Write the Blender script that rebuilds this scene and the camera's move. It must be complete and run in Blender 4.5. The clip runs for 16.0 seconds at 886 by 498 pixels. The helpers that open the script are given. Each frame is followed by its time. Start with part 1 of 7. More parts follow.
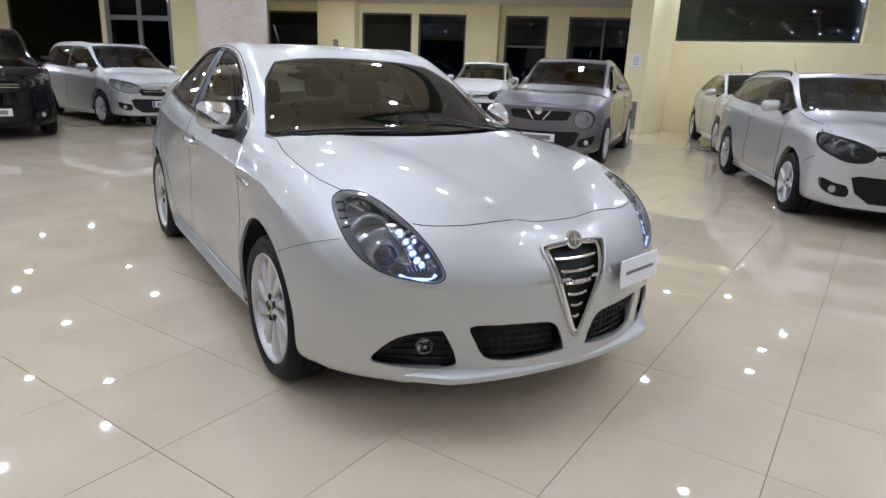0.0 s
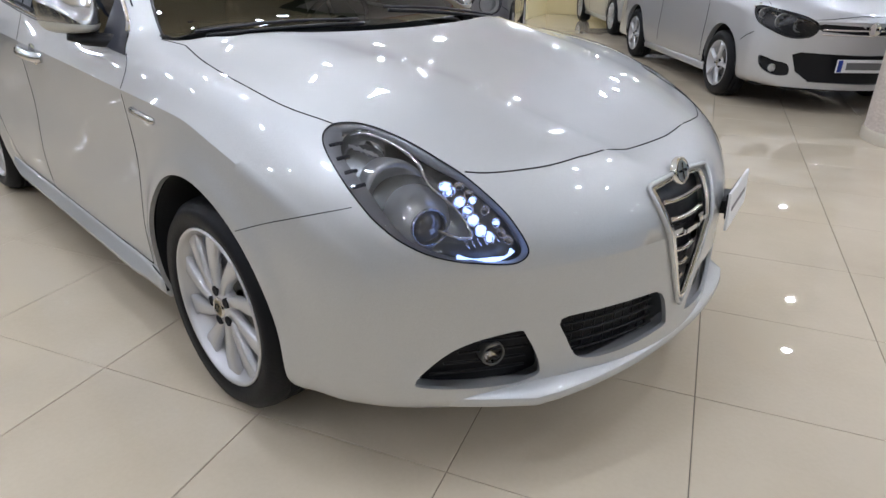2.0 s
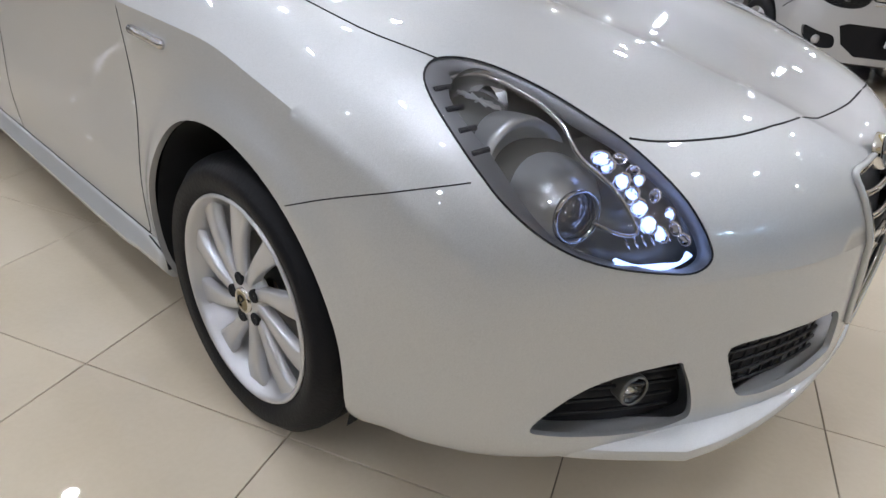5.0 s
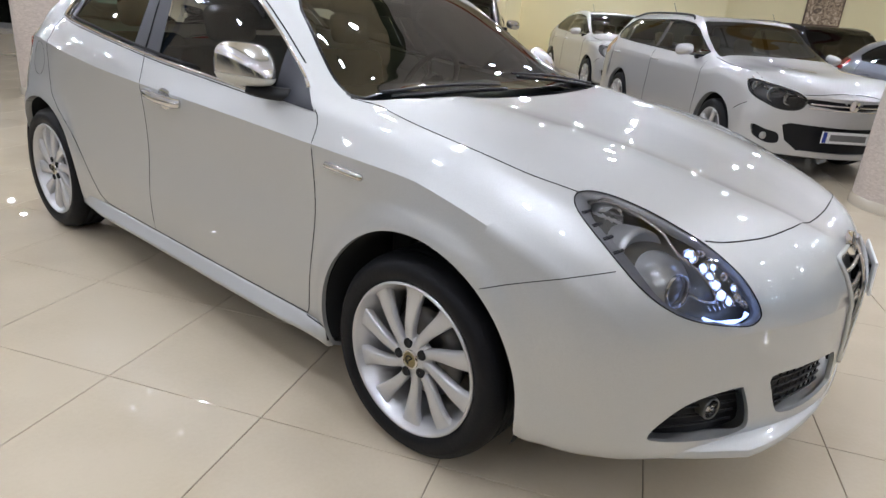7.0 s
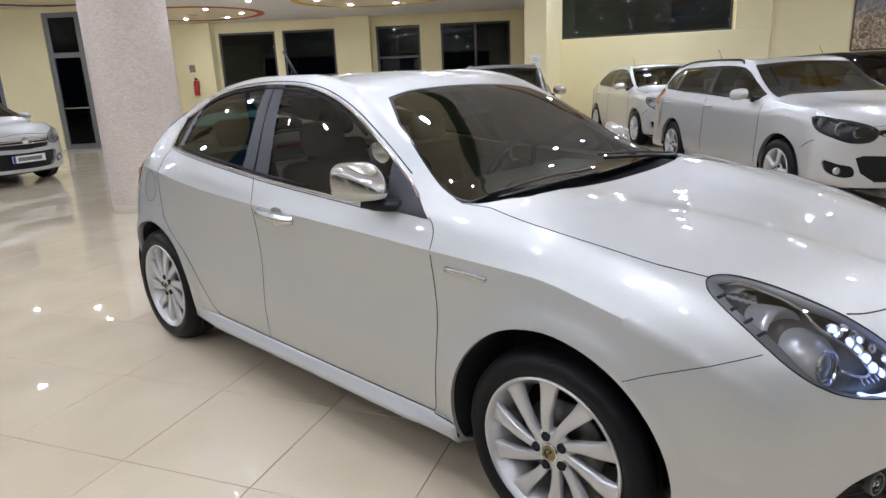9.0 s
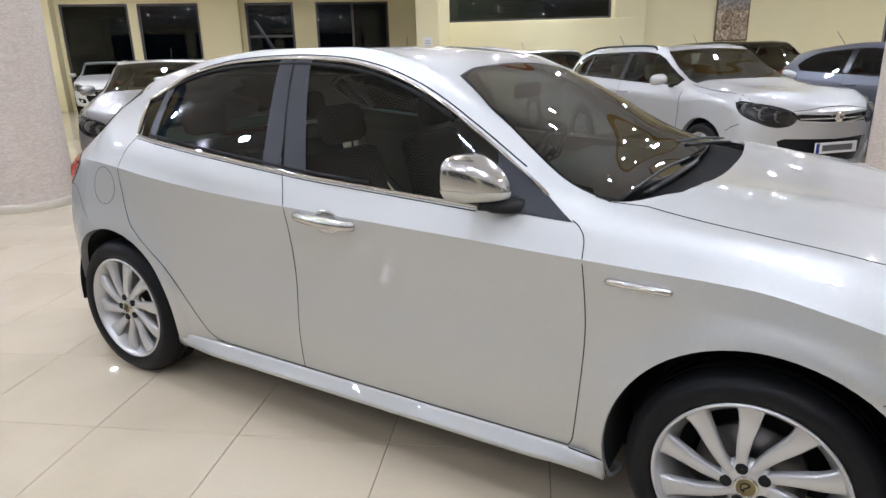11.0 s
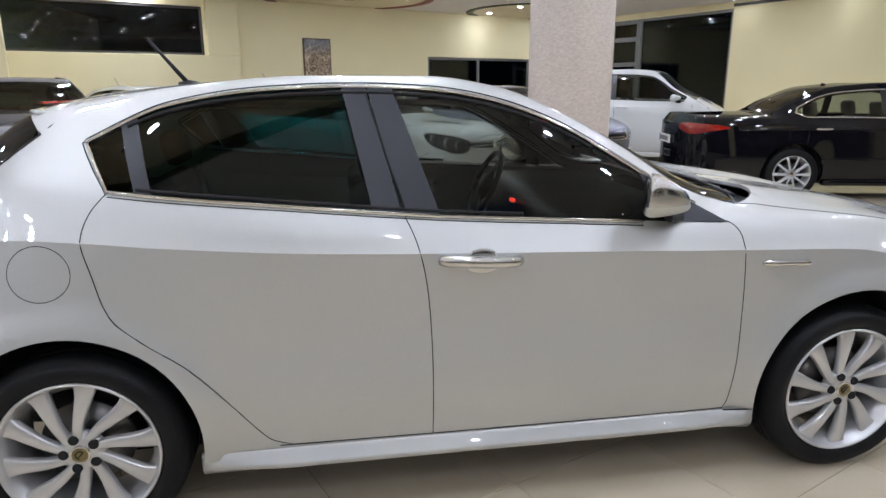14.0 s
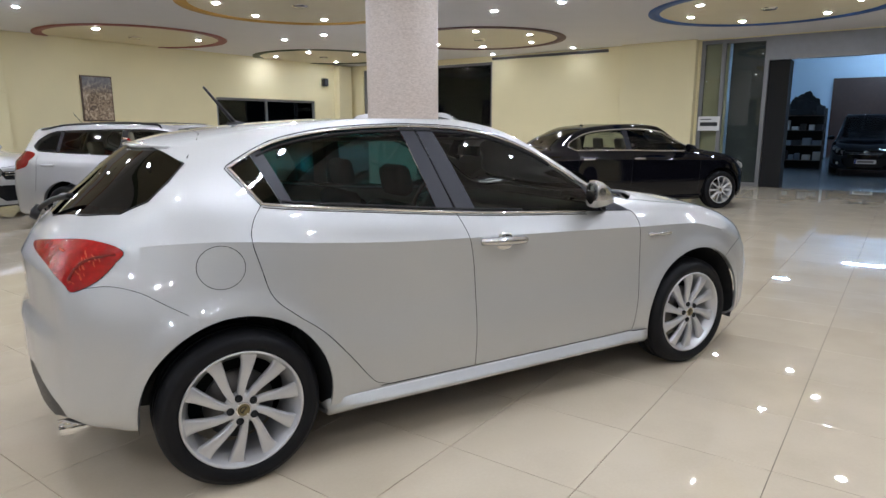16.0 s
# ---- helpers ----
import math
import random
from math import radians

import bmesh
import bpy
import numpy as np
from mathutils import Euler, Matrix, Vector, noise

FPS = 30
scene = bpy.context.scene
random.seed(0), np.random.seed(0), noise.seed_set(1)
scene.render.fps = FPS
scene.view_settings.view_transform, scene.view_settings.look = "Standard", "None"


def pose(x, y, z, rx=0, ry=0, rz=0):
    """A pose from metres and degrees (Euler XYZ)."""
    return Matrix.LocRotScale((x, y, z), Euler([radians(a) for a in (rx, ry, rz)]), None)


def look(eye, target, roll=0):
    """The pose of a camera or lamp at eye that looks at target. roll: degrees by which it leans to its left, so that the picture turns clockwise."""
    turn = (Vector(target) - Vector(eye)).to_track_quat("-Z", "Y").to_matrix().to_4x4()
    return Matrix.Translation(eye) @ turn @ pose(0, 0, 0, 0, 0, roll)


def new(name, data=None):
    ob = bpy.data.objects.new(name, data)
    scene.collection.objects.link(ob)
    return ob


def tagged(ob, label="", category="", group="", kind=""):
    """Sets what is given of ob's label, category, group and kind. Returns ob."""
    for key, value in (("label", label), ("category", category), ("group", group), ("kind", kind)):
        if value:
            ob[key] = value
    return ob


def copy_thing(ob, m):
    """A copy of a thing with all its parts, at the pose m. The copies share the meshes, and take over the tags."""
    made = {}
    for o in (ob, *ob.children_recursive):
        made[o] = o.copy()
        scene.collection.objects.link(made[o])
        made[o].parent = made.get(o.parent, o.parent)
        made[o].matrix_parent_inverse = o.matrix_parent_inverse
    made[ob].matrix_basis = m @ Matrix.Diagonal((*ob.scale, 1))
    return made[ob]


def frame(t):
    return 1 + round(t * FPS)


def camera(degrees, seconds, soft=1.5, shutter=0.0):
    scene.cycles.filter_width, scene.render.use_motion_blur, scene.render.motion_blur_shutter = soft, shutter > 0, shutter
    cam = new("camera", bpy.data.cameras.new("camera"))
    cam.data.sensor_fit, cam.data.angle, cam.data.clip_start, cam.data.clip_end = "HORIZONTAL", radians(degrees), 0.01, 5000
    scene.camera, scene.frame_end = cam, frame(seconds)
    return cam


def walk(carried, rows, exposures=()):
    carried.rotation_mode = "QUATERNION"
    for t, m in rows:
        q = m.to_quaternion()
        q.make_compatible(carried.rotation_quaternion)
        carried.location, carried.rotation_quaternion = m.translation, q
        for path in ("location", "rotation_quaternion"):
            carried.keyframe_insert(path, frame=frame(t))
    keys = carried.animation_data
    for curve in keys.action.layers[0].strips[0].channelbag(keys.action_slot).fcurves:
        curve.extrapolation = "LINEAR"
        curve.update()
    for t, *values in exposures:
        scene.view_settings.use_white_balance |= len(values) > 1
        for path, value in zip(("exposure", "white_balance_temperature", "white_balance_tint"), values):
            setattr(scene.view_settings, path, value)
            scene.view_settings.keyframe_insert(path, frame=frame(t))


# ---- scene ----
from mathutils.bvhtree import BVHTree

# ---------------------------------------------------------------- camera
cam = camera(69.5, 16.0)
PATH = [
    (0, (2.589, -1.64, 1.364), (0.974, -0.599, 0.811), 2.4),
    (0.5, (2.393, -1.766, 1.349), (0.889, -0.574, 0.786), 2.6),
    (1, (2.121, -1.716, 1.313), (0.649, -0.518, 0.681), 0.8),
    (1.5, (1.88, -1.632, 1.294), (0.459, -0.405, 0.607), 0.4),
    (2, (1.601, -1.538, 1.256), (0.319, -0.252, 0.419), 1.0),
    (2.5, (1.363, -1.35, 1.199), (0.166, -0.07, 0.234), 2.2),
    (3, (1.169, -1.145, 1.123), (-0.048, 0.074, 0.107), 2.4),
    (3.2, (1.116, -1.098, 1.104), (-0.074, 0.126, 0.062), 2.8),
    (5.3, (1.112, -1.516, 1.108), (-0.076, -0.197, 0.186), 5.5),
    (5.5, (1.071, -1.569, 1.105), (-0.112, -0.249, 0.181), 6.8),
    (6, (0.911, -1.676, 1.123), (-0.26, -0.324, 0.23), 4.8),
    (6.5, (0.919, -1.807, 1.184), (-0.228, -0.399, 0.346), 4.3),
    (7, (1.104, -2.102, 1.301), (-0.069, -0.645, 0.594), 4.9),
    (7.5, (1.26, -2.283, 1.387), (-0.015, -0.869, 0.774), 3.9),
    (8, (1.277, -2.338, 1.415), (-0.046, -0.944, 0.864), 0.7),
    (8.5, (1.186, -2.34, 1.419), (-0.134, -0.931, 0.895), 0.1),
    (9, (0.976, -2.269, 1.422), (-0.368, -0.883, 0.898), -2.5),
    (9.2, (0.9, -2.244, 1.424), (-0.44, -0.853, 0.904), -2.3),
    (11.3, (-0.074, -2.529, 1.416), (-0.979, -0.846, 0.825), -1.6),
    (11.5, (-0.183, -2.578, 1.415), (-1.019, -0.861, 0.821), -1.8),
    (12, (-0.472, -2.697, 1.414), (-1.057, -0.883, 0.808), -2.4),
    (12.5, (-0.808, -2.684, 1.417), (-1.224, -0.818, 0.83), -3.2),
    (13, (-1.157, -2.727, 1.404), (-1.36, -0.815, 0.852), -0.9),
    (13.5, (-1.49, -2.759, 1.412), (-1.462, -0.843, 0.837), -1.9),
    (14, (-1.801, -2.767, 1.413), (-1.493, -0.853, 0.922), -0.2),
    (14.5, (-2.109, -2.906, 1.417), (-1.577, -1.022, 1.008), -0.1),
    (15, (-2.43, -3.062, 1.425), (-1.738, -1.23, 1.02), -0.8),
    (15.5, (-2.768, -3.124, 1.417), (-1.911, -1.36, 1.023), -0.8),
    (16, (-3.153, -3.287, 1.414), (-2.151, -1.598, 1.038), -0.1),
]
EXPOSURES = [(0, -0.07, 6270, 10), (3, -0.06, 6400, 10), (5.3, 0.0, 6500, 10), (7, 0.05, 6550, 10), (9, 0.11, 6500, 10), (11.5, 0.26, 6450, 10), (13, 0.2, 6450, 10), (14, 0.03, 6450, 10), (16, -0.01, 6500, 10)]
walk(cam, [(t, look(eye, target, roll)) for t, eye, target, roll in PATH], EXPOSURES)

# ---------------------------------------------------------------- plan
# The showroom stands askew to the silver hatchback, whose axes are the world's:
# u runs along the long wall, v towards it.
ASKEW = radians(23.5)
UX, UY = math.cos(ASKEW), math.sin(ASKEW)
WALL_A, WALL_D = 14.2, 12.45      # long wall (v), glazed end wall (u)
BACK_V, BACK_U = -9.0, -27.0      # walls behind and far beyond
CEIL = 3.45
TILE = 0.606


def uv(u, v, z=0.0):
    return Vector((u * UX - v * UY, u * UY + v * UX, z))


ROOM = Matrix.Rotation(ASKEW, 4, "Z")

# ---------------------------------------------------------------- world (night outside)
world = bpy.data.worlds.new("night")
scene.world = world
world.use_nodes = True
world.node_tree.nodes["Background"].inputs[0].default_value = (0.006, 0.008, 0.012, 1)
world.node_tree.nodes["Background"].inputs[1].default_value = 1.0
scene.view_settings.exposure = 0.0
SPOT_POWER = 440.0
SPOT_COLOUR = (0.81, 0.885, 1.065)


# ---------------------------------------------------------------- materials
def material(name):
    m = bpy.data.materials.new(name)
    m.use_nodes = True
    return m, m.node_tree.nodes, m.node_tree.links, m.node_tree.nodes["Principled BSDF"]


def simple(name, colour, rough=0.5, metal=0.0, coat=0.0, spec=0.5, vary=0.0, scale=8.0, bump=0.0, bump_scale=60.0, rough_vary=0.0):
    """A painted, plastic or metal surface with grain and wear at two scales."""
    m, n, l, b = material(name)
    b.inputs["Base Color"].default_value = (*colour, 1)
    b.inputs["Roughness"].default_value = rough
    b.inputs["Metallic"].default_value = metal
    b.inputs["Coat Weight"].default_value = coat
    b.inputs["Coat Roughness"].default_value = 0.02
    b.inputs["Specular IOR Level"].default_value = spec
    geo = n.new("ShaderNodeTexCoord")
    if vary or rough_vary:
        t1 = n.new("ShaderNodeTexNoise")
        t1.inputs["Scale"].default_value = scale
        t1.inputs["Detail"].default_value = 6
        l.new(geo.outputs["Object"], t1.inputs["Vector"])
    if vary:
        mix = n.new("ShaderNodeMix")
        mix.data_type = "RGBA"
        mix.inputs[6].default_value = (*[c * (1 - vary) for c in colour], 1)
        mix.inputs[7].default_value = (*[min(1, c * (1 + vary)) for c in colour], 1)
        l.new(t1.outputs["Fac"], mix.inputs[0])
        l.new(mix.outputs[2], b.inputs["Base Color"])
    if rough_vary:
        r = n.new("ShaderNodeMapRange")
        r.inputs["To Min"].default_value = max(0.0, rough - rough_vary)
        r.inputs["To Max"].default_value = rough + rough_vary
        l.new(t1.outputs["Fac"], r.inputs["Value"])
        l.new(r.outputs[0], b.inputs["Roughness"])
    if bump:
        t2 = n.new("ShaderNodeTexNoise")
        t2.inputs["Scale"].default_value = bump_scale
        t2.inputs["Detail"].default_value = 4
        l.new(geo.outputs["Object"], t2.inputs["Vector"])
        bp = n.new("ShaderNodeBump")
        bp.inputs["Strength"].default_value = bump
        bp.inputs["Distance"].default_value = 0.01
        l.new(t2.outputs["Fac"], bp.inputs["Height"])
        l.new(bp.outputs[0], b.inputs["Normal"])
    return m


def car_paint(name, colour, metal=0.75, rough=0.38, flake=0.12, spec=0.5, coat=1.0):
    """Metallic base with fine flakes under a clear coat."""
    m, n, l, b = material(name)
    b.inputs["Metallic"].default_value = metal
    b.inputs["Roughness"].default_value = rough
    b.inputs["Specular IOR Level"].default_value = spec
    b.inputs["Coat Weight"].default_value = coat
    b.inputs["Coat Roughness"].default_value = 0.008
    b.inputs["Coat IOR"].default_value = 1.65
    geo = n.new("ShaderNodeTexCoord")
    t = n.new("ShaderNodeTexNoise")
    t.inputs["Scale"].default_value = 900
    t.inputs["Detail"].default_value = 1
    l.new(geo.outputs["Object"], t.inputs["Vector"])
    mix = n.new("ShaderNodeMix")
    mix.data_type = "RGBA"
    mix.inputs[6].default_value = (*[c * (1 - flake) for c in colour], 1)
    mix.inputs[7].default_value = (*[min(1, c * (1 + flake)) for c in colour], 1)
    l.new(t.outputs["Fac"], mix.inputs[0])
    l.new(mix.outputs[2], b.inputs["Base Color"])
    peel = n.new("ShaderNodeTexNoise")
    peel.inputs["Scale"].default_value = 55
    peel.inputs["Detail"].default_value = 2
    l.new(geo.outputs["Object"], peel.inputs["Vector"])
    bp = n.new("ShaderNodeBump")
    bp.inputs["Strength"].default_value = 0.05
    bp.inputs["Distance"].default_value = 0.002
    l.new(peel.outputs["Fac"], bp.inputs["Height"])
    l.new(bp.outputs[0], b.inputs["Coat Normal"])
    return m


def glass(name, tint, gloss=1.0, ior=1.5):
    """A thin pane: tinted see-through with a mirror-like surface."""
    m, n, l, b = material(name)
    n.remove(b)
    tr = n.new("ShaderNodeBsdfTransparent")
    tr.inputs[0].default_value = (*tint, 1)
    gl = n.new("ShaderNodeBsdfGlossy")
    gl.inputs["Roughness"].default_value = 0.01
    gl.inputs["Color"].default_value = (gloss, gloss, gloss, 1)
    fr = n.new("ShaderNodeFresnel")
    fr.inputs[0].default_value = ior
    mix = n.new("ShaderNodeMixShader")
    l.new(fr.outputs[0], mix.inputs[0])
    l.new(tr.outputs[0], mix.inputs[1])
    l.new(gl.outputs[0], mix.inputs[2])
    l.new(mix.outputs[0], n["Material Output"].inputs[0])
    return m


def glow(name, colour, strength):
    m, n, l, b = material(name)
    b.inputs["Base Color"].default_value = (*colour, 1)
    b.inputs["Emission Color"].default_value = (*colour, 1)
    b.inputs["Emission Strength"].default_value = strength
    return m


SILVER = car_paint("silver_paint", (0.555, 0.562, 0.553), metal=0.76, rough=0.52, flake=0.3)
WHITE_SILVER = car_paint("pale_silver_paint", (0.58, 0.58, 0.575), metal=0.76, rough=0.5)
GREY_PAINT = car_paint("grey_paint", (0.19, 0.185, 0.20), metal=0.9)
MID_GREY = car_paint("mid_grey_paint", (0.36, 0.36, 0.36))
BLUE_GREY = car_paint("blue_grey_paint", (0.14, 0.15, 0.185))
BLACK_PAINT = car_paint("black_paint", (0.004, 0.004, 0.006), metal=0.0, rough=0.3, spec=0.0, coat=0.6)
WHITE_PAINT = car_paint("white_paint", (0.75, 0.75, 0.73), metal=0.0, rough=0.4, flake=0.02)
CHROME = simple("chrome", (0.85, 0.85, 0.85), rough=0.05, metal=1.0)
SATIN = simple("satin_chrome", (0.72, 0.70, 0.68), rough=0.16, metal=1.0)
RUBBER = simple("tyre_rubber", (0.008, 0.008, 0.009), rough=0.5, spec=0.18, bump=0.12, bump_scale=120, vary=0.3)
ALLOY = simple("alloy_paint", (0.58, 0.58, 0.585), rough=0.32, metal=0.6, coat=0.6, vary=0.04)
STEEL = simple("brake_steel", (0.15, 0.145, 0.14), rough=0.35, metal=1.0, vary=0.2, scale=30)
BLACK_PLASTIC = simple("black_plastic", (0.008, 0.008, 0.009), rough=0.4, spec=0.3, vary=0.2, bump=0.1, bump_scale=300)
GLOSS_BLACK = simple("gloss_black_trim", (0.02, 0.021, 0.026), rough=0.22, coat=0.3)
PILLAR_BLACK = simple("satin_black_trim", (0.026, 0.027, 0.034), rough=0.42, spec=0.3, bump=0.05, bump_scale=400)
SCREEN_EDGE = simple("screen_edge_enamel", (0.006, 0.006, 0.007), rough=0.3, spec=0.15)
DARK_GAP = simple("dark_gap", (0.008, 0.008, 0.008), rough=0.9)
CLOTH = simple("seat_cloth", (0.03, 0.03, 0.032), rough=0.85, vary=0.25, scale=40, bump=0.3, bump_scale=400)
TAN_CLOTH = simple("tan_seat_cloth", (0.30, 0.24, 0.17), rough=0.85, vary=0.2, scale=40)
RED_LENS = simple("red_lens", (0.33, 0.004, 0.003), rough=0.08, spec=0.3, coat=0.5, vary=0.7, scale=45, bump=0.25, bump_scale=70)
DARK_RED = simple("dark_red_lens", (0.22, 0.006, 0.004), rough=0.1, spec=0.4, coat=0.6, vary=0.5, scale=30)
PINK_LENS = simple("pale_red_lens", (0.75, 0.10, 0.05), rough=0.1, coat=1.0)
LAMP_CHROME = simple("lamp_reflector", (0.58, 0.58, 0.565), rough=0.28, metal=0.6, vary=0.15, scale=20)
LAMP_DARK = simple("lamp_housing", (0.15, 0.15, 0.14), rough=0.3, metal=0.5, vary=0.2, scale=18)
LAMP_BORDER = simple("lamp_border_satin", (0.42, 0.42, 0.425), rough=0.38, metal=0.35, vary=0.06)
PALE_TRIM = simple("pale_satin_trim", (0.55, 0.55, 0.50), rough=0.3, metal=0.3, coat=0.3)
LENS = glass("lamp_lens", (0.93, 0.94, 0.96))
TINTED = glass("tinted_glass", (0.03, 0.037, 0.037), gloss=0.7)
TRIM_CHROME = simple("window_trim_chrome", (0.80, 0.80, 0.81), rough=0.10, metal=1.0)
SCREEN = glass("windscreen_glass", (0.33, 0.40, 0.375), gloss=1.0, ior=1.8)
FRONT_GLASS = glass("side_glass", (0.60, 0.65, 0.62), gloss=0.9)
TEAL_GLASS = glass("teal_tinted_glass", (0.06, 0.25, 0.25), gloss=0.9)
CLEAR_PANE = glass("clear_pane", (0.72, 0.76, 0.74))
PANE = glass("window_pane", (0.25, 0.29, 0.29), gloss=0.6)
PLATE_WHITE = simple("plate_white", (0.78, 0.78, 0.77), rough=0.3, vary=0.03)
INK = simple("dark_ink", (0.03, 0.03, 0.035), rough=0.5)
BLUE_BAND = simple("plate_blue", (0.02, 0.05, 0.30), rough=0.4)
LED = glow("running_light", (0.36, 0.50, 1.0), 2.8)
MIRROR_SATIN = simple("satin_silver", (0.62, 0.62, 0.615), rough=0.17, metal=0.95, coat=0.3, vary=0.06)
COWL_BLACK = simple("scuttle_black", (0.005, 0.005, 0.006), rough=0.6, spec=0.06, vary=0.3, bump=0.2, bump_scale=200)
LAMP_BLACK = simple("lamp_black", (0.03, 0.03, 0.032), rough=0.25, metal=0.3, vary=0.3, scale=18)
BRASS = simple("badge_gold", (0.26, 0.22, 0.12), rough=0.3, metal=1.0, vary=0.3, scale=80)

# ---------------------------------------------------------------- mesh helpers
def part(name, bm, mat, parent=None, label="", smooth=True):
    """One bmesh as one mesh object, under a thing or a part."""
    me = bpy.data.meshes.new(name)
    bm.normal_update()
    bm.to_mesh(me)
    bm.free()
    for m in (mat if isinstance(mat, (list, tuple)) else [mat]):
        me.materials.append(m)
    if smooth:
        me.shade_smooth()
    ob = new(name, me)
    if parent is not None:
        ob.parent = parent
    if label:
        ob["label"] = label
    return ob


def thing(name, label, category, group="", kind="", at=None):
    ob = new(name)
    if at is not None:
        ob.matrix_basis = at
    return tagged(ob, label, category, group, kind)


def add_box(bm, lo, hi, bevel=0.0, m=None):
    c = [(a + b) / 2 for a, b in zip(lo, hi)]
    d = [b - a for a, b in zip(lo, hi)]
    r = bmesh.ops.create_cube(bm, size=1.0, matrix=Matrix.Translation(c) @ Matrix.Diagonal((*d, 1)))
    vs = r["verts"]
    if bevel:
        es = list({e for v in vs for e in v.link_edges})
        g = bmesh.ops.bevel(bm, geom=es, offset=bevel, segments=2, affect="EDGES", profile=0.5)
        vs = list({v for f in g["faces"] for v in f.verts} | {v for v in vs if v.is_valid})
    if m is not None:
        bmesh.ops.transform(bm, matrix=m, verts=vs)
    return vs


def box(lo, hi, bevel=0.0, m=None):
    bm = bmesh.new()
    add_box(bm, lo, hi, bevel, m)
    return bm


def add_lathe(bm, prof, n=48, m=None, close=False):
    """Turn (radius, height) pairs round z."""
    rings = []
    for r, z in prof:
        rings.append([bm.verts.new((r * math.cos(2 * math.pi * i / n), r * math.sin(2 * math.pi * i / n), z)) for i in range(n)])
    pairs = list(zip(rings, rings[1:])) + ([(rings[-1], rings[0])] if close else [])
    for a, b in pairs:
        for i in range(n):
            j = (i + 1) % n
            bm.faces.new((a[i], a[j], b[j], b[i]))
    if m is not None:
        bmesh.ops.transform(bm, matrix=m, verts=[v for r in rings for v in r])
    return rings


def lathe(prof, n=48, m=None, close=False, cap=False):
    bm = bmesh.new()
    rings = add_lathe(bm, prof, n, m, close)
    if cap:
        bm.faces.new(rings[0][::-1])
        bm.faces.new(rings[-1])
    bmesh.ops.recalc_face_normals(bm, faces=bm.faces[:])
    return bm


def add_tube(bm, pts, r, n=8, closed=False, flat=1.0):
    """A round bar along a line of points; flat squeezes it."""
    pts = [Vector(p) for p in pts]
    N = len(pts)
    rings = []
    up = None
    for i, p in enumerate(pts):
        a = pts[(i - 1) % N] if (closed or i > 0) else p
        b = pts[(i + 1) % N] if (closed or i < N - 1) else p
        d = (b - a).normalized()
        if up is None:
            up = d.orthogonal().normalized()
        up = (up - d * up.dot(d)).normalized()
        side = d.cross(up)
        rr = r[i] if isinstance(r, (list, tuple)) else r
        rings.append([bm.verts.new(p + up * rr * flat * math.cos(2 * math.pi * k / n) + side * rr * math.sin(2 * math.pi * k / n)) for k in range(n)])
    for i in range(N if closed else N - 1):
        A, B = rings[i], rings[(i + 1) % N]
        for k in range(n):
            j = (k + 1) % n
            bm.faces.new((A[k], A[j], B[j], B[k]))
    if not closed:
        bm.faces.new(rings[0][::-1])
        bm.faces.new(rings[-1])


def tube(pts, r, n=8, closed=False, flat=1.0):
    bm = bmesh.new()
    add_tube(bm, pts, r, n, closed, flat)
    bmesh.ops.recalc_face_normals(bm, faces=bm.faces[:])
    return bm


def prism(poly, a, b, m=None, bevel=0.0):
    """A flat outline in x, y drawn out from z = a to z = b."""
    bm = bmesh.new()
    lo = [bm.verts.new((x, y, a)) for x, y in poly]
    hi = [bm.verts.new((x, y, b)) for x, y in poly]
    bm.faces.new(lo[::-1])
    top = bm.faces.new(hi)
    for i in range(len(poly)):
        j = (i + 1) % len(poly)
        bm.faces.new((lo[i], lo[j], hi[j], hi[i]))
    bmesh.ops.recalc_face_normals(bm, faces=bm.faces[:])
    if bevel:
        bmesh.ops.bevel(bm, geom=list(top.edges), offset=bevel, segments=2, affect="EDGES")
    if m is not None:
        bm.transform(m)
    return bm


def spline(pts, n=8, closed=False):
    """A smooth line through points (Catmull-Rom)."""
    P = [Vector(p) for p in pts]
    N = len(P)
    out = []
    for i in range(N if closed else N - 1):
        p0 = P[(i - 1) % N] if (closed or i) else P[0] * 2 - P[1]
        p1, p2 = P[i], P[(i + 1) % N]
        p3 = P[(i + 2) % N] if (closed or i + 2 < N) else P[-1] * 2 - P[-2]
        for k in range(n):
            t = k / n
            out.append(0.5 * ((2 * p1) + (p2 - p0) * t + (2 * p0 - 5 * p1 + 4 * p2 - p3) * t * t + (3 * p1 - p0 - 3 * p2 + p3) * t ** 3))
    if not closed:
        out.append(P[-1].copy())
    return out


def pchip(xs, ys, q):
    """Monotone cubic through xs, ys (xs rising) at q."""
    xs, ys, q = np.asarray(xs, float), np.asarray(ys, float), np.asarray(q, float)
    h, d = np.diff(xs), np.diff(ys) / np.diff(xs)
    m = np.zeros_like(ys)
    m[0], m[-1] = d[0], d[-1]
    for i in range(1, len(xs) - 1):
        if d[i - 1] * d[i] > 0:
            w1, w2 = 2 * h[i] + h[i - 1], h[i] + 2 * h[i - 1]
            m[i] = (w1 + w2) / (w1 / d[i - 1] + w2 / d[i])
    i = np.clip(np.searchsorted(xs, q) - 1, 0, len(xs) - 2)
    t = (q - xs[i]) / h[i]
    return ((2 * t ** 3 - 3 * t ** 2 + 1) * ys[i] + (t ** 3 - 2 * t ** 2 + t) * h[i] * m[i] + (3 * t ** 2 - 2 * t ** 3) * ys[i + 1] + (t ** 3 - t ** 2) * h[i] * m[i + 1])


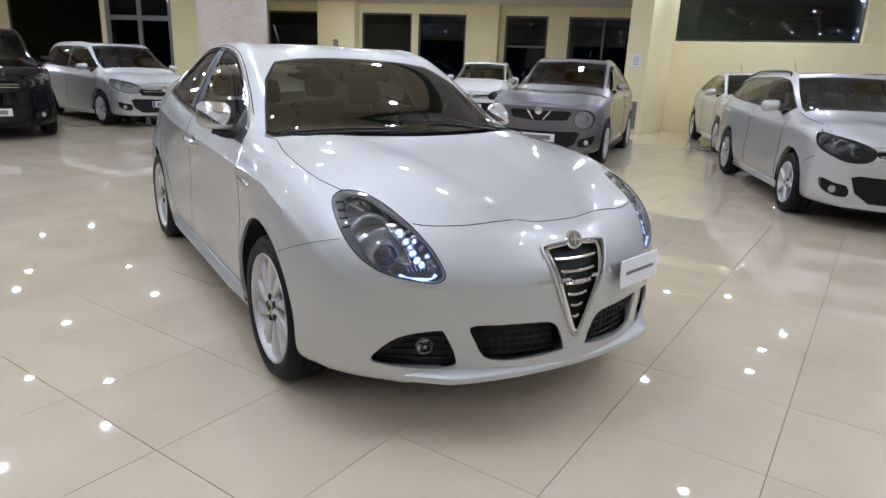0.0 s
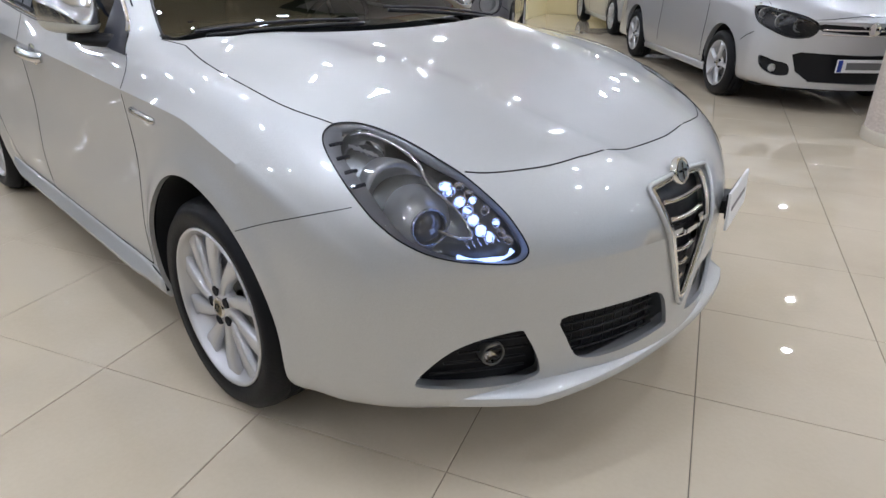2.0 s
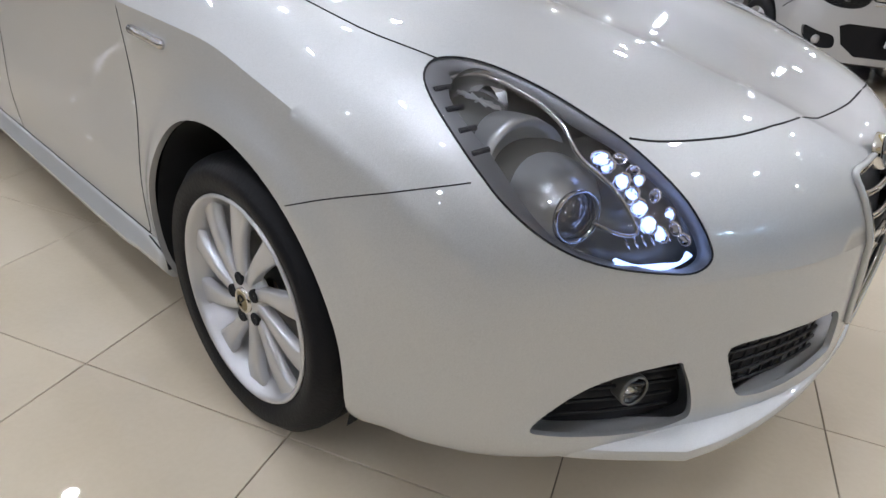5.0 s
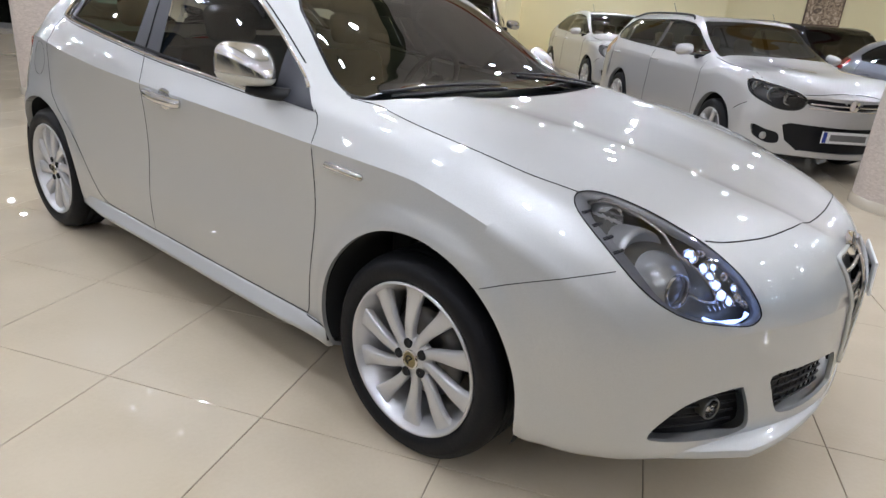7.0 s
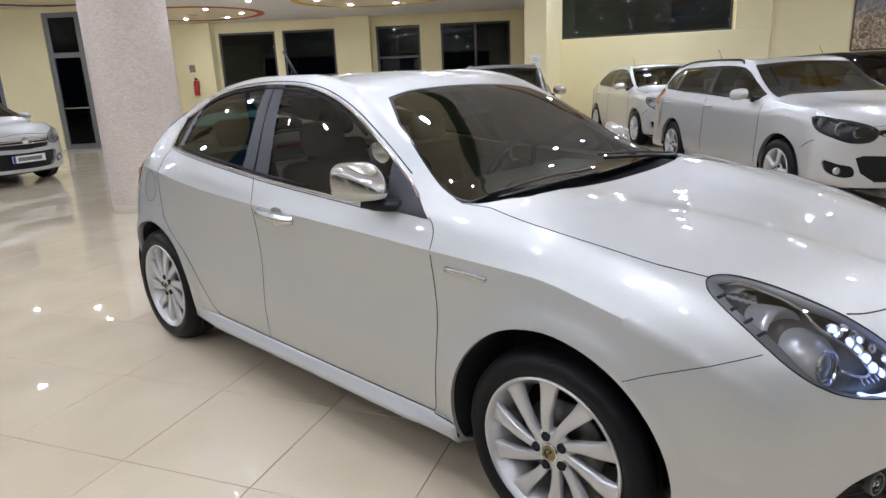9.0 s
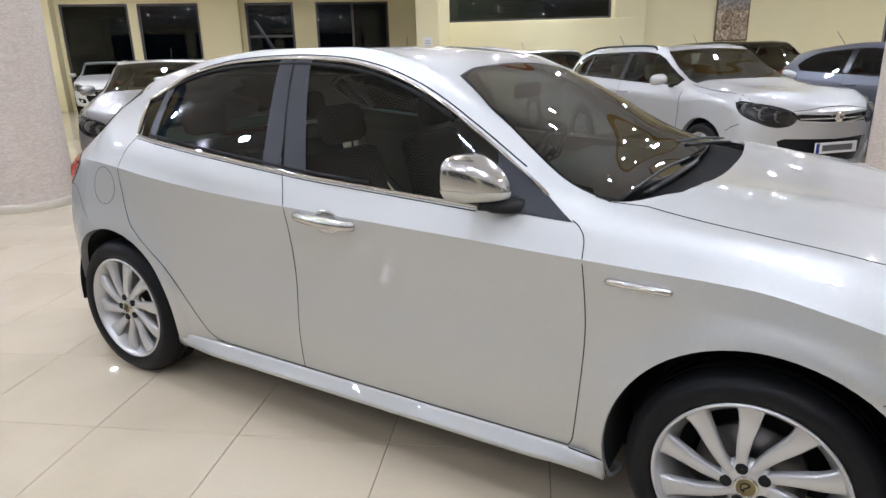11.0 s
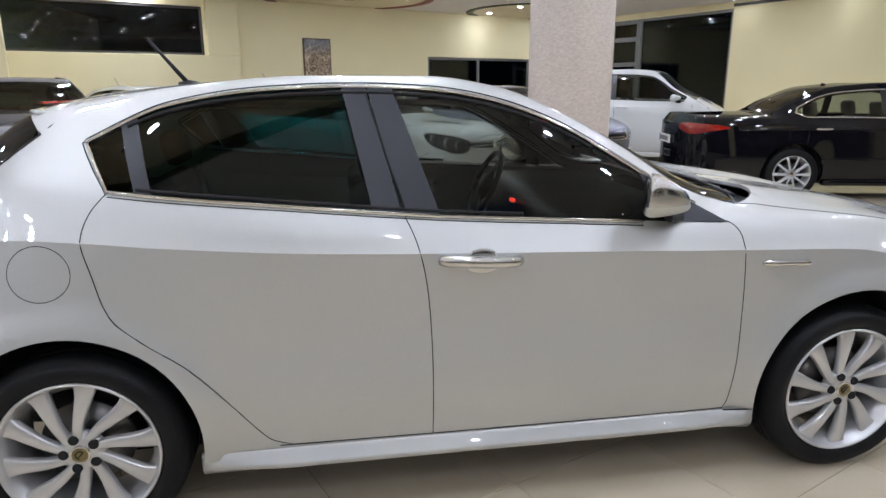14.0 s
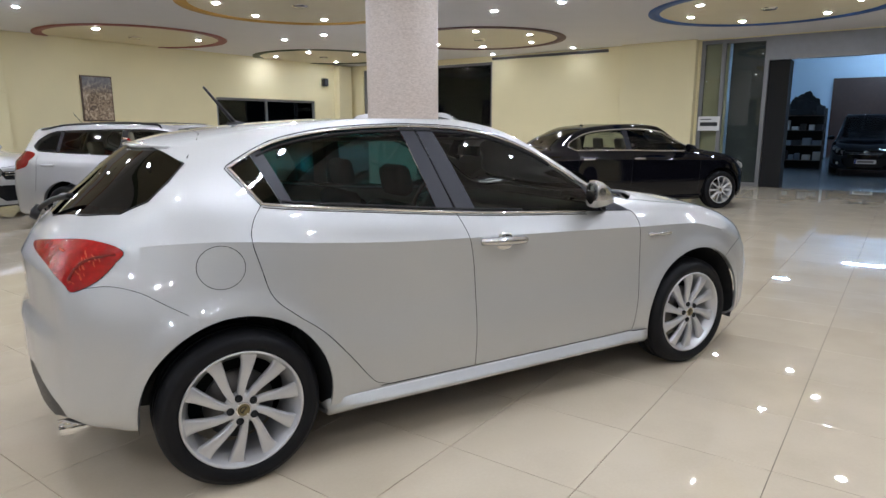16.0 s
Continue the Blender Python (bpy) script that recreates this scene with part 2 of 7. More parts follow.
# ---------------------------------------------------------------- car bodies
def section(ctrl, per, bonnet=False):
    """A half section through its nine control points, with a crease at the fifth and, on a bonnet, at the eighth."""
    a = spline([(0, y, z) for y, z in ctrl[:5]], per)
    if bonnet:
        b = spline([(0, y, z) for y, z in ctrl[4:8]], per)
        c = spline([(0, y, z) for y, z in ctrl[7:]] + [(0, -ctrl[7][0], ctrl[7][1])], per)[:per + 1]
        return a + b[1:] + c[1:]
    b = spline([(0, y, z) for y, z in ctrl[4:]] + [(0, -ctrl[7][0], ctrl[7][1])], per)
    return a + b[1:-per]


def loft(table, step=0.03, per=6, nose=0.56, tail=0.28, n_cap=10, crease=True):
    """The right half of a car body from stations (s, nine (y, z) pairs), bowed at nose and tail.
    Returns a bmesh whose faces carry station and rail numbers in two float layers."""
    table = sorted(table)
    S = [t[0] for t in table]
    s0, s1 = S[0], S[-1]
    qs = [s0]
    while qs[-1] < s1 - 1e-6:
        near = min(qs[-1] - s0, s1 - qs[-1])
        qs.append(min(s1, qs[-1] + (step * 0.5 if near < 0.5 else step)))
    Y = [pchip(S, [t[1][k][0] for t in table], qs) for k in range(9)]
    Z = [pchip(S, [t[1][k][1] for t in table], qs) for k in range(9)]

    def bow(s, y):
        tf = min(1.0, max(0.0, (s + 0.25) / (s1 + 0.25)))
        tr = min(1.0, max(0.0, (s0 + 1.1 - s) / 1.1))
        wf, wr = tf * tf * (3 - 2 * tf), tr * tr * (3 - 2 * tr)
        return s - nose * y * y * wf + tail * y * y * wr

    bm = bmesh.new()
    ls, lr = bm.faces.layers.float.new("s"), bm.faces.layers.float.new("r")
    rows = []
    for i, s in enumerate(qs):
        sec = section([(Y[k][i], Z[k][i]) for k in range(9)], per, s > -0.28)
        rows.append([bm.verts.new((bow(s, p.y), -p.y, p.z)) for p in sec])
    secs = {0: section([(Y[k][0], Z[k][0]) for k in range(9)], per), -1: section([(Y[k][-1], Z[k][-1]) for k in range(9)], per, True)}
    M = len(rows[0])
    for i in range(len(rows) - 1):
        for k in range(M - 1):
            f = bm.faces.new((rows[i][k], rows[i][k + 1], rows[i + 1][k + 1], rows[i + 1][k]))
            f[ls], f[lr] = (qs[i] + qs[i + 1]) / 2, (k + 0.5) / per
    for end, s in ((0, s0), (-1, s1)):
        cols = [rows[end]]
        for j in range(1, n_cap + 1):
            q = 1 - j / n_cap
            cols.append([bm.verts.new((bow(s, p.y * q), -p.y * q, p.z)) for p in secs[end]])
        for a, b in zip(cols, cols[1:]):
            for k in range(M - 1):
                vs = (a[k], a[k + 1], b[k + 1], b[k])
                f = bm.faces.new(vs if end == -1 else vs[::-1])
                f[ls], f[lr] = s, -1.0 - k / per
    for a, b in zip(rows, rows[1:]):
        if crease and -2.95 < a[4 * per].co.x < 0.24:
            e = bm.edges.get((a[4 * per], b[4 * per]))
            if e:
                e.smooth = False
    bmesh.ops.remove_doubles(bm, verts=bm.verts[:], dist=0.0006)
    bmesh.ops.dissolve_degenerate(bm, edges=bm.edges[:], dist=0.0004)
    bmesh.ops.recalc_face_normals(bm, faces=bm.faces[:])
    top = max(bm.faces, key=lambda f: f.calc_center_median().z)
    if top.normal.z < 0:
        bmesh.ops.reverse_faces(bm, faces=bm.faces[:])
    bm.normal_update()
    return bm


def frame_of(axis):
    axis = Vector(axis).normalized()
    e1 = axis.orthogonal().normalized()
    return axis, e1, axis.cross(e1)


def inside(poly, p):
    x, y = p
    hit = False
    j = len(poly) - 1
    for i in range(len(poly)):
        (xi, yi), (xj, yj) = poly[i], poly[j]
        if (yi > y) != (yj > y) and x < (xj - xi) * (y - yi) / (yj - yi) + xi:
            hit = not hit
        j = i
    return hit


def cut(bm, outline, axis, span=(-9, 9), lean=0.03):
    """Cut an outline (3D points, seen along axis, which points out of the body) into bm, between two x; returns the faces within."""
    ax, e1, e2 = frame_of(axis)
    poly = [(Vector(p).dot(e1), Vector(p).dot(e2)) for p in outline]
    x0, x1 = min(p[0] for p in poly) - 0.05, max(p[0] for p in poly) + 0.05
    y0, y1 = min(p[1] for p in poly) - 0.05, max(p[1] for p in poly) + 0.05

    def flat(f):
        c = f.calc_center_median()
        return c.dot(e1), c.dot(e2)

    local = set()
    for f in bm.faces:
        if f.normal.dot(ax) > lean and span[0] < f.calc_center_median().x < span[1]:
            a, b = flat(f)
            if x0 < a < x1 and y0 < b < y1:
                local.add(f)
    for i in range(len(poly)):
        p, q = poly[i - 1], poly[i]
        if math.hypot(q[0] - p[0], q[1] - p[1]) < 1e-5:
            continue
        bx0, bx1 = min(p[0], q[0]) - 0.0005, max(p[0], q[0]) + 0.0005
        by0, by1 = min(p[1], q[1]) - 0.0005, max(p[1], q[1]) + 0.0005
        near = []
        for f in local:
            xs = [v.co.dot(e1) for v in f.verts]
            ys = [v.co.dot(e2) for v in f.verts]
            if max(xs) > bx0 and min(xs) < bx1 and max(ys) > by0 and min(ys) < by1:
                near.append(f)
        if not near:
            continue
        d = Vector((0, 0, 0)) + e1 * (q[0] - p[0]) + e2 * (q[1] - p[1])
        no = d.cross(ax).normalized()
        co = e1 * p[0] + e2 * p[1]
        geom = list({v for f in near for v in f.verts}) + list({e for f in near for e in f.edges}) + near
        r = bmesh.ops.bisect_plane(bm, geom=geom, dist=1e-6, plane_co=co, plane_no=no)
        local = {f for f in local if f.is_valid} | {g for g in r["geom"] if isinstance(g, bmesh.types.BMFace)}
    return [f for f in local if f.is_valid and inside(poly, flat(f))]


def take(bm, faces, keep=False):
    """Move faces out of bm into a bmesh of their own."""
    faces = list(faces)
    vs, sharp = {}, []
    out = bmesh.new()
    for f in faces:
        loop = []
        for v in f.verts:
            if v not in vs:
                vs[v] = out.verts.new(v.co)
            loop.append(vs[v])
        if len(set(loop)) > 2:
            out.faces.new(loop)
        for e in f.edges:
            if not e.smooth:
                sharp.append(e.verts[:])
    for a, b in sharp:
        e = out.edges.get((vs[a], vs[b]))
        if e:
            e.smooth = False
    out.normal_update()
    if not keep:
        bmesh.ops.delete(bm, geom=faces, context="FACES")
    return out


def mirror_join(bm):
    """Add the left half to a right half and weld them on the centre line."""
    r = bmesh.ops.duplicate(bm, geom=bm.verts[:] + bm.edges[:] + bm.faces[:])["geom"]
    for v in r:
        if isinstance(v, bmesh.types.BMVert):
            v.co.y = -v.co.y
    bmesh.ops.reverse_faces(bm, faces=[g for g in r if isinstance(g, bmesh.types.BMFace)])
    mid = [v for v in bm.verts if abs(v.co.y) < 1e-4]
    bmesh.ops.remove_doubles(bm, verts=mid, dist=0.001)
    return bm


def mirrored(bm):
    out = bm.copy()
    for v in out.verts:
        v.co.y = -v.co.y
    bmesh.ops.reverse_faces(out, faces=out.faces[:])
    return out


def push(bm, d):
    bm.normal_update()
    for v, n in [(v, v.normal.copy()) for v in bm.verts]:
        v.co += n * d
    return bm


def thicken(bm, t):
    """Give a sheet a rim that turns inwards by t, save on the car's centre line."""
    bm.normal_update()
    edges = [e for e in bm.edges if e.is_boundary and not all(abs(v.co.y) < 1e-4 for v in e.verts)]
    nrm = {tuple(round(c, 6) for c in v.co): v.normal.copy() for e in edges for v in e.verts}
    for e in edges:
        e.smooth = False
    r = bmesh.ops.extrude_edge_only(bm, edges=edges)["geom"]
    for v in r:
        if isinstance(v, bmesh.types.BMVert):
            v.co -= nrm.get(tuple(round(c, 6) for c in v.co), Vector((0, 0, 1))) * t
    return bm


def wheel(parent, x, y, side, r=0.317, rim=0.222, spokes=10, width=0.215, rim_mat=None, style="swirl", hub_mat=None, turn=0.0):
    """side: -1 for wheels whose face looks towards -y."""
    rim_mat = rim_mat or ALLOY
    w = new("wheel")
    w.parent = parent
    w.matrix_basis = Matrix.Translation((x, y, r - 0.004)) @ (Matrix.Rotation(radians(90), 4, "X") if side < 0 else Matrix.Rotation(radians(-90), 4, "X"))
    h = width / 2
    part("tyre", lathe([(rim - 0.005, h - 0.03), (rim + 0.006, h - 0.006), (rim + 0.02, h), (rim + 0.05, h + 0.006), (r - 0.025, h - 0.004), (r - 0.008, h - 0.02),
                        (r - 0.001, h - 0.045), (r, h - 0.06), (r - 0.007, h - 0.063), (r - 0.007, h - 0.071), (r, h - 0.074), (r, 0.006), (r - 0.007, 0.004), (r - 0.007, -0.004), (r, -0.006),
                        (r, -h + 0.05), (r - 0.02, -h + 0.01), (rim + 0.03, -h), (rim - 0.005, -h + 0.03)], 64), RUBBER, w)
    part("brake_disc", lathe([(0.03, h - 0.085), (0.14, h - 0.085), (0.14, h - 0.105), (0.03, h - 0.105)], 40), STEEL, w)
    # barrel and outer lip
    part("rim_barrel", lathe([(rim + 0.004, h - 0.006), (rim + 0.001, h - 0.001), (rim - 0.004, h - 0.002), (rim - 0.009, h - 0.012), (rim - 0.016, h - 0.026), (rim - 0.036, h - 0.055), (rim - 0.046, h - 0.12), (rim - 0.03, -h + 0.02)], 64), rim_mat, w)
    bm = bmesh.new()
    zf = h - 0.012
    if style == "swirl":
        for k in range(spokes):
            a0 = 2 * math.pi * k / spokes + turn
            left, right = [], []
            for j in range(10):
                t = j / 9
                rr = 0.048 + (rim - 0.006 - 0.048) * t
                bend = -0.26 * math.sin(t * 1.75)
                half = 0.0135 + 0.0175 * t ** 1.5 + 0.008 * max(0.0, (t - 0.8) / 0.2) ** 2
                a = a0 + bend
                lift = zf - 0.018 + 0.014 * math.sin(math.pi * (0.25 + 0.45 * t)) - 0.006 * max(0.0, (t - 0.6) / 0.4) ** 2
                left.append((rr, a - half / rr * 1.0, lift))
                right.append((rr, a + half / rr * 1.0, lift))
            ring = []
            for (r1, a1, z1), (r2, a2, z2) in zip(left, right):
                am = (a1 + a2) / 2
                pts = [(r1, a1, z1 - 0.022), (r1, a1, z1 - 0.003), (r1, a1 * 0.75 + am * 0.25, z1 + 0.001), (r2, a2 * 0.75 + am * 0.25, z2 + 0.001), (r2, a2, z2 - 0.003), (r2, a2, z2 - 0.022)]
                ring.append([bm.verts.new((q * math.cos(a), q * math.sin(a), z)) for q, a, z in pts])
            for A, B in zip(ring, ring[1:]):
                for i in range(5):
                    bm.faces.new((A[i], A[i + 1], B[i + 1], B[i]))
    else:
        for k in range(spokes):
            a0 = 2 * math.pi * k / spokes
            add_tube(bm, [(q * math.cos(a0), q * math.sin(a0), zf - 0.012 + 0.012 * math.sin(math.pi * (q - 0.03) / rim)) for q in np.linspace(0.04, rim - 0.008, 6)],
                     [0.030 - 0.008 * math.sin(math.pi * j / 5) for j in range(6)], 8, flat=0.5)
    bmesh.ops.recalc_face_normals(bm, faces=bm.faces[:])
    part("spokes", bm, rim_mat, w)
    part("hub", lathe([(0.0005, zf - 0.004), (0.03, zf - 0.004), (0.046, zf - 0.006), (0.065, zf - 0.013), (0.070, zf - 0.035)], 40), rim_mat, w)
    cap = part("centre_cap", lathe([(0.0005, zf + 0.002), (0.021, zf + 0.002), (0.024, zf + 0.001)], 32), hub_mat or SATIN, w)
    if hub_mat:
        em = bmesh.new()
        add_tube(em, [(0.013 * math.cos(a), 0.013 * math.sin(a), zf + 0.003) for a in np.linspace(0.6, 4.6, 12)], [0.002] * 12, 6)
        add_tube(em, [(-0.009, -0.011, zf + 0.003), (0.011, 0.009, zf + 0.003)], [0.002] * 2, 6)
        part("emblem", em, BLACK_PLASTIC, cap, "dark emblem on the cap")
    part("cap_ring", lathe([(0.024, zf - 0.003), (0.025, zf + 0.003), (0.029, zf + 0.002), (0.031, zf - 0.005)], 32), CHROME, cap)
    for k in range(5):
        a = 2 * math.pi * (k + 0.5) / 5
        part("bolt", lathe([(0.0005, 0.0), (0.009, 0.0), (0.0145, 0.003), (0.0155, 0.001), (0.0155, -0.006)], 14, Matrix.Translation((0.050 * math.cos(a), 0.050 * math.sin(a), zf - 0.0045))), DARK_GAP, w)
    return w

# ---------------------------------------------------------------- room materials
def wall_paint(name, colour):
    return simple(name, colour, rough=0.75, vary=0.05, scale=1.3, bump=0.06, bump_scale=90)


YELLOW_WALL = wall_paint("yellow_wall_paint", (0.80, 0.71, 0.435))
CEILING_WHITE = wall_paint("ceiling_paint", (0.74, 0.72, 0.72))
CREAM = wall_paint("cream_disc_paint", (0.74, 0.66, 0.47))
FRAME_GREY = simple("window_frame_metal", (0.20, 0.20, 0.20), rough=0.4, metal=0.4, vary=0.1)
FRAME_DARK = simple("dark_frame_metal", (0.07, 0.065, 0.06), rough=0.4, metal=0.4, vary=0.1)
SKIRT = simple("skirting_tile", (0.55, 0.49, 0.39), rough=0.2, vary=0.05)
GROUT = simple("grout", (0.20, 0.17, 0.13), rough=0.8, vary=0.2)
WORKSHOP_WALL = wall_paint("workshop_wall_paint", (0.62, 0.70, 0.78))
WORKSHOP_FLOOR = simple("workshop_floor", (0.16, 0.18, 0.21), rough=0.25, vary=0.15, scale=2)


def tile_material():
    m, n, l, b = material("polished_tile")
    geo = n.new("ShaderNodeNewGeometry")
    info = n.new("ShaderNodeObjectInfo")
    big = n.new("ShaderNodeTexNoise")
    big.inputs["Scale"].default_value = 2.2
    big.inputs["Detail"].default_value = 5
    l.new(geo.outputs["Position"], big.inputs["Vector"])
    fine = n.new("ShaderNodeTexNoise")
    fine.inputs["Scale"].default_value = 70
    fine.inputs["Detail"].default_value = 3
    l.new(geo.outputs["Position"], fine.inputs["Vector"])
    rnd = n.new("ShaderNodeMath")
    rnd.operation = "ADD"
    l.new(info.outputs["Random"], rnd.inputs[0])
    l.new(geo.outputs["Random Per Island"], rnd.inputs[1])
    a = n.new("ShaderNodeMath")
    a.operation = "MULTIPLY_ADD"
    a.inputs[1].default_value = 0.18
    l.new(rnd.outputs[0], a.inputs[0])
    l.new(big.outputs["Fac"], a.inputs[2])
    c = n.new("ShaderNodeMath")
    c.operation = "MULTIPLY_ADD"
    c.inputs[1].default_value = 0.25
    l.new(fine.outputs["Fac"], c.inputs[0])
    l.new(a.outputs[0], c.inputs[2])
    ramp = n.new("ShaderNodeValToRGB")
    ramp.color_ramp.elements[0].position = 0.35
    ramp.color_ramp.elements[0].color = (0.485, 0.408, 0.296, 1)
    ramp.color_ramp.elements[1].position = 1.05
    ramp.color_ramp.elements[1].color = (0.60, 0.515, 0.385, 1)
    l.new(c.outputs[0], ramp.inputs[0])
    l.new(ramp.outputs[0], b.inputs["Base Color"])
    r = n.new("ShaderNodeMapRange")
    r.inputs["To Min"].default_value = 0.008
    r.inputs["To Max"].default_value = 0.028
    l.new(big.outputs["Fac"], r.inputs["Value"])
    l.new(r.outputs[0], b.inputs["Roughness"])
    b.inputs["Specular IOR Level"].default_value = 0.6
    bp = n.new("ShaderNodeBump")
    bp.inputs["Strength"].default_value = 0.012
    bp.inputs["Distance"].default_value = 0.01
    l.new(fine.outputs["Fac"], bp.inputs["Height"])
    return m


def mosaic_material():
    m, n, l, b = material("mosaic")
    tc = n.new("ShaderNodeTexCoord")
    mp = n.new("ShaderNodeMapping")
    mp.inputs["Scale"].default_value = (34, 34, 85)
    l.new(tc.outputs["Object"], mp.inputs[0])
    v = n.new("ShaderNodeTexVoronoi")
    v.distance = "CHEBYCHEV"
    v.inputs["Scale"].default_value = 1.0
    v.inputs["Randomness"].default_value = 0.7
    l.new(mp.outputs[0], v.inputs["Vector"])
    ramp = n.new("ShaderNodeValToRGB")
    ramp.color_ramp.elements[0].color = (0.51, 0.435, 0.375, 1)
    ramp.color_ramp.elements[1].color = (0.67, 0.59, 0.525, 1)
    l.new(v.outputs["Color"], ramp.inputs[0])
    l.new(ramp.outputs[0], b.inputs["Base Color"])
    b.inputs["Roughness"].default_value = 0.4
    bp = n.new("ShaderNodeBump")
    bp.inputs["Strength"].default_value = 0.35
    bp.inputs["Distance"].default_value = 0.004
    bp.invert = True
    l.new(v.outputs["Distance"], bp.inputs["Height"])
    l.new(bp.outputs[0], b.inputs["Normal"])
    return m


def picture_material():
    """Brown relief of interlocking rounded shapes."""
    m, n, l, b = material("picture_relief")
    tc = n.new("ShaderNodeTexCoord")
    v = n.new("ShaderNodeTexVoronoi")
    v.inputs["Scale"].default_value = 7
    l.new(tc.outputs["Object"], v.inputs["Vector"])
    t = n.new("ShaderNodeTexNoise")
    t.inputs["Scale"].default_value = 9
    t.inputs["Detail"].default_value = 6
    t.inputs["Distortion"].default_value = 1.5
    l.new(tc.outputs["Object"], t.inputs["Vector"])
    ramp = n.new("ShaderNodeValToRGB")
    ramp.color_ramp.elements[0].position = 0.35
    ramp.color_ramp.elements[0].color = (0.12, 0.085, 0.06, 1)
    ramp.color_ramp.elements[1].position = 0.68
    ramp.color_ramp.elements[1].color = (0.66, 0.54, 0.40, 1)
    e = ramp.color_ramp.elements.new(0.5)
    e.color = (0.33, 0.24, 0.155, 1)
    l.new(t.outputs["Fac"], ramp.inputs[0])
    sep = n.new("ShaderNodeSeparateXYZ")
    l.new(tc.outputs["Object"], sep.inputs[0])
    upper = n.new("ShaderNodeMapRange")
    upper.inputs["From Min"].default_value = 0.1
    upper.inputs["From Max"].default_value = 0.4
    upper.inputs["To Max"].default_value = 0.7
    l.new(sep.outputs["Z"], upper.inputs["Value"])
    sky = n.new("ShaderNodeMix")
    sky.data_type = "RGBA"
    sky.inputs[7].default_value = (0.17, 0.20, 0.24, 1)
    l.new(upper.outputs[0], sky.inputs[0])
    l.new(ramp.outputs[0], sky.inputs[6])
    l.new(sky.outputs[2], b.inputs["Base Color"])
    b.inputs["Roughness"].default_value = 0.6
    bp = n.new("ShaderNodeBump")
    bp.inputs["Strength"].default_value = 0.5
    bp.inputs["Distance"].default_value = 0.01
    l.new(v.outputs["Distance"], bp.inputs["Height"])
    l.new(bp.outputs[0], b.inputs["Normal"])
    return m


TILE_MAT, MOSAIC = tile_material(), mosaic_material()


# ---------------------------------------------------------------- walls
def line_matrix(p0, p1):
    d = (Vector(p1) - Vector(p0)).normalized()
    return Matrix(((d.x, -d.y, 0, p0[0]), (d.y, d.x, 0, p0[1]), (0, 0, 1, 0), (0, 0, 0, 1)))


def wall(name, p0, p1, openings=(), mat=None, h=CEIL, t=0.3):
    """A wall from p0 to p1, inner face on that line, with openings (from, to, sill, head) through it."""
    L = (Vector(p1) - Vector(p0)).length
    bm = bmesh.new()
    at = 0.0
    for a, b, z0, z1 in sorted(openings):
        add_box(bm, (at, 0, 0), (a, t, h))
        if z0 > 0.01:
            add_box(bm, (a, 0, 0), (b, t, z0))
        if z1 < h - 0.01:
            add_box(bm, (a, 0, z1), (b, t, h))
        at = b
    add_box(bm, (at, 0, 0), (L, t, h))
    ob = part(name, bm, mat or YELLOW_WALL, smooth=False)
    ob.matrix_basis = line_matrix(p0, p1)
    return tagged(ob, "pale yellow painted showroom wall", "wall", kind="structure")


def window(name, p0, p1, a, b, z0, z1, mullions=(), rails=(), frame_w=0.07, mat=None, label="dark night window in a metal frame", depth=0.1, pane=True, pane_mat=None):
    """A glazed frame in a wall opening: mullions at these places along the wall, rails at these heights."""
    mat = mat or FRAME_DARK
    w = thing(name, label, "window", kind="structure", at=line_matrix(p0, p1))
    bm = bmesh.new()
    y0, y1 = 0.04, 0.04 + depth
    e = 0.003
    add_box(bm, (a + e, y0, z0 + e), (a + frame_w, y1, z1 - e))
    add_box(bm, (b - frame_w, y0, z0 + e), (b - e, y1, z1 - e))
    add_box(bm, (a + frame_w, y0, z0 + e), (b - frame_w, y1, z0 + frame_w))
    add_box(bm, (a + frame_w, y0, z1 - frame_w), (b - frame_w, y1, z1 - e))
    part("window_frame", bm, mat, w, smooth=False)
    xs = [a + frame_w] + sorted(mullions) + [b - frame_w]
    for m in mullions:
        part("mullion", box((m - frame_w / 2, y0, z0 + frame_w), (m + frame_w / 2, y1, z1 - frame_w)), mat, w, smooth=False)
    zs = [z0 + frame_w] + sorted(rails) + [z1 - frame_w]
    for r in rails:
        for i in range(len(xs) - 1):
            part("rail", box((xs[i] + (frame_w / 2 if i else 0), y0 + 0.002, r - frame_w / 2), (xs[i + 1] - (frame_w / 2 if i < len(xs) - 2 else 0), y1 - 0.002, r + frame_w / 2)), mat, w, smooth=False)
    if pane:
        for i in range(len(xs) - 1):
            for j in range(len(zs) - 1):
                part("pane", box((xs[i], y0 + depth * 0.4, zs[j]), (xs[i + 1], y0 + depth * 0.4 + 0.008, zs[j + 1])), pane_mat or PANE, w, smooth=False).visible_shadow = False
    return w


A0, A1 = uv(-3.6, WALL_A), uv(WALL_D, WALL_A)
wall("wall_north", A0, A1, [(0.38, 4.57, 2.15, 3.22), (10.62, 14.36, 0.0, 2.25)])
window("window_1", A0, A1, 0.38, 4.57, 2.15, 3.22, frame_w=0.05, label="long high night window in a thin dark frame")
window("window_2", A0, A1, 10.62, 14.36, 0.0, 2.25, mullions=(12.4,), label="wide dark glazed opening in a grey frame", mat=FRAME_GREY)
D0, D1 = A1, uv(WALL_D, BACK_V)
va = lambda v: WALL_A - v
wall("wall_east", D0, D1, [(va(13.6), va(8.46), 0.0, 3.29), (va(2.56), va(-6.0), 0.0, CEIL - 0.02)])
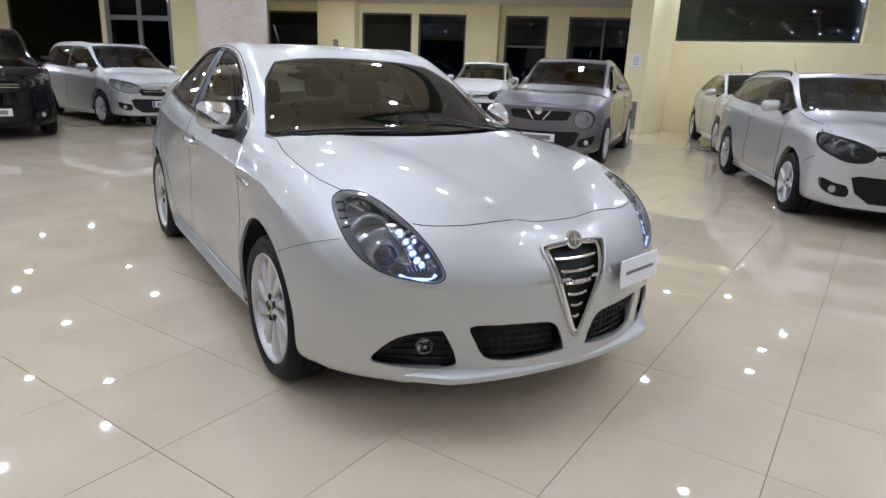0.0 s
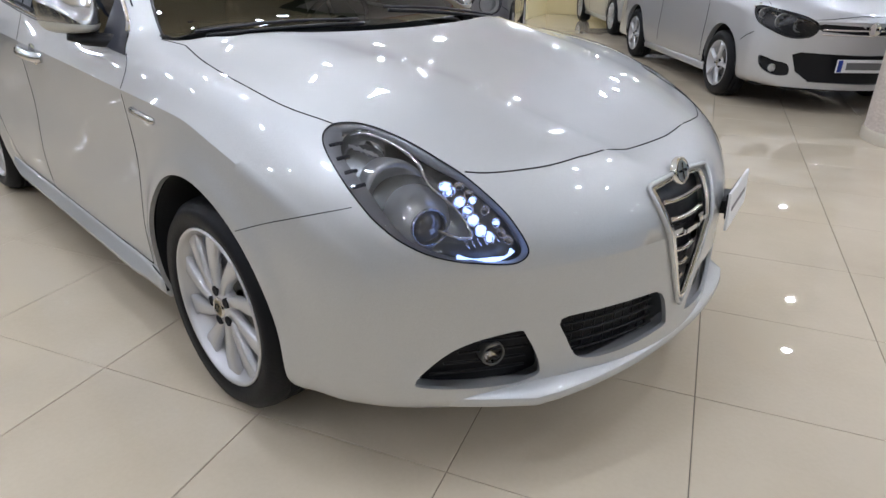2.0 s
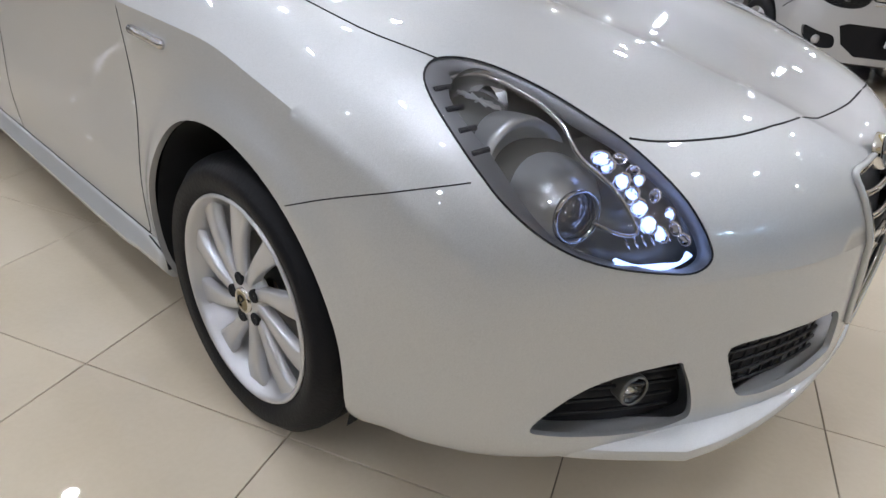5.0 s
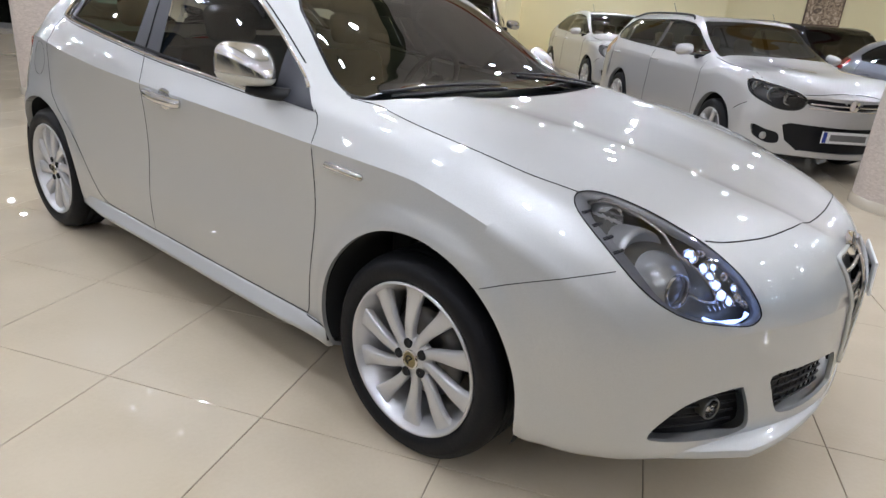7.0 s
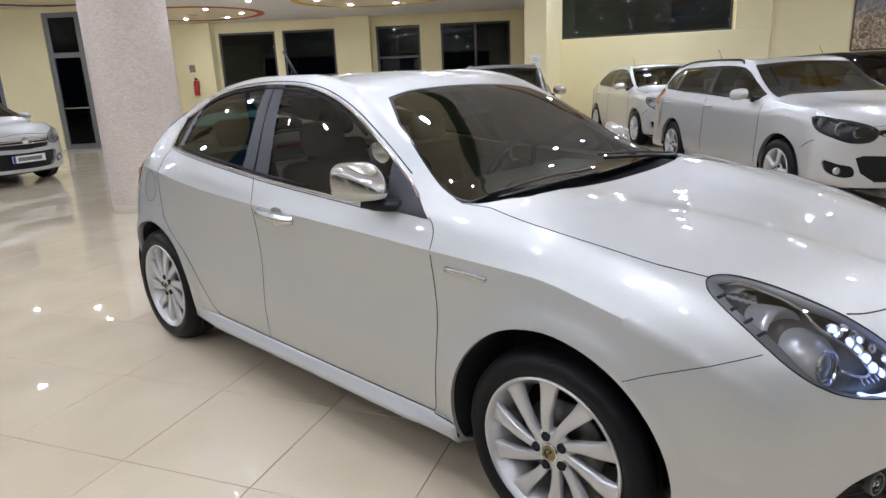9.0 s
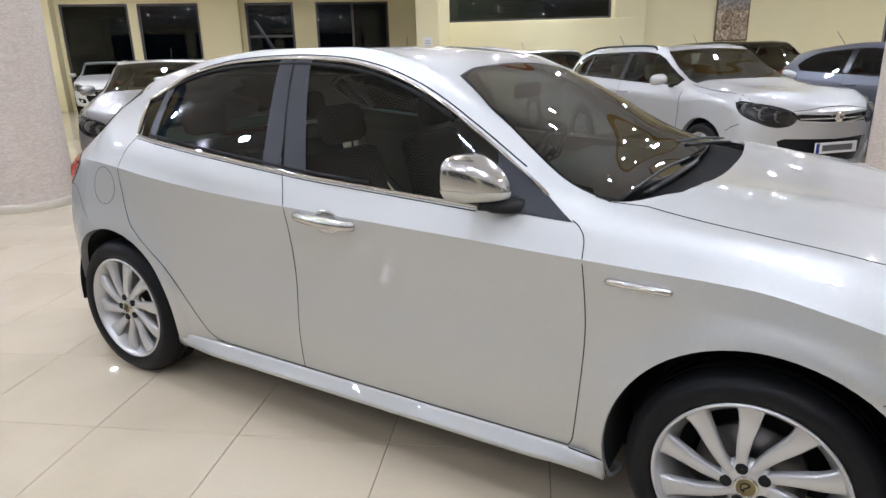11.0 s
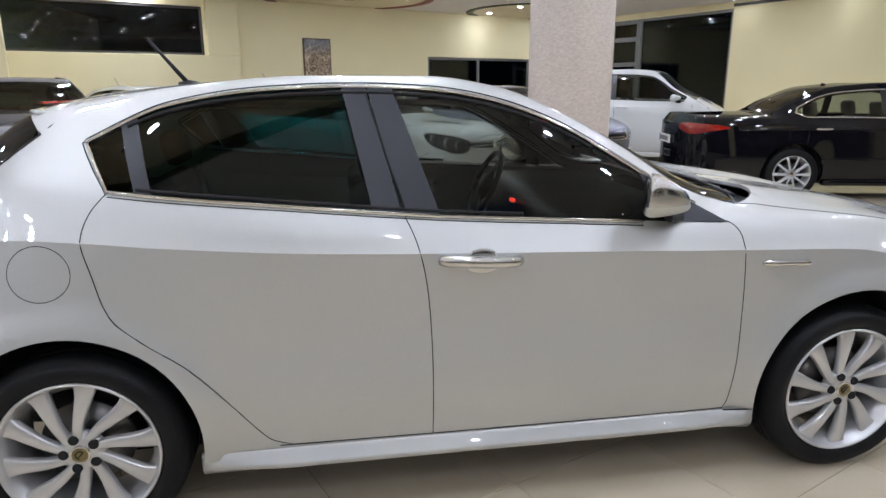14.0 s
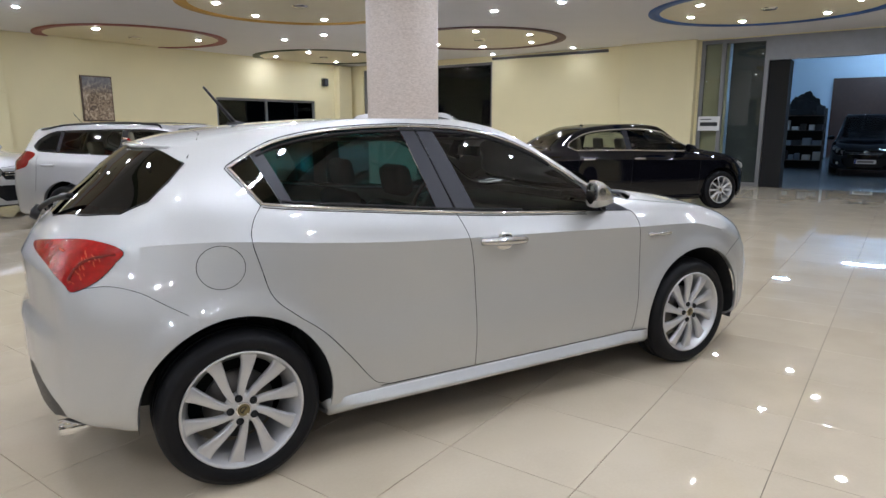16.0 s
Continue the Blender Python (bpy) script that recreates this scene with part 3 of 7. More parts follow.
window("door_3", D0, D1, va(13.6), va(11.42), 0.0, 3.29, mullions=(va(12.45),), rails=(2.05, 2.75), frame_w=0.12, label="glazed grey metal door with two transoms", mat=FRAME_GREY)
window("window_3", D0, D1, va(11.41), va(8.46), 0.0, 3.29, label="tall undivided night window in a grey metal frame", mat=FRAME_GREY)
w = window("glass_front", D0, D1, va(2.56), va(1.06), 0.0, 3.43, mullions=(va(2.05),), frame_w=0.09, label="full-height glass panel beside the workshop doorway", mat=FRAME_GREY, pane_mat=CLEAR_PANE)
header = part("doorway_header", box((va(1.06), 0.02, 2.9), (va(-6.0), 0.16, 3.43)), FRAME_GREY, smooth=False)
header.matrix_basis = line_matrix(D0, D1)
tagged(header, "grey metal lintel over the workshop doorway", "lintel", kind="structure")
jamb = part("doorway_jamb", box((va(1.05), 0.05, 0.0), (va(0.62), 0.55, 2.9)), DARK_GAP, smooth=False)
jamb.matrix_basis = line_matrix(D0, D1)
tagged(jamb, "dark folded door leaf at the doorway edge", "door jamb", kind="structure")

# the far diagonal sides of the hall
CA = radians(42)
CX, CY = math.cos(CA), math.sin(CA)


def diag(s, d):
    return Vector((s * CX - d * CY, s * CY + d * CX, 0))


E_D, C_D = 13.89, 20.4
E0, E1 = diag(-27, E_D), diag(-9.45, E_D)
wall("wall_west", E0, E1, [(8.7, 12.25, 0.0, 3.3), (12.4, 14.75, 0.0, 3.3), (16.05, 17.35, 0.0, 3.3)])
window("window_4", E0, E1, 8.7, 12.25, 0.0, 3.3, label="tall black night window in a dark frame")
window("door_1", E0, E1, 12.4, 14.75, 0.0, 3.3, mullions=(13.6,), rails=(2.35,), mat=FRAME_GREY, frame_w=0.14, label="grey metal glazed double door with a transom light")
d2 = window("door_2", E0, E1, 16.05, 17.35, 0.0, 3.3, mullions=(16.9,), rails=(2.3,), mat=FRAME_GREY, frame_w=0.12, label="grey metal glazed exit door with a push bar")
part("push_bar", tube([(16.2, 0.0, 1.02), (16.85, 0.0, 1.02)], 0.02), SATIN, d2, "metal push bar")
wall("wall_west_return", E1, diag(-13.6, C_D + 0.3))
C0, C1 = diag(-14, C_D), diag(6, C_D)
wins = [(-12.9, -10.75), (-9.0, -7.05), (-6.8, -5.0), (-3.6, -2.1), (-1.4, 0.95)]
wall("wall_northwest", C0, C1, [(a + 14, b + 14, 0.0, 3.12) for a, b in wins])
for i, (a, b) in enumerate(wins):
    window("window_%d" % (5 + i), C0, C1, a + 14, b + 14, 0.0, 3.12, mullions=() if i < 4 else ((a + b) / 2 + 14,), rails=(2.1,) if i == 3 else (), label="tall black night window in a dark frame")
wall("wall_return", diag(6, C_D), uv(-3.4, 14.5))
S1 = uv(-26, BACK_V)
# dark glazing added out of view, to cut bounced light on flank and floor
wall("wall_south", D1, S1, [(1.5 + 6.2 * i, 7.1 + 6.2 * i, 0.0, 3.2) for i in range(6)])
for i in range(6):
    window("window_%d" % (10 + i), D1, S1, 1.5 + 6.2 * i, 7.1 + 6.2 * i, 0.0, 3.2, mullions=(4.3 + 6.2 * i,), mat=FRAME_GREY, label="unseen dark shop window in a grey frame, added to cut bounced light")
wall("wall_southwest", uv(-26, BACK_V), E0)


def block(name, lo, hi, label, mat=None, category="pilaster"):
    ob = part(name, box(lo, hi, 0.012), mat or YELLOW_WALL, smooth=False)
    ob.matrix_basis = ROOM
    return tagged(ob, label, category, kind="structure")


block("pilaster", (-3.4, 12.3, 0), (-2.9, 14.32, CEIL), "pale yellow square pilaster with a grey vent grille")
block("pilaster", (11.64, 13.95, 0), (12.24, 14.2, 3.4), "narrow pale yellow pilaster beside the tall window")
block("pilaster", (12.2, 2.62, 0), (12.45, 4.45, CEIL), "wide pale yellow pilaster beside the glass front")
block("pilaster", (-3.2, 14.08, 0), (1.75, 14.2, 2.15), "pale yellow wall panel below the high window")
block("pilaster", (1.02, 14.08, 2.15), (1.75, 14.2, CEIL), "pale yellow wall panel beside the high window")
# solid dark strip on the wall; its colour stands for the slot's shade
slot = part("ceiling_slot", box((12.40, 4.9, 3.33), (12.445, 8.44, 3.40)), FRAME_DARK, smooth=False)
slot.matrix_basis = ROOM
tagged(slot, "dark strip standing for the shadow slot between wall and ceiling", "slot", kind="structure")
for s0, s1 in ((-4.9, -3.75), (-10.6, -9.1)):
    ob = part("pilaster", box((s0, C_D - 0.45, 0), (s1, C_D - 0.002, CEIL), 0.012), YELLOW_WALL, smooth=False)
    ob.matrix_basis = Matrix.Rotation(CA, 4, "Z")
    tagged(ob, "pale yellow square pilaster between night windows", "pilaster", kind="structure")

vent = thing("wall_vent", "grey slatted vent grille low on the pilaster", "vent", at=ROOM @ Matrix.Translation((-3.15, 12.3, 0.0)))
part("vent_frame", box((-0.13, -0.015, 0.12), (0.13, -0.002, 0.74)), FRAME_GREY, vent, smooth=False)
for i in range(14):
    part("slat", box((-0.11, -0.026, 0.15 + i * 0.041), (0.11, -0.016, 0.172 + i * 0.041)), SATIN, vent, smooth=False)
notice = thing("wall_notice", "small white paper notice on the pilaster", "notice", at=ROOM @ Matrix.Translation((-3.15, 12.3, 0.0)))
part("sheet", box((-0.1, -0.006, 1.5), (0.1, -0.002, 1.78)), PLATE_WHITE, notice, smooth=False)
for i in range(4):
    part("text_bar", box((-0.07, -0.008, 1.55 + i * 0.05), (0.07 - 0.02 * (i % 2), -0.0062, 1.563 + i * 0.05)), FRAME_GREY, notice, smooth=False)

pic = thing("wall_picture", "brown relief picture hanging on the yellow wall", "picture", at=ROOM @ Matrix.Translation((3.71, WALL_A, 2.09)))
part("picture_frame", box((-0.37, -0.045, -0.53), (0.37, -0.004, 0.53), 0.01), simple("dark_wood", (0.10, 0.06, 0.035), rough=0.45, vary=0.3, scale=15), pic, smooth=False)
bm = bmesh.new()
bmesh.ops.create_grid(bm, x_segments=60, y_segments=84, size=0.5, matrix=Matrix.Translation((0, -0.05, 0)) @ Matrix.Rotation(radians(90), 4, "X") @ Matrix.Diagonal((0.68, 1.0, 1, 1)))
for v in bm.verts:
    v.co.y -= 0.02 * max(0, noise.noise(v.co * 9)) + 0.012 * max(0, noise.noise(v.co * 23))
part("relief", bm, picture_material(), pic)

sign = thing("glass_sign", "white paper sign with dark print on the glass panel", "sign", at=line_matrix(D0, D1) @ Matrix.Translation((va(2.28), 0.03, 1.48)))
part("sheet", box((-0.25, 0, -0.17), (0.25, 0.006, 0.17)), PLATE_WHITE, sign, smooth=False)
part("text_bar", box((-0.2, -0.004, -0.06), (0.2, -0.001, 0.03)), INK, sign, smooth=False)
part("text_bar", box((-0.2, -0.004, 0.09), (0.05, -0.001, 0.11)), INK, sign, smooth=False)

ext = thing("fire_extinguisher", "red fire extinguisher hanging on the pilaster", "extinguisher", at=Matrix.Rotation(CA, 4, "Z") @ Matrix.Translation((-9.75, C_D - 0.55, 1.12)))
part("cylinder", lathe([(0.001, 0), (0.075, 0.0), (0.085, 0.02), (0.085, 0.42), (0.06, 0.48), (0.025, 0.5), (0.001, 0.5)], 24), simple("red_enamel", (0.45, 0.02, 0.015), rough=0.3, vary=0.1), ext)
part("valve", box((-0.03, -0.02, 0.5), (0.03, 0.02, 0.58), 0.005), BLACK_PLASTIC, ext)
part("hose", tube(spline([(0.02, -0.02, 0.55), (0.12, -0.05, 0.5), (0.13, -0.06, 0.3), (0.09, -0.08, 0.15)], 6), 0.012), BLACK_PLASTIC, ext)
wsign = thing("wall_sign", "small red safety sign above the extinguisher", "sign", at=Matrix.Rotation(CA, 4, "Z") @ Matrix.Translation((-9.85, C_D - 0.45, 2.0)))
part("plate", box((-0.1, -0.01, -0.12), (0.1, -0.002, 0.12)), simple("grey_sign", (0.25, 0.2, 0.16), rough=0.4), wsign, smooth=False)
camera_box = thing("wall_speaker", "small black loudspeaker high on the wall", "speaker", at=ROOM @ Matrix.Translation((11.15, WALL_A, 2.86)))
part("cabinet", box((-0.09, -0.16, -0.12), (0.09, -0.004, 0.12), 0.015), BLACK_PLASTIC, camera_box)
part("speaker_grille", box((-0.07, -0.166, -0.1), (0.07, -0.161, 0.1)), INK, camera_box, smooth=False)


def column(x, y, label):
    c = thing("column", label, "column", "mosaic columns", "structure", Matrix.Translation((x, y, 0)))
    part("shaft", lathe([(0.47, 0.09), (0.47, CEIL - 0.002)], 72), MOSAIC, c)
    part("plinth", lathe([(0.485, 0.0), (0.485, 0.075), (0.47, 0.09)], 72), SKIRT, c)


column(0.85, 4.5, "round column clad in pinkish beige mosaic")
column(-7.12, 0.92, "round column clad in pinkish beige mosaic")

# ---------------------------------------------------------------- ceiling, rings and downlights
part_ceiling = part("ceiling", box((-40, -16, CEIL), (WALL_D + 0.29, 28, CEIL + 0.2)), CEILING_WHITE, smooth=False)
part_ceiling.matrix_basis = ROOM
tagged(part_ceiling, "white plaster showroom ceiling", "ceiling", kind="structure")


def ring_paint(name, c):
    return simple(name, c, rough=0.6, vary=0.08)


RING_COLOURS = {"rose": (0.30, 0.10, 0.08), "gold": (0.50, 0.27, 0.04), "green": (0.07, 0.085, 0.04), "brown": (0.13, 0.07, 0.06), "blue": (0.03, 0.09, 0.26), "orange": (0.5, 0.12, 0.04), "yellow": (0.55, 0.38, 0.05)}
RING_MATS = {k: ring_paint(k + "_ring_paint", c) for k, c in RING_COLOURS.items()}
SPOT_GLOW = glow("downlight_glow", SPOT_COLOUR, SPOT_POWER)


def downlight(glow_mat):
    d = thing("downlight", "small round recessed ceiling downlight, lit", "downlight", "ceiling downlights")
    part("lens", lathe([(0.0005, -0.016), (0.026, -0.0145), (0.047, -0.009), (0.057, -0.002)], 20), glow_mat, d)
    part("trim_ring", lathe([(0.058, 0.002), (0.060, -0.005), (0.065, -0.007), (0.080, -0.005), (0.084, 0.004)], 20), SATIN, d)
    return d


first_light = downlight(SPOT_GLOW)
spots = []
rings = [(4.08, 12.95, "rose", (90, 209, 326)), (3.7, 6.95, "gold", None), (9.7, 12.65, "green", (29, 139, 209, 267, 325)), (9.12, 6.78, "brown", None), (8.7, 0.5, "blue", None),
         (3.3, 1.0, "yellow", None), (-1.6, 13.3, "gold", None), (-1.95, 7.4, "orange", (84, 139, 209, 267)), (-2.3, 1.4, "green", None), (-7.8, 13.6, "yellow", None), (-7.6, 7.8, "rose", None),
         (-8.0, 1.8, "blue", ()), (-13.5, 13.6, "orange", None), (-13.2, 8.2, "brown", ()), (-13.6, 2.2, "gold", None), (2.9, -5.0, "rose", (29, 84, 139, 209)), (-2.7, -4.6, "blue", (29, 84, 139, 267)), (-8.4, -4.2, "yellow", None),
         (8.3, -5.4, "orange", (84, 139, 209)), (-19, 2.6, "rose", None)]
for u, v, col, angles in rings:
    r = thing("ceiling_ring", "painted %s ring round a cream disc on the ceiling" % col, "ceiling ring", "ceiling rings", "structure", Matrix.Translation(uv(u, v, CEIL)))
    part("band", lathe([(2.02, -0.004), (2.02, -0.022), (1.82, -0.022), (1.82, -0.004)], 72), RING_MATS[col], r)
    part("disc", lathe([(0.001, -0.004), (1.82, -0.004)], 72), CREAM, r)
    part("centre_cap", lathe([(0.001, -0.03), (0.12, -0.03), (0.14, -0.0045)], 16), SATIN, r)
    for a in (29, 84, 139, 209, 267, 325) if angles is None else angles:
        spots.append((u + 1.37 * math.cos(radians(a)), v + 1.37 * math.sin(radians(a)), 0.01))
for i in range(-4, 1):
    for j in range(-2, 3):
        u, v = 6.4 + 5.6 * i - 0.35 * (1 - j), 9.85 - 0.5 * i + 6.0 * (j - 1)
        for dv in (-0.66, 0.66):
            if not (u > 12 or v > 14 or v < -8 or (i == -1 and j in (0, 1)) or (i == -3 and j == 0)):
                spots.append((u, v + dv, 0.004))
spots += [(-0.5, 13.9, 0.004), (-2.3, -1.4, 0.004), (-0.6, -1.7, 0.004),
          (0.64, 9.81, 0.004), (0.61, 8.69, 0.004), (0.56, 4.64, 0.004), (0.6, 3.5, 0.004), (-0.72, 7.22, 0.01), (-9.88, 2.61, 0.026), (-8.23, 1.26, 0.01), (-7.23, 1.92, 0.01),
          (-6.07, 1.24, 0.026), (-6.16, 0.03, 0.026), (-10.1, 4.5, 0.004), (-12.18, 5.15, 0.004), (-13.89, 7.38, 0.01), (-12.53, 7.86, 0.01), (-11.56, 7.29, 0.026)]
for u, v, drop in spots:
    x = uv(u, v, CEIL - drop - 0.002)
    along, across = x.x * CX + x.y * CY, -x.x * CY + x.y * CX
    if across > C_D - 0.9 or (across > E_D - 0.9 and along < -8.7 - 0.61 * (across - E_D)):
        continue
    copy_thing(first_light, Matrix.Translation(x))
DIM_GLOW = glow("dim_downlight_glow", SPOT_COLOUR, SPOT_POWER * 0.25)
for u, v in ((11.94, 5.67), (11.95, 8.15)):
    downlight(DIM_GLOW).matrix_basis = Matrix.Translation(uv(u, v, CEIL - 0.006))
first_light.matrix_basis = Matrix.Translation(uv(0.86, 10.9, CEIL - 0.006))

# ---------------------------------------------------------------- workshop beyond the doorway
WS_LAMP = glow("workshop_tube_glow", (0.42, 0.68, 1.0), 260.0)
WU0, WU1, WV0, WV1 = WALL_D + 0.3, 30.0, -10.0, 4.2
for nm, lo, hi, mt, lb in (("workshop_floor", (WU0 - 0.3, WV0, -0.1), (WU1, WV1, -0.002), WORKSHOP_FLOOR, "grey-blue painted workshop floor"),
                           ("workshop_wall_back", (WU1, WV0, 0), (WU1 + 0.2, WV1, 5.2), WORKSHOP_WALL, "pale blue-white workshop wall"),
                           ("workshop_wall_side", (WU0, WV1, 0), (WU1 + 0.2, WV1 + 0.2, 5.2), WORKSHOP_WALL, "pale blue-white workshop wall"),
                           ("workshop_wall_far", (WU0, WV0 - 0.2, 0), (WU1 + 0.2, WV0, 5.2), WORKSHOP_WALL, "pale blue-white workshop wall"),
                           ("workshop_ceiling", (WU0, WV0 - 0.2, 5.2), (WU1 + 0.2, WV1 + 0.2, 5.35), WORKSHOP_WALL, "pale workshop ceiling")):
    ob = part(nm, box(lo, hi), mt, smooth=False)
    ob.matrix_basis = ROOM
    tagged(ob, lb, "ceiling" if "ceiling" in nm else "floor" if "floor" in nm else "wall", kind="structure")
for lu, lv in ((27.75, -0.72), (23.0, 2.2), (23.0, -4.0), (17.5, -3.0)):
    tl = thing("tube_lamp", "cold white workshop tube lamp", "lamp", "workshop tube lamps", at=ROOM @ Matrix.Translation((lu, lv, 4.38)))
    part("hanger", box((-0.01, -0.01, 0.07), (0.01, 0.01, 0.82)), FRAME_GREY, tl, smooth=False)
    part("housing", box((-0.08, -0.8, 0.02), (0.08, 0.8, 0.07), 0.01), PLATE_WHITE, tl, smooth=False)
    part("tube", tube([(0, -0.75, 0.0), (0, 0.75, 0.0)], 0.02), WS_LAMP, tl)
shelf = thing("shelf_unit", "open workshop shelf full of boxes and cans", "shelf", at=ROOM @ Matrix.Translation((20.6, 1.5, 0)))
for x in (0.0, 0.45):
    for y in (-0.9, 0.9):
        part("post", box((x - 0.02, y - 0.02, 0), (x + 0.02, y + 0.02, 2.0)), FRAME_DARK, shelf, smooth=False)
for k in range(4):
    part("shelf_board", box((-0.02, -0.92, 0.25 + 0.5 * k), (0.47, 0.92, 0.28 + 0.5 * k)), FRAME_DARK, shelf, smooth=False)
rg = random.Random(5)
BOXES = [simple("carton_%d" % i, c, rough=0.6, vary=0.1) for i, c in enumerate([(0.7, 0.7, 0.7), (0.20, 0.25, 0.32), (0.03, 0.04, 0.05), (0.03, 0.03, 0.035)])]
for k in range(4):
    y = -0.85
    while y < 0.75:
        wd, ht = rg.uniform(0.12, 0.26), rg.uniform(0.12, 0.34)
        b = part("carton", box((0, 0, 0), (0.3, wd, ht), 0.006), rg.choice(BOXES), smooth=False)
        b.matrix_basis = ROOM @ Matrix.Translation((20.65, 1.5 + y, 0.28 + 0.5 * k + 0.001))
        tagged(b, "small box on the workshop shelf", "box", "shelf boxes")
        y += wd + rg.uniform(0.02, 0.1)
part("shelf_back", box((0.48, -0.92, 0.0), (0.50, 0.92, 2.0)), DARK_GAP, shelf, smooth=False)
bag = thing("cover_heap", "dark crumpled cover heaped on top of the shelf", "cover", at=ROOM @ Matrix.Translation((20.8, 1.25, 1.78)))
bm = bmesh.new()
bmesh.ops.create_icosphere(bm, subdivisions=4, radius=1.0)
for v in bm.verts:
    q = 1 + 0.35 * noise.noise(v.co * 2.2) + 0.12 * noise.noise(v.co * 6)
    v.co = Vector((v.co.x * 0.2 * q, v.co.y * 0.5 * q, max(0.0, v.co.z * 0.55 * q + 0.12)))
part("cover", bm, simple("dark_cloth", (0.02, 0.025, 0.03), rough=0.9, vary=0.3), bag)
panel = part("roller_door", box((29.9, -7.5, 0.0), (29.98, 1.3, 3.5)), simple("brown_door", (0.07, 0.028, 0.018), rough=0.5, vary=0.2), smooth=False)
panel.matrix_basis = ROOM
tagged(panel, "brown roller door in the workshop wall", "door", kind="structure")

wl = thing("work_lamp", "bright white work lamp beside the workshop shelf", "lamp", at=ROOM @ Matrix.Translation((20.3, 2.35, 2.05)))
part("lamp_head", box((-0.05, -0.16, -0.08), (0.05, 0.16, 0.08), 0.02), BLACK_PLASTIC, wl)
part("lamp_face", box((-0.06, -0.14, -0.06), (-0.052, 0.14, 0.06)), glow("work_lamp_glow", (0.7, 0.85, 1.0), 90.0), wl, smooth=False)
part("lamp_arm", tube([(0.0, 0.1, 0), (0.0, 0.34, 0.0)], 0.02), BLACK_PLASTIC, wl)

# added dark backing: keeps blue workshop light out of the glass front
screen = part("workshop_partition", box((WALL_D + 0.62, 0.70, 0), (WALL_D + 0.72, 1.98, 4.3)), simple("backing_grey", (0.10, 0.105, 0.10), rough=0.6, vary=0.15), smooth=False)
screen.matrix_basis = ROOM
tagged(screen, "dark grey backing added behind the glass front to block the workshop light", "partition", kind="structure")
block("wall_behind_glass", (WALL_D + 0.31, 1.99, 0), (WALL_D + 0.41, 4.19, 4.3), "pale yellow wall behind the glass front", category="wall")

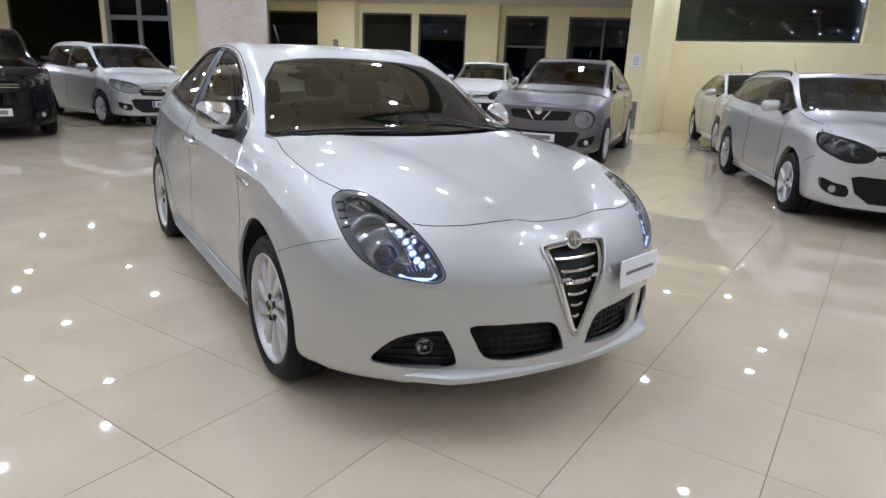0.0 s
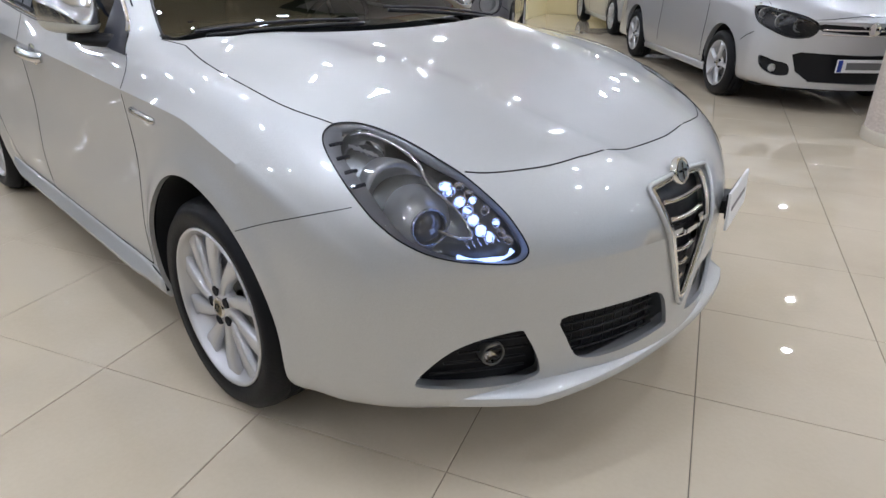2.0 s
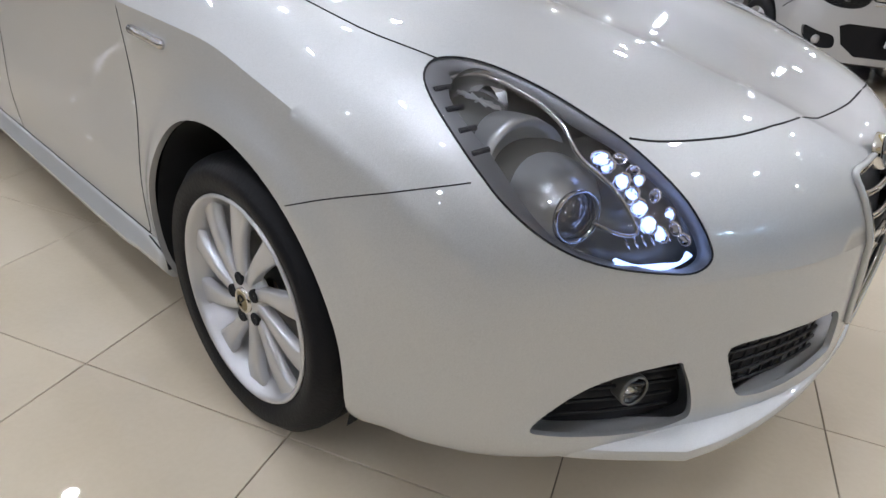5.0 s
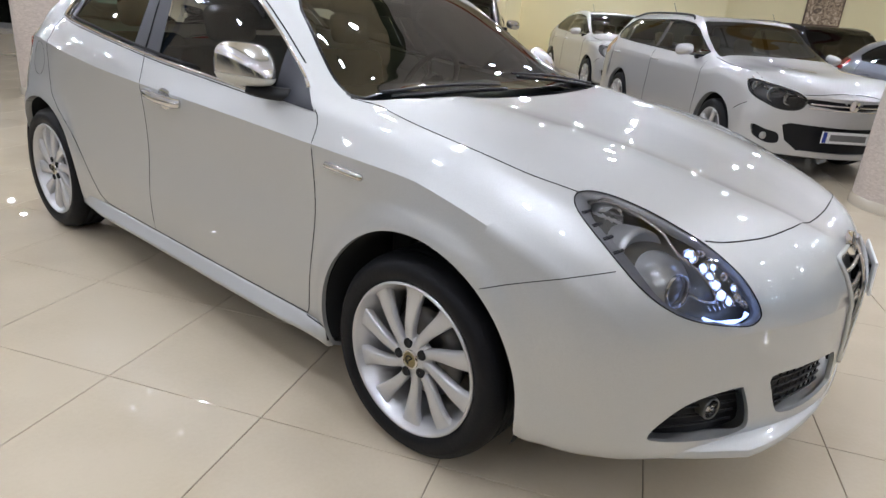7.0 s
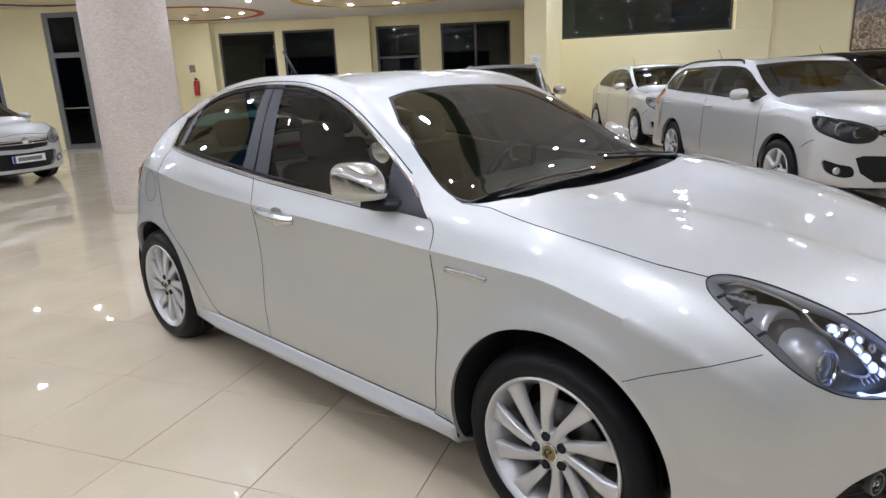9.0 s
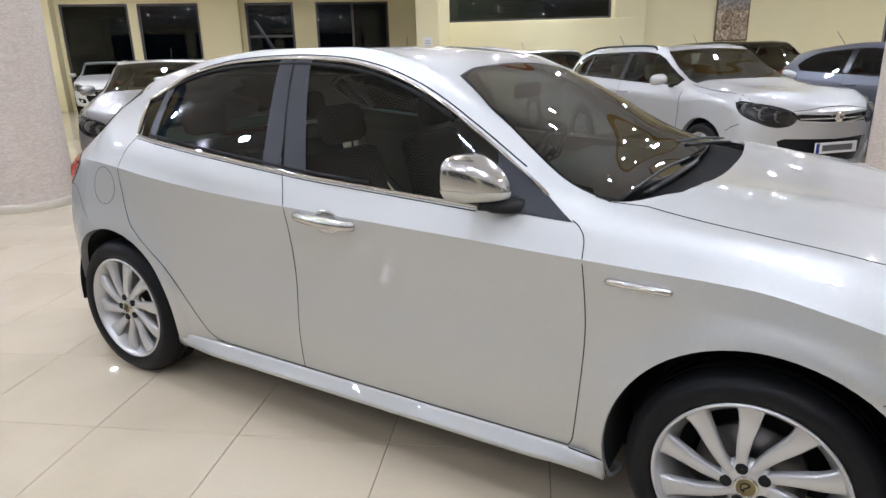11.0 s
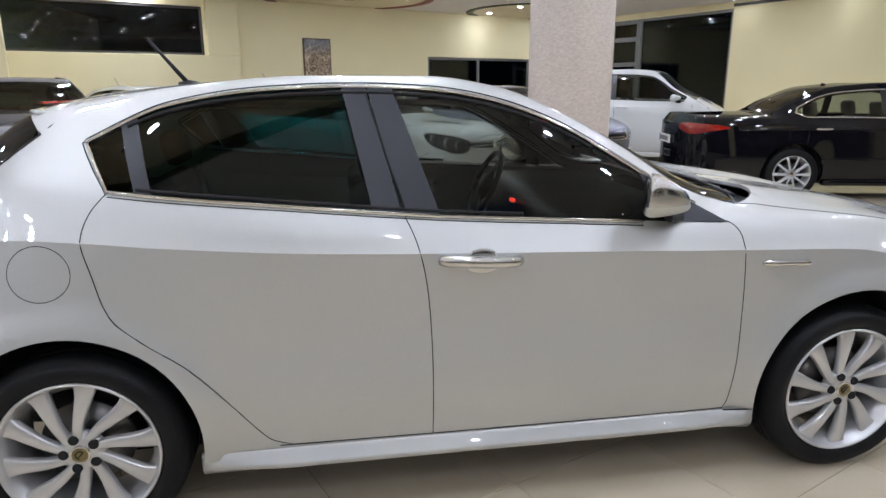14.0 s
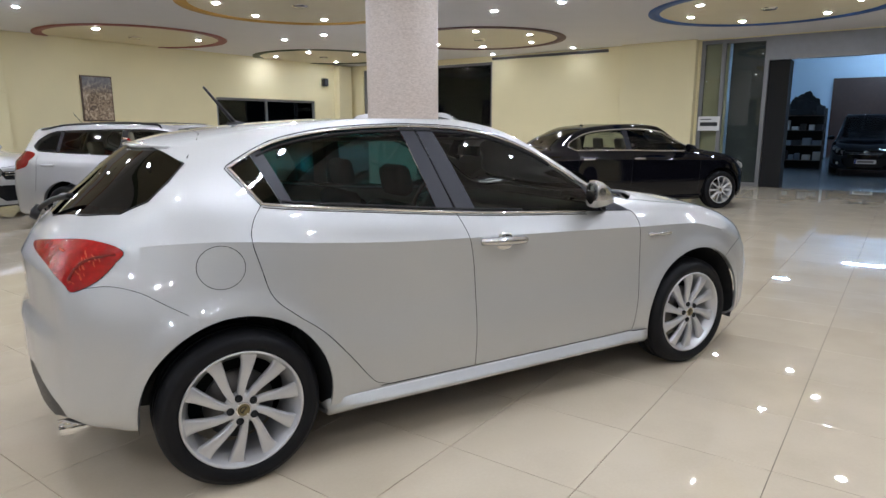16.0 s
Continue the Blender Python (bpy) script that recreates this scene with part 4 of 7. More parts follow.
# ---------------------------------------------------------------- parked cars
def car_table(L=4.35, W=1.80, H=1.46, wb=2.63, front=0.93, belt=1.0, kind="hatch", bonnet=0.0):
    """Stations of a parked car: front axle at 0, nose at +front."""
    rear = -(L - front)
    hw = W / 2
    hb = belt
    low = lambda k=1.0: [(0.74 * hw / 0.9, 0.20), (0.93 * hw, 0.26), (0.975 * hw * k, 0.46), (0.97 * hw * k, 0.66)]
    h0 = 0.70 + bonnet
    ax = -0.42 if kind != "mpv" else -0.15
    T = []
    T.append((front, [(0.62, 0.22), (hw * 0.84, 0.27), (hw * 0.87, 0.42), (hw * 0.86, 0.56), (hw * 0.82, h0 - 0.04), (hw * 0.72, h0 + 0.01), (hw * 0.55, h0 + 0.03), (0.25, h0 + 0.035), (0, h0 + 0.035)]))
    T.append((front - 0.08, [(0.66, 0.21), (hw * 0.92, 0.26), (hw * 0.94, 0.43), (hw * 0.94, 0.60), (hw * 0.90, h0 + 0.04), (hw * 0.82, h0 + 0.09), (hw * 0.64, h0 + 0.11), (0.28, h0 + 0.115), (0, h0 + 0.11)]))
    T.append((front - 0.35, low(0.99) + [(hw * 0.95, h0 + 0.12), (hw * 0.87, h0 + 0.18), (hw * 0.76, h0 + 0.21), (0.34, h0 + 0.22), (0, h0 + 0.205)]))
    T.append((0.0, low(1.02) + [(hw * 0.96, h0 + 0.19), (hw * 0.89, hb - 0.06), (hw * 0.78, hb - 0.02), (0.45, hb + 0.01), (0, hb)]))
    T.append((ax, low(0.99) + [(hw * 0.955, 0.875 + hb - 1), (hw * 0.885, hb - 0.015), (hw * 0.79, hb + 0.03), (0.52, hb + 0.07), (0, hb + 0.08)]))
    top = H - 0.005
    rise = 0.78
    T.append((ax - 0.35, low(0.985) + [(hw * 0.95, 0.885 + hb - 1), (hw * 0.885, hb), (hw * 0.74, hb + 0.42 * (top - hb) - 0.03), (0.5, hb + 0.44 * (top - hb)), (0, hb + 0.50 * (top - hb))]))
    T.append((ax - rise, low(0.985) + [(hw * 0.95, 0.895 + hb - 1), (hw * 0.885, hb + 0.005), (hw * 0.675, top - 0.075), (0.46, top - 0.03), (0, top - 0.015)]))
    T.append((ax - rise - 0.45, low(0.985) + [(hw * 0.95, 0.91 + hb - 1), (hw * 0.885, hb + 0.02), (hw * 0.655, top - 0.04), (0.44, top - 0.01), (0, top)]))
    if kind == "sedan":
        T.append((-wb + 0.55, low(0.99) + [(hw * 0.955, 0.93 + hb - 1), (hw * 0.885, hb + 0.03), (hw * 0.64, top - 0.09), (0.42, top - 0.05), (0, top - 0.04)]))
        T.append((-wb + 0.05, low(1.02) + [(hw * 0.96, 0.95 + hb - 1), (hw * 0.87, hb + 0.03), (hw * 0.64, hb + 0.20), (0.42, hb + 0.25), (0, hb + 0.27)]))
        T.append((-wb - 0.30, low(1.01) + [(hw * 0.95, 0.95 + hb - 1), (hw * 0.85, hb + 0.02), (hw * 0.66, hb + 0.055), (0.4, hb + 0.075), (0, hb + 0.085)]))
        T.append((rear + 0.12, low(0.95) + [(hw * 0.90, 0.94 + hb - 1), (hw * 0.80, hb + 0.03), (hw * 0.62, hb + 0.06), (0.38, hb + 0.075), (0, hb + 0.08)]))
    else:
        full = {"wagon": 0.0, "mpv": 0.0, "hatch": 0.05}[kind]
        T.append((-wb + 0.1, low(1.01) + [(hw * 0.955, 0.94 + hb - 1), (hw * 0.88, hb + 0.05), (hw * 0.64, top - 0.06 - full), (0.43, top - 0.02 - full * 0.8), (0, top - 0.015 - full * 0.6)]))
        T.append((rear + 0.42, low(1.0) + [(hw * 0.945, 0.96 + hb - 1), (hw * 0.86, hb + 0.08), (hw * 0.62, top - 0.10 - full * 1.6), (0.41, top - 0.055 - full * 1.3), (0, top - 0.045 - full)]))
        T.append((rear + 0.30, low(0.985) + [(hw * 0.93, 0.96 + hb - 1), (hw * 0.84, hb + 0.08), (hw * 0.61, top - 0.14 - full * 1.6), (0.41, top - 0.09 - full * 1.3), (0, top - 0.08 - full)]))
        T.append((rear + 0.10, low(0.95) + [(hw * 0.90, 0.94 + hb - 1), (hw * 0.80, hb), (hw * 0.60, hb + 0.02), (0.40, hb + 0.03), (0, hb + 0.035)]))
    T.append((rear, [(0.55, 0.30), (hw * 0.80, 0.36), (hw * 0.84, 0.52), (hw * 0.83, 0.68), (hw * 0.79, 0.86 + hb - 1), (hw * 0.72, hb - 0.08), (hw * 0.58, hb - 0.06), (0.38, hb - 0.05), (0, hb - 0.05)]))
    return T, ax, rise


def rim_loop(bm):
    """The longest closed rim of a sheet, in order."""
    nxt = {}
    for e in bm.edges:
        if e.is_boundary:
            a, b = e.verts
            nxt.setdefault(a, []).append(b)
            nxt.setdefault(b, []).append(a)
    best, seen = [], set()
    for v in nxt:
        if v in seen:
            continue
        loop, prev, cur = [v], None, v
        seen.add(v)
        while True:
            step = [w for w in nxt[cur] if w is not prev and w not in seen]
            if not step:
                break
            prev, cur = cur, step[0]
            seen.add(cur)
            loop.append(cur)
        if len(loop) > len(best):
            best = loop
    return best


def circle_xz(cx, cz, r, n=40, y=-1.0):
    return [(cx + r * math.cos(2 * math.pi * i / n), y, cz + r * math.sin(2 * math.pi * i / n)) for i in range(n)]


def parked_car(name, label, paint, m, L=4.35, W=1.80, H=1.46, wb=2.63, front=0.93, belt=1.0, kind="hatch", bonnet=0.0, r=0.315, rails=False, spokes=10, dark_lower=False, lamp="wedge", grille="bar", seats=None, chrome_line=False, plate=True):
    T, ax, rise = car_table(L, W, H, wb, front, belt, kind, bonnet)
    rear = -(L - front)
    hw = W / 2
    body = loft(T, 0.05, 4, nose=0.5, tail=0.25, n_cap=7, crease=False)
    car = thing(name, label, "car", "parked cars", at=m)
    ls, lr = body.faces.layers.float["s"], body.faces.layers.float["r"]
    # glazing: screens by rails and stations, side windows along a smooth outline
    b_post = ax - rise - 0.62
    c_end = {"wagon": rear + 0.50, "mpv": rear + 0.45, "hatch": -wb - 0.12, "sedan": -wb + 0.02}[kind]
    groups = {"windscreen": [], "rear_glass": []}
    for f in body.faces:
        s, q = f[ls], f[lr]
        if q > 6.3 and ax - rise + 0.12 < s < ax + 0.02:
            groups["windscreen"].append(f)
        elif q > 6.15 and ((kind == "sedan" and -wb - 0.18 < s < -wb + 0.42) or (kind != "sedan" and rear + 0.13 < s < rear + 0.33)):
            groups["rear_glass"].append(f)
    pieces = {k: take(body, v) for k, v in groups.items()}
    T.sort()
    st = [t[0] for t in T]
    z_low = lambda q: float(pchip(st, [t[1][5][1] for t in T], [q])[0]) + 0.014
    z_top = lambda q: float(pchip(st, [t[1][5][1] + 0.90 * (t[1][6][1] - t[1][5][1]) for t in T], [q])[0])
    s_front = ax - 0.14
    upper = [(q, z_top(q)) for q in np.linspace(s_front, c_end + 0.30, 16)]
    lift = z_top(c_end + 0.2) - z_low(c_end)
    tail_end = [(c_end + 0.17, z_low(c_end) + 0.86 * lift), (c_end + 0.05, z_low(c_end) + 0.55 * lift), (c_end + 0.01, z_low(c_end) + 0.24 * lift), (c_end + 0.04, z_low(c_end) + 0.04)]
    lower = [(q, z_low(q)) for q in np.linspace(c_end + 0.12, s_front - 0.04, 12)]
    glz = take(body, cut(body, [(x, -1.0, z) for x, z in upper + tail_end + lower], (0, -1, 0), (-9, ax), 0.25))
    ring = [v.co + Vector((0, -0.003, 0)) for v in rim_loop(glz)]
    if len(ring) > 8:
        rb_ = tube(ring, 0.010 if chrome_line else 0.007, 6, True)
        part("window_trim", mirrored(rb_), CHROME if chrome_line else GLOSS_BLACK, car)
        part("window_trim", rb_, CHROME if chrome_line else GLOSS_BLACK, car)
    posts = [(b_post, 0.05)] + ([(c_end + 0.42, 0.03)] if kind in ("wagon", "mpv") else [])
    post_bm = []
    for px, half in posts:
        post_bm.append(take(glz, cut(glz, [(px - half - 0.05, -1, 1.8), (px + half - 0.05, -1, 1.8), (px + half + 0.04, -1, 0.7), (px - half + 0.04, -1, 0.7)], (0, -1, 0))))
    rear_g = take(glz, [f for f in glz.faces if f.calc_center_median().x < b_post])
    part("windscreen", mirror_join(pieces["windscreen"]), SCREEN if seats else FRONT_GLASS, car, "windscreen")
    part("rear_window", mirror_join(pieces["rear_glass"]), TINTED, car)
    for nm, bm_, mt in [("front_window", glz, FRONT_GLASS), ("rear_side_window", rear_g, TINTED if not seats else FRONT_GLASS)] + [("door_pillar", q, GLOSS_BLACK) for q in post_bm]:
        part(nm, mirrored(bm_), mt, car)
        part(nm, bm_, mt, car)
    # wheel arches
    for x in (0.0, -wb):
        fs = cut(body, circle_xz(x, r + 0.012, r + 0.05), (0, -1, 0.02))
        bmesh.ops.delete(body, geom=[f for f in fs], context="FACES")
        for sgn in (-1, 1):
            arc = [(x + (r + 0.05) * math.cos(a), sgn * (hw - 0.06), r + 0.012 + (r + 0.05) * math.sin(a)) for a in np.linspace(-0.15, math.pi + 0.15, 24)]
            bm = bmesh.new()
            rows = [[bm.verts.new((p[0], p[1] + sgn * d, p[2])) for p in arc] for d in (0.035, -0.30)]
            for i in range(len(arc) - 1):
                bm.faces.new((rows[0][i], rows[0][i + 1], rows[1][i + 1], rows[1][i]))
            part("wheel_well", bm, DARK_GAP, car)
    bvh = BVHTree.FromBMesh(body)
    # lamps, grille and intakes cut from the shell
    zb = 0.70 + bonnet
    if lamp == "round":
        lo = [(0, -0.62 + 0.13 * math.cos(a), zb - 0.12 + 0.13 * math.sin(a)) for a in np.linspace(0, 2 * math.pi, 24, endpoint=False)]
    else:
        fx = front - 0.05
        lo = spline([(fx, -hw * 0.50, zb - 0.0), (fx, -hw * 0.575, zb - 0.075), (fx - 0.05, -hw * 0.78, zb - 0.065), (fx - 0.25, -hw * 0.955, zb + 0.03), (fx - 0.36, -hw * 0.945, zb + 0.155), (fx - 0.2, -hw * 0.80, zb + 0.135), (fx - 0.06, -hw * 0.58, zb + 0.07)], 4, True)
    lax = (1, 0, 0) if lamp == "round" else (1, -0.5, 0.3)
    hl = take(body, cut(body, lo, lax, (front - 0.9, 9), 0.1))
    if len(hl.faces):
        lr_ = [v.co.copy() for v in rim_loop(hl)]
        part("headlight_gasket", tube(lr_, 0.006, 5, True), BLACK_PLASTIC, car)
        part("headlight_gasket", tube([(p.x, -p.y, p.z) for p in lr_], 0.006, 5, True), BLACK_PLASTIC, car)
    inner = hl.copy()
    push(inner, -0.035)
    part("headlight_reflector", mirrored(inner), LAMP_BLACK if lamp == "wedge" else LAMP_CHROME, car)
    part("headlight_reflector", inner, LAMP_BLACK if lamp == "wedge" else LAMP_CHROME, car)
    for sgn in (-1, 1):
        for yy, zz, sz in ((0.62, -0.012, 1.05), (0.745, 0.02, 1.35), (0.86, 0.075, 0.95)) if lamp != "round" else ((0.70, -0.12, 1.6),):
            h = bvh.ray_cast(Vector((front + 1, sgn * -1 * 0 - hw * yy, zb + zz)), Vector((-1, 0, 0)))[0]
            if h:
                part("lamp_bowl", lathe([(0.001, -0.03), (0.012, -0.028), (0.016, -0.012), (0.03, -0.022), (0.046, -0.006), (0.05, 0.0), (0.046, 0.003)], 18, Matrix.Translation((h.x - 0.03, h.y * -sgn, h.z)) @ Matrix.Rotation(radians(90), 4, "Y") @ Matrix.Scale(sz, 4)), LAMP_CHROME, car)
    if lamp != "round":
        rf = random.Random(3)
        for k in range(16):
            w_ = rf.random()
            h = bvh.ray_cast(Vector((front + 1, -hw * (0.54 + 0.36 * w_), zb - 0.035 + 0.125 * w_ + 0.075 * rf.random())), Vector((-1, 0, 0)))[0]
            if h:
                for sgn in (-1, 1):
                    part("lamp_facet", tube([(h.x - 0.022, -h.y * sgn, h.z), (h.x - 0.030, (-h.y + 0.022) * sgn, h.z + 0.010)], 0.006 + 0.004 * rf.random(), 5), CHROME, car)
    part("headlight", mirrored(hl), LENS, car, "clear headlight lens")
    part("headlight", hl, LENS, car, "clear headlight lens")
    if grille == "split":
        g = cut(body, [(0, -0.02, zb - 0.14), (0, -0.30, zb - 0.12), (0, -0.34, zb - 0.02), (0, -0.28, zb + 0.03), (0, -0.02, zb + 0.03)], (1, 0, 0))
    elif grille == "wide":
        g = cut(body, [(0, 0.02, zb - 0.16), (0, -0.40, zb - 0.14), (0, -0.46, zb - 0.04), (0, -0.40, zb - 0.01), (0, 0.02, zb - 0.02)], (1, 0, 0))
    else:
        g = cut(body, [(0, 0.02, zb - 0.075), (0, -0.40, zb - 0.045), (0, -0.47, zb - 0.005), (0, -0.40, zb + 0.015), (0, 0.02, zb + 0.0)], (1, 0, 0))
    gm = mirror_join(push(take(body, g), -0.02))
    part("grille", gm, BLACK_PLASTIC, car)
    low_in = cut(body, [(0, 0.02, 0.27), (0, -0.42, 0.275), (0, -0.53, 0.36), (0, -0.575, 0.50), (0, -0.52, 0.525), (0, 0.02, 0.515)], (1, 0, 0))
    part("lower_intake", mirror_join(push(take(body, low_in), -0.04)), BLACK_PLASTIC, car)
    fog = cut(body, spline([(front - 0.1, -hw * 0.66, 0.325), (front - 0.1, -hw * 0.79, 0.315), (front - 0.16, -hw * 0.90, 0.375), (front - 0.17, -hw * 0.925, 0.475), (front - 0.12, -hw * 0.80, 0.44), (front - 0.1, -hw * 0.68, 0.415)], 4, True), (1, -0.3, 0))
    for sgn in (-1, 1):
        h = bvh.ray_cast(Vector((front + 1, -hw * 0.75, 0.372)), Vector((-1, 0, 0)))[0]
        if h:
            fr_ = part("fog_lamp", lathe([(0.001, 0.004), (0.024, 0.002), (0.034, -0.004), (0.036, -0.02)], 20, Matrix.Translation((h.x - 0.02, -h.y * sgn, h.z)) @ Matrix.Rotation(radians(90), 4, "Y")), LAMP_CHROME, car)
    fg = take(body, fog)
    part("fog_recess", push(mirrored(fg), -0.03), BLACK_PLASTIC, car)
    part("fog_recess", push(fg, -0.03), BLACK_PLASTIC, car)
    if lamp == "round":
        for sgn in (-1, 1):
            vv = [bvh.ray_cast(Vector((front + 1, -abs(yy), zz)), Vector((-1, 0, 0)))[0] for yy, zz in ((0.17, zb - 0.02), (0.12, zb - 0.08), (0.07, zb - 0.14))]
            if all(vv):
                part("grille_bar", tube([(q.x + 0.004, q.y * sgn, q.z) for q in vv], 0.012, 6), CHROME, car)
    for k in range(2 if grille != "split" and lamp != "round" else 0):
        zz = zb - 0.03 - 0.04 * k
        line = []
        for yy in np.linspace(-0.40, 0.40, 15):
            h = bvh.ray_cast(Vector((front + 1, -abs(yy), zz)), Vector((-1, 0, 0)))[0]
            if h:
                line.append((h.x + 0.002, yy, zz))
        if len(line) > 3:
            part("grille_bar", tube(line, 0.008, 6), CHROME, car)
    h = bvh.ray_cast(Vector((front + 1, -0.01, zb - 0.02)), Vector((-1, 0, 0)))[0]
    if h:
        part("badge", lathe([(0.001, 0.012), (0.045, 0.01), (0.055, 0.0)], 24, Matrix.Translation((h.x + 0.005, 0, h.z)) @ Matrix.Rotation(radians(90), 4, "Y")), CHROME, car)
    if plate:
        for end, xx, zz in ((1, front + 0.012, 0.43), (-1, rear - 0.012, 0.72)):
            pl = part("number_plate", box((xx - 0.008, -0.26, zz - 0.055), (xx + 0.008, 0.26, zz + 0.055), 0.003), PLATE_WHITE, car, smooth=False)
            part("plate_band", box((xx - 0.0095, -0.255 if end > 0 else 0.215, zz - 0.05), (xx + 0.0095, -0.215 if end > 0 else 0.255, zz + 0.05)), BLUE_BAND, pl, smooth=False)
            part("plate_bar", box((xx - 0.0095, -0.18, zz - 0.03), (xx + 0.0095, 0.2, zz + 0.03)), FRAME_GREY, pl, smooth=False)
    # tail lamps
    rx = rear + 0.12
    if kind == "sedan":
        tl_o = spline([(rx, -hw * 0.46, belt - 0.12), (rx, -hw * 0.80, belt - 0.17), (rx + 0.2, -hw * 0.99, belt - 0.10), (rx + 0.24, -hw * 0.98, belt - 0.06), (rx, -hw * 0.82, belt - 0.03), (rx, -hw * 0.50, belt - 0.04)], 4, True)
    else:
        tl_o = spline([(rx, -hw * 0.60, belt - 0.10), (rx, -hw * 0.80, belt - 0.20), (rx + 0.2, -hw * 0.985, belt - 0.12), (rx + 0.27, -hw * 0.97, belt + 0.05), (rx + 0.12, -hw * 0.88, belt + 0.10), (rx, -hw * 0.74, belt + 0.02)], 4, True)
    tl = take(body, cut(body, tl_o, (-1, -0.35, 0.05), (-9, rear + 0.7), 0.15))
    if len(tl.faces):
        part("tail_light", mirrored(tl), DARK_RED, car, "red tail light")
        part("tail_light", tl, DARK_RED, car, "red tail light")
    bvh2 = BVHTree.FromBMesh(body)
    # door seams
    for xs, z0, z1 in ((ax - 0.06, 0.32, belt - 0.02), (b_post, 0.32, belt), (c_end + 0.1, 0.55, belt + 0.02)):
        pts = []
        for z in np.linspace(z0, z1, 14):
            h = bvh2.ray_cast(Vector((xs + 0.04 * math.sin((z - z0) * 3), -2, z)), Vector((0, 1, 0)))[0]
            if h:
                pts.append(h)
        if len(pts) > 3:
            part("door_seam", tube(pts, 0.003, 5), DARK_GAP, car)
            part("door_seam", tube([(p.x, -p.y, p.z) for p in pts], 0.003, 5), DARK_GAP, car)
    for xs in (b_post + 0.18, c_end + 0.32):
        h = bvh2.ray_cast(Vector((xs, -2, belt - 0.10)), Vector((0, 1, 0)))[0]
        if h:
            for sgn in (1, -1):
                part("door_handle", tube(spline([(xs - 0.1, sgn * (h.y + 0.005), h.z), (xs - 0.06, sgn * (h.y - 0.03), h.z + 0.003), (xs + 0.06, sgn * (h.y - 0.03), h.z + 0.003), (xs + 0.1, sgn * (h.y + 0.005), h.z)], 4), 0.014, 8), CHROME if chrome_line else paint, car)
    # bonnet and bumper joints
    for nm_, line, way in (("bonnet_gap", [(ax + 0.03, -hw * 0.80, 2), (ax + 0.35, -hw * 0.81, 2), (front - 0.42, -hw * 0.80, 2), (front - 0.17, -hw * 0.60, 2), (front - 0.07, -hw * 0.34, 2), (front - 0.045, -0.01, 2)], Vector((0, 0, -1))),
                           ("bumper_gap", [(r + 0.06, -2, 0.58), (r + 0.14, -2, 0.63), (r + 0.22, -2, 0.665)], Vector((0, 1, 0)))):
        pts = [bvh2.ray_cast(Vector(q), way)[0] for q in spline(line, 5)]
        pts = [q for q in pts if q is not None]
        if len(pts) > 3:
            part(nm_, tube(pts, 0.0035, 5), DARK_GAP, car)
            part(nm_, tube([(q.x, -q.y, q.z) for q in pts], 0.0035, 5), DARK_GAP, car)
    thicken(body, 0.05)
    part("body_shell", mirror_join(body), paint, car)
    for sgn in (-1, 1):
        part("sill", box((-wb + r + 0.07, sgn * (hw - 0.10) - 0.05, 0.18), (-r - 0.07, sgn * (hw - 0.10) + 0.05, 0.26), 0.02), BLACK_PLASTIC if dark_lower else paint, car)
    part("front_skirt", box((front - 0.45, -hw * 0.60, 0.18), (front - 0.20, hw * 0.60, 0.26), 0.02), BLACK_PLASTIC, car)
    part("floor_pan", box((rear + 0.25, -hw + 0.14, 0.2), (front - 0.35, hw - 0.14, 0.3), 0.02), DARK_GAP, car)
    cl = TAN_CLOTH if seats == "tan" else CLOTH
    part("dashboard", box((ax - 0.35, -hw + 0.2, 0.62), (ax + 0.1, hw - 0.2, belt - 0.06), 0.05), BLACK_PLASTIC, car)
    for sx, n in ((ax - 1.05, 2), (ax - 1.9, 2)):
        for sy in (-0.36, 0.36):
            seat = part("seat", box((-0.08, -0.24, 0.3), (0.10, 0.24, 1.02), 0.05, Matrix.Translation((sx, sy, 0)) @ Matrix.Rotation(radians(-12), 4, "Y")), cl, car)
            part("headrest", box((-0.05, -0.13, 1.05), (0.05, 0.13, 1.24), 0.04, Matrix.Translation((sx, sy, 0)) @ Matrix.Rotation(radians(-12), 4, "Y")), cl, seat)
            part("cushion", box((0.02, -0.24, 0.32), (0.5, 0.24, 0.48), 0.05, Matrix.Translation((sx, sy, 0))), cl, seat)
    for sgn in (-1, 1):
        mb = bmesh.new()
        rows = []
        for q in (0.0, 0.03, 0.12, 0.28, 0.48, 0.70, 0.88, 0.97, 1.0):
            f = max(0.05, q ** 0.42) * (1 - 0.22 * max(0.0, (q - 0.85) / 0.15) ** 2)
            ring_ = []
            for k in range(20):
                a_ = 2 * math.pi * k / 20
                c_, d_ = math.cos(a_), math.sin(a_)
                e_ = (abs(c_) ** 3 + abs(d_) ** 3) ** (-1 / 3)
                ring_.append(mb.verts.new((0.07 - 0.15 * q + 0.25 * 0.105 * f * c_ * e_ * q, sgn * -0.105 * f * c_ * e_, 0.068 * f * d_ * e_ + 0.012 * c_ * f * q)))
            rows.append(ring_)
        for A, B in zip(rows, rows[1:]):
            for k in range(20):
                mb.faces.new((A[k], A[(k + 1) % 20], B[(k + 1) % 20], B[k]))
        mb.faces.new(rows[0])
        mb.faces.new(rows[-1])
        bmesh.ops.recalc_face_normals(mb, faces=mb.faces[:])
        mb.transform(Matrix.Translation((ax - 0.28, sgn * (hw * 0.885 + 0.135), belt + 0.07)))
        mm = part("door_mirror", mb, MIRROR_SATIN if paint is GREY_PAINT else paint, car)
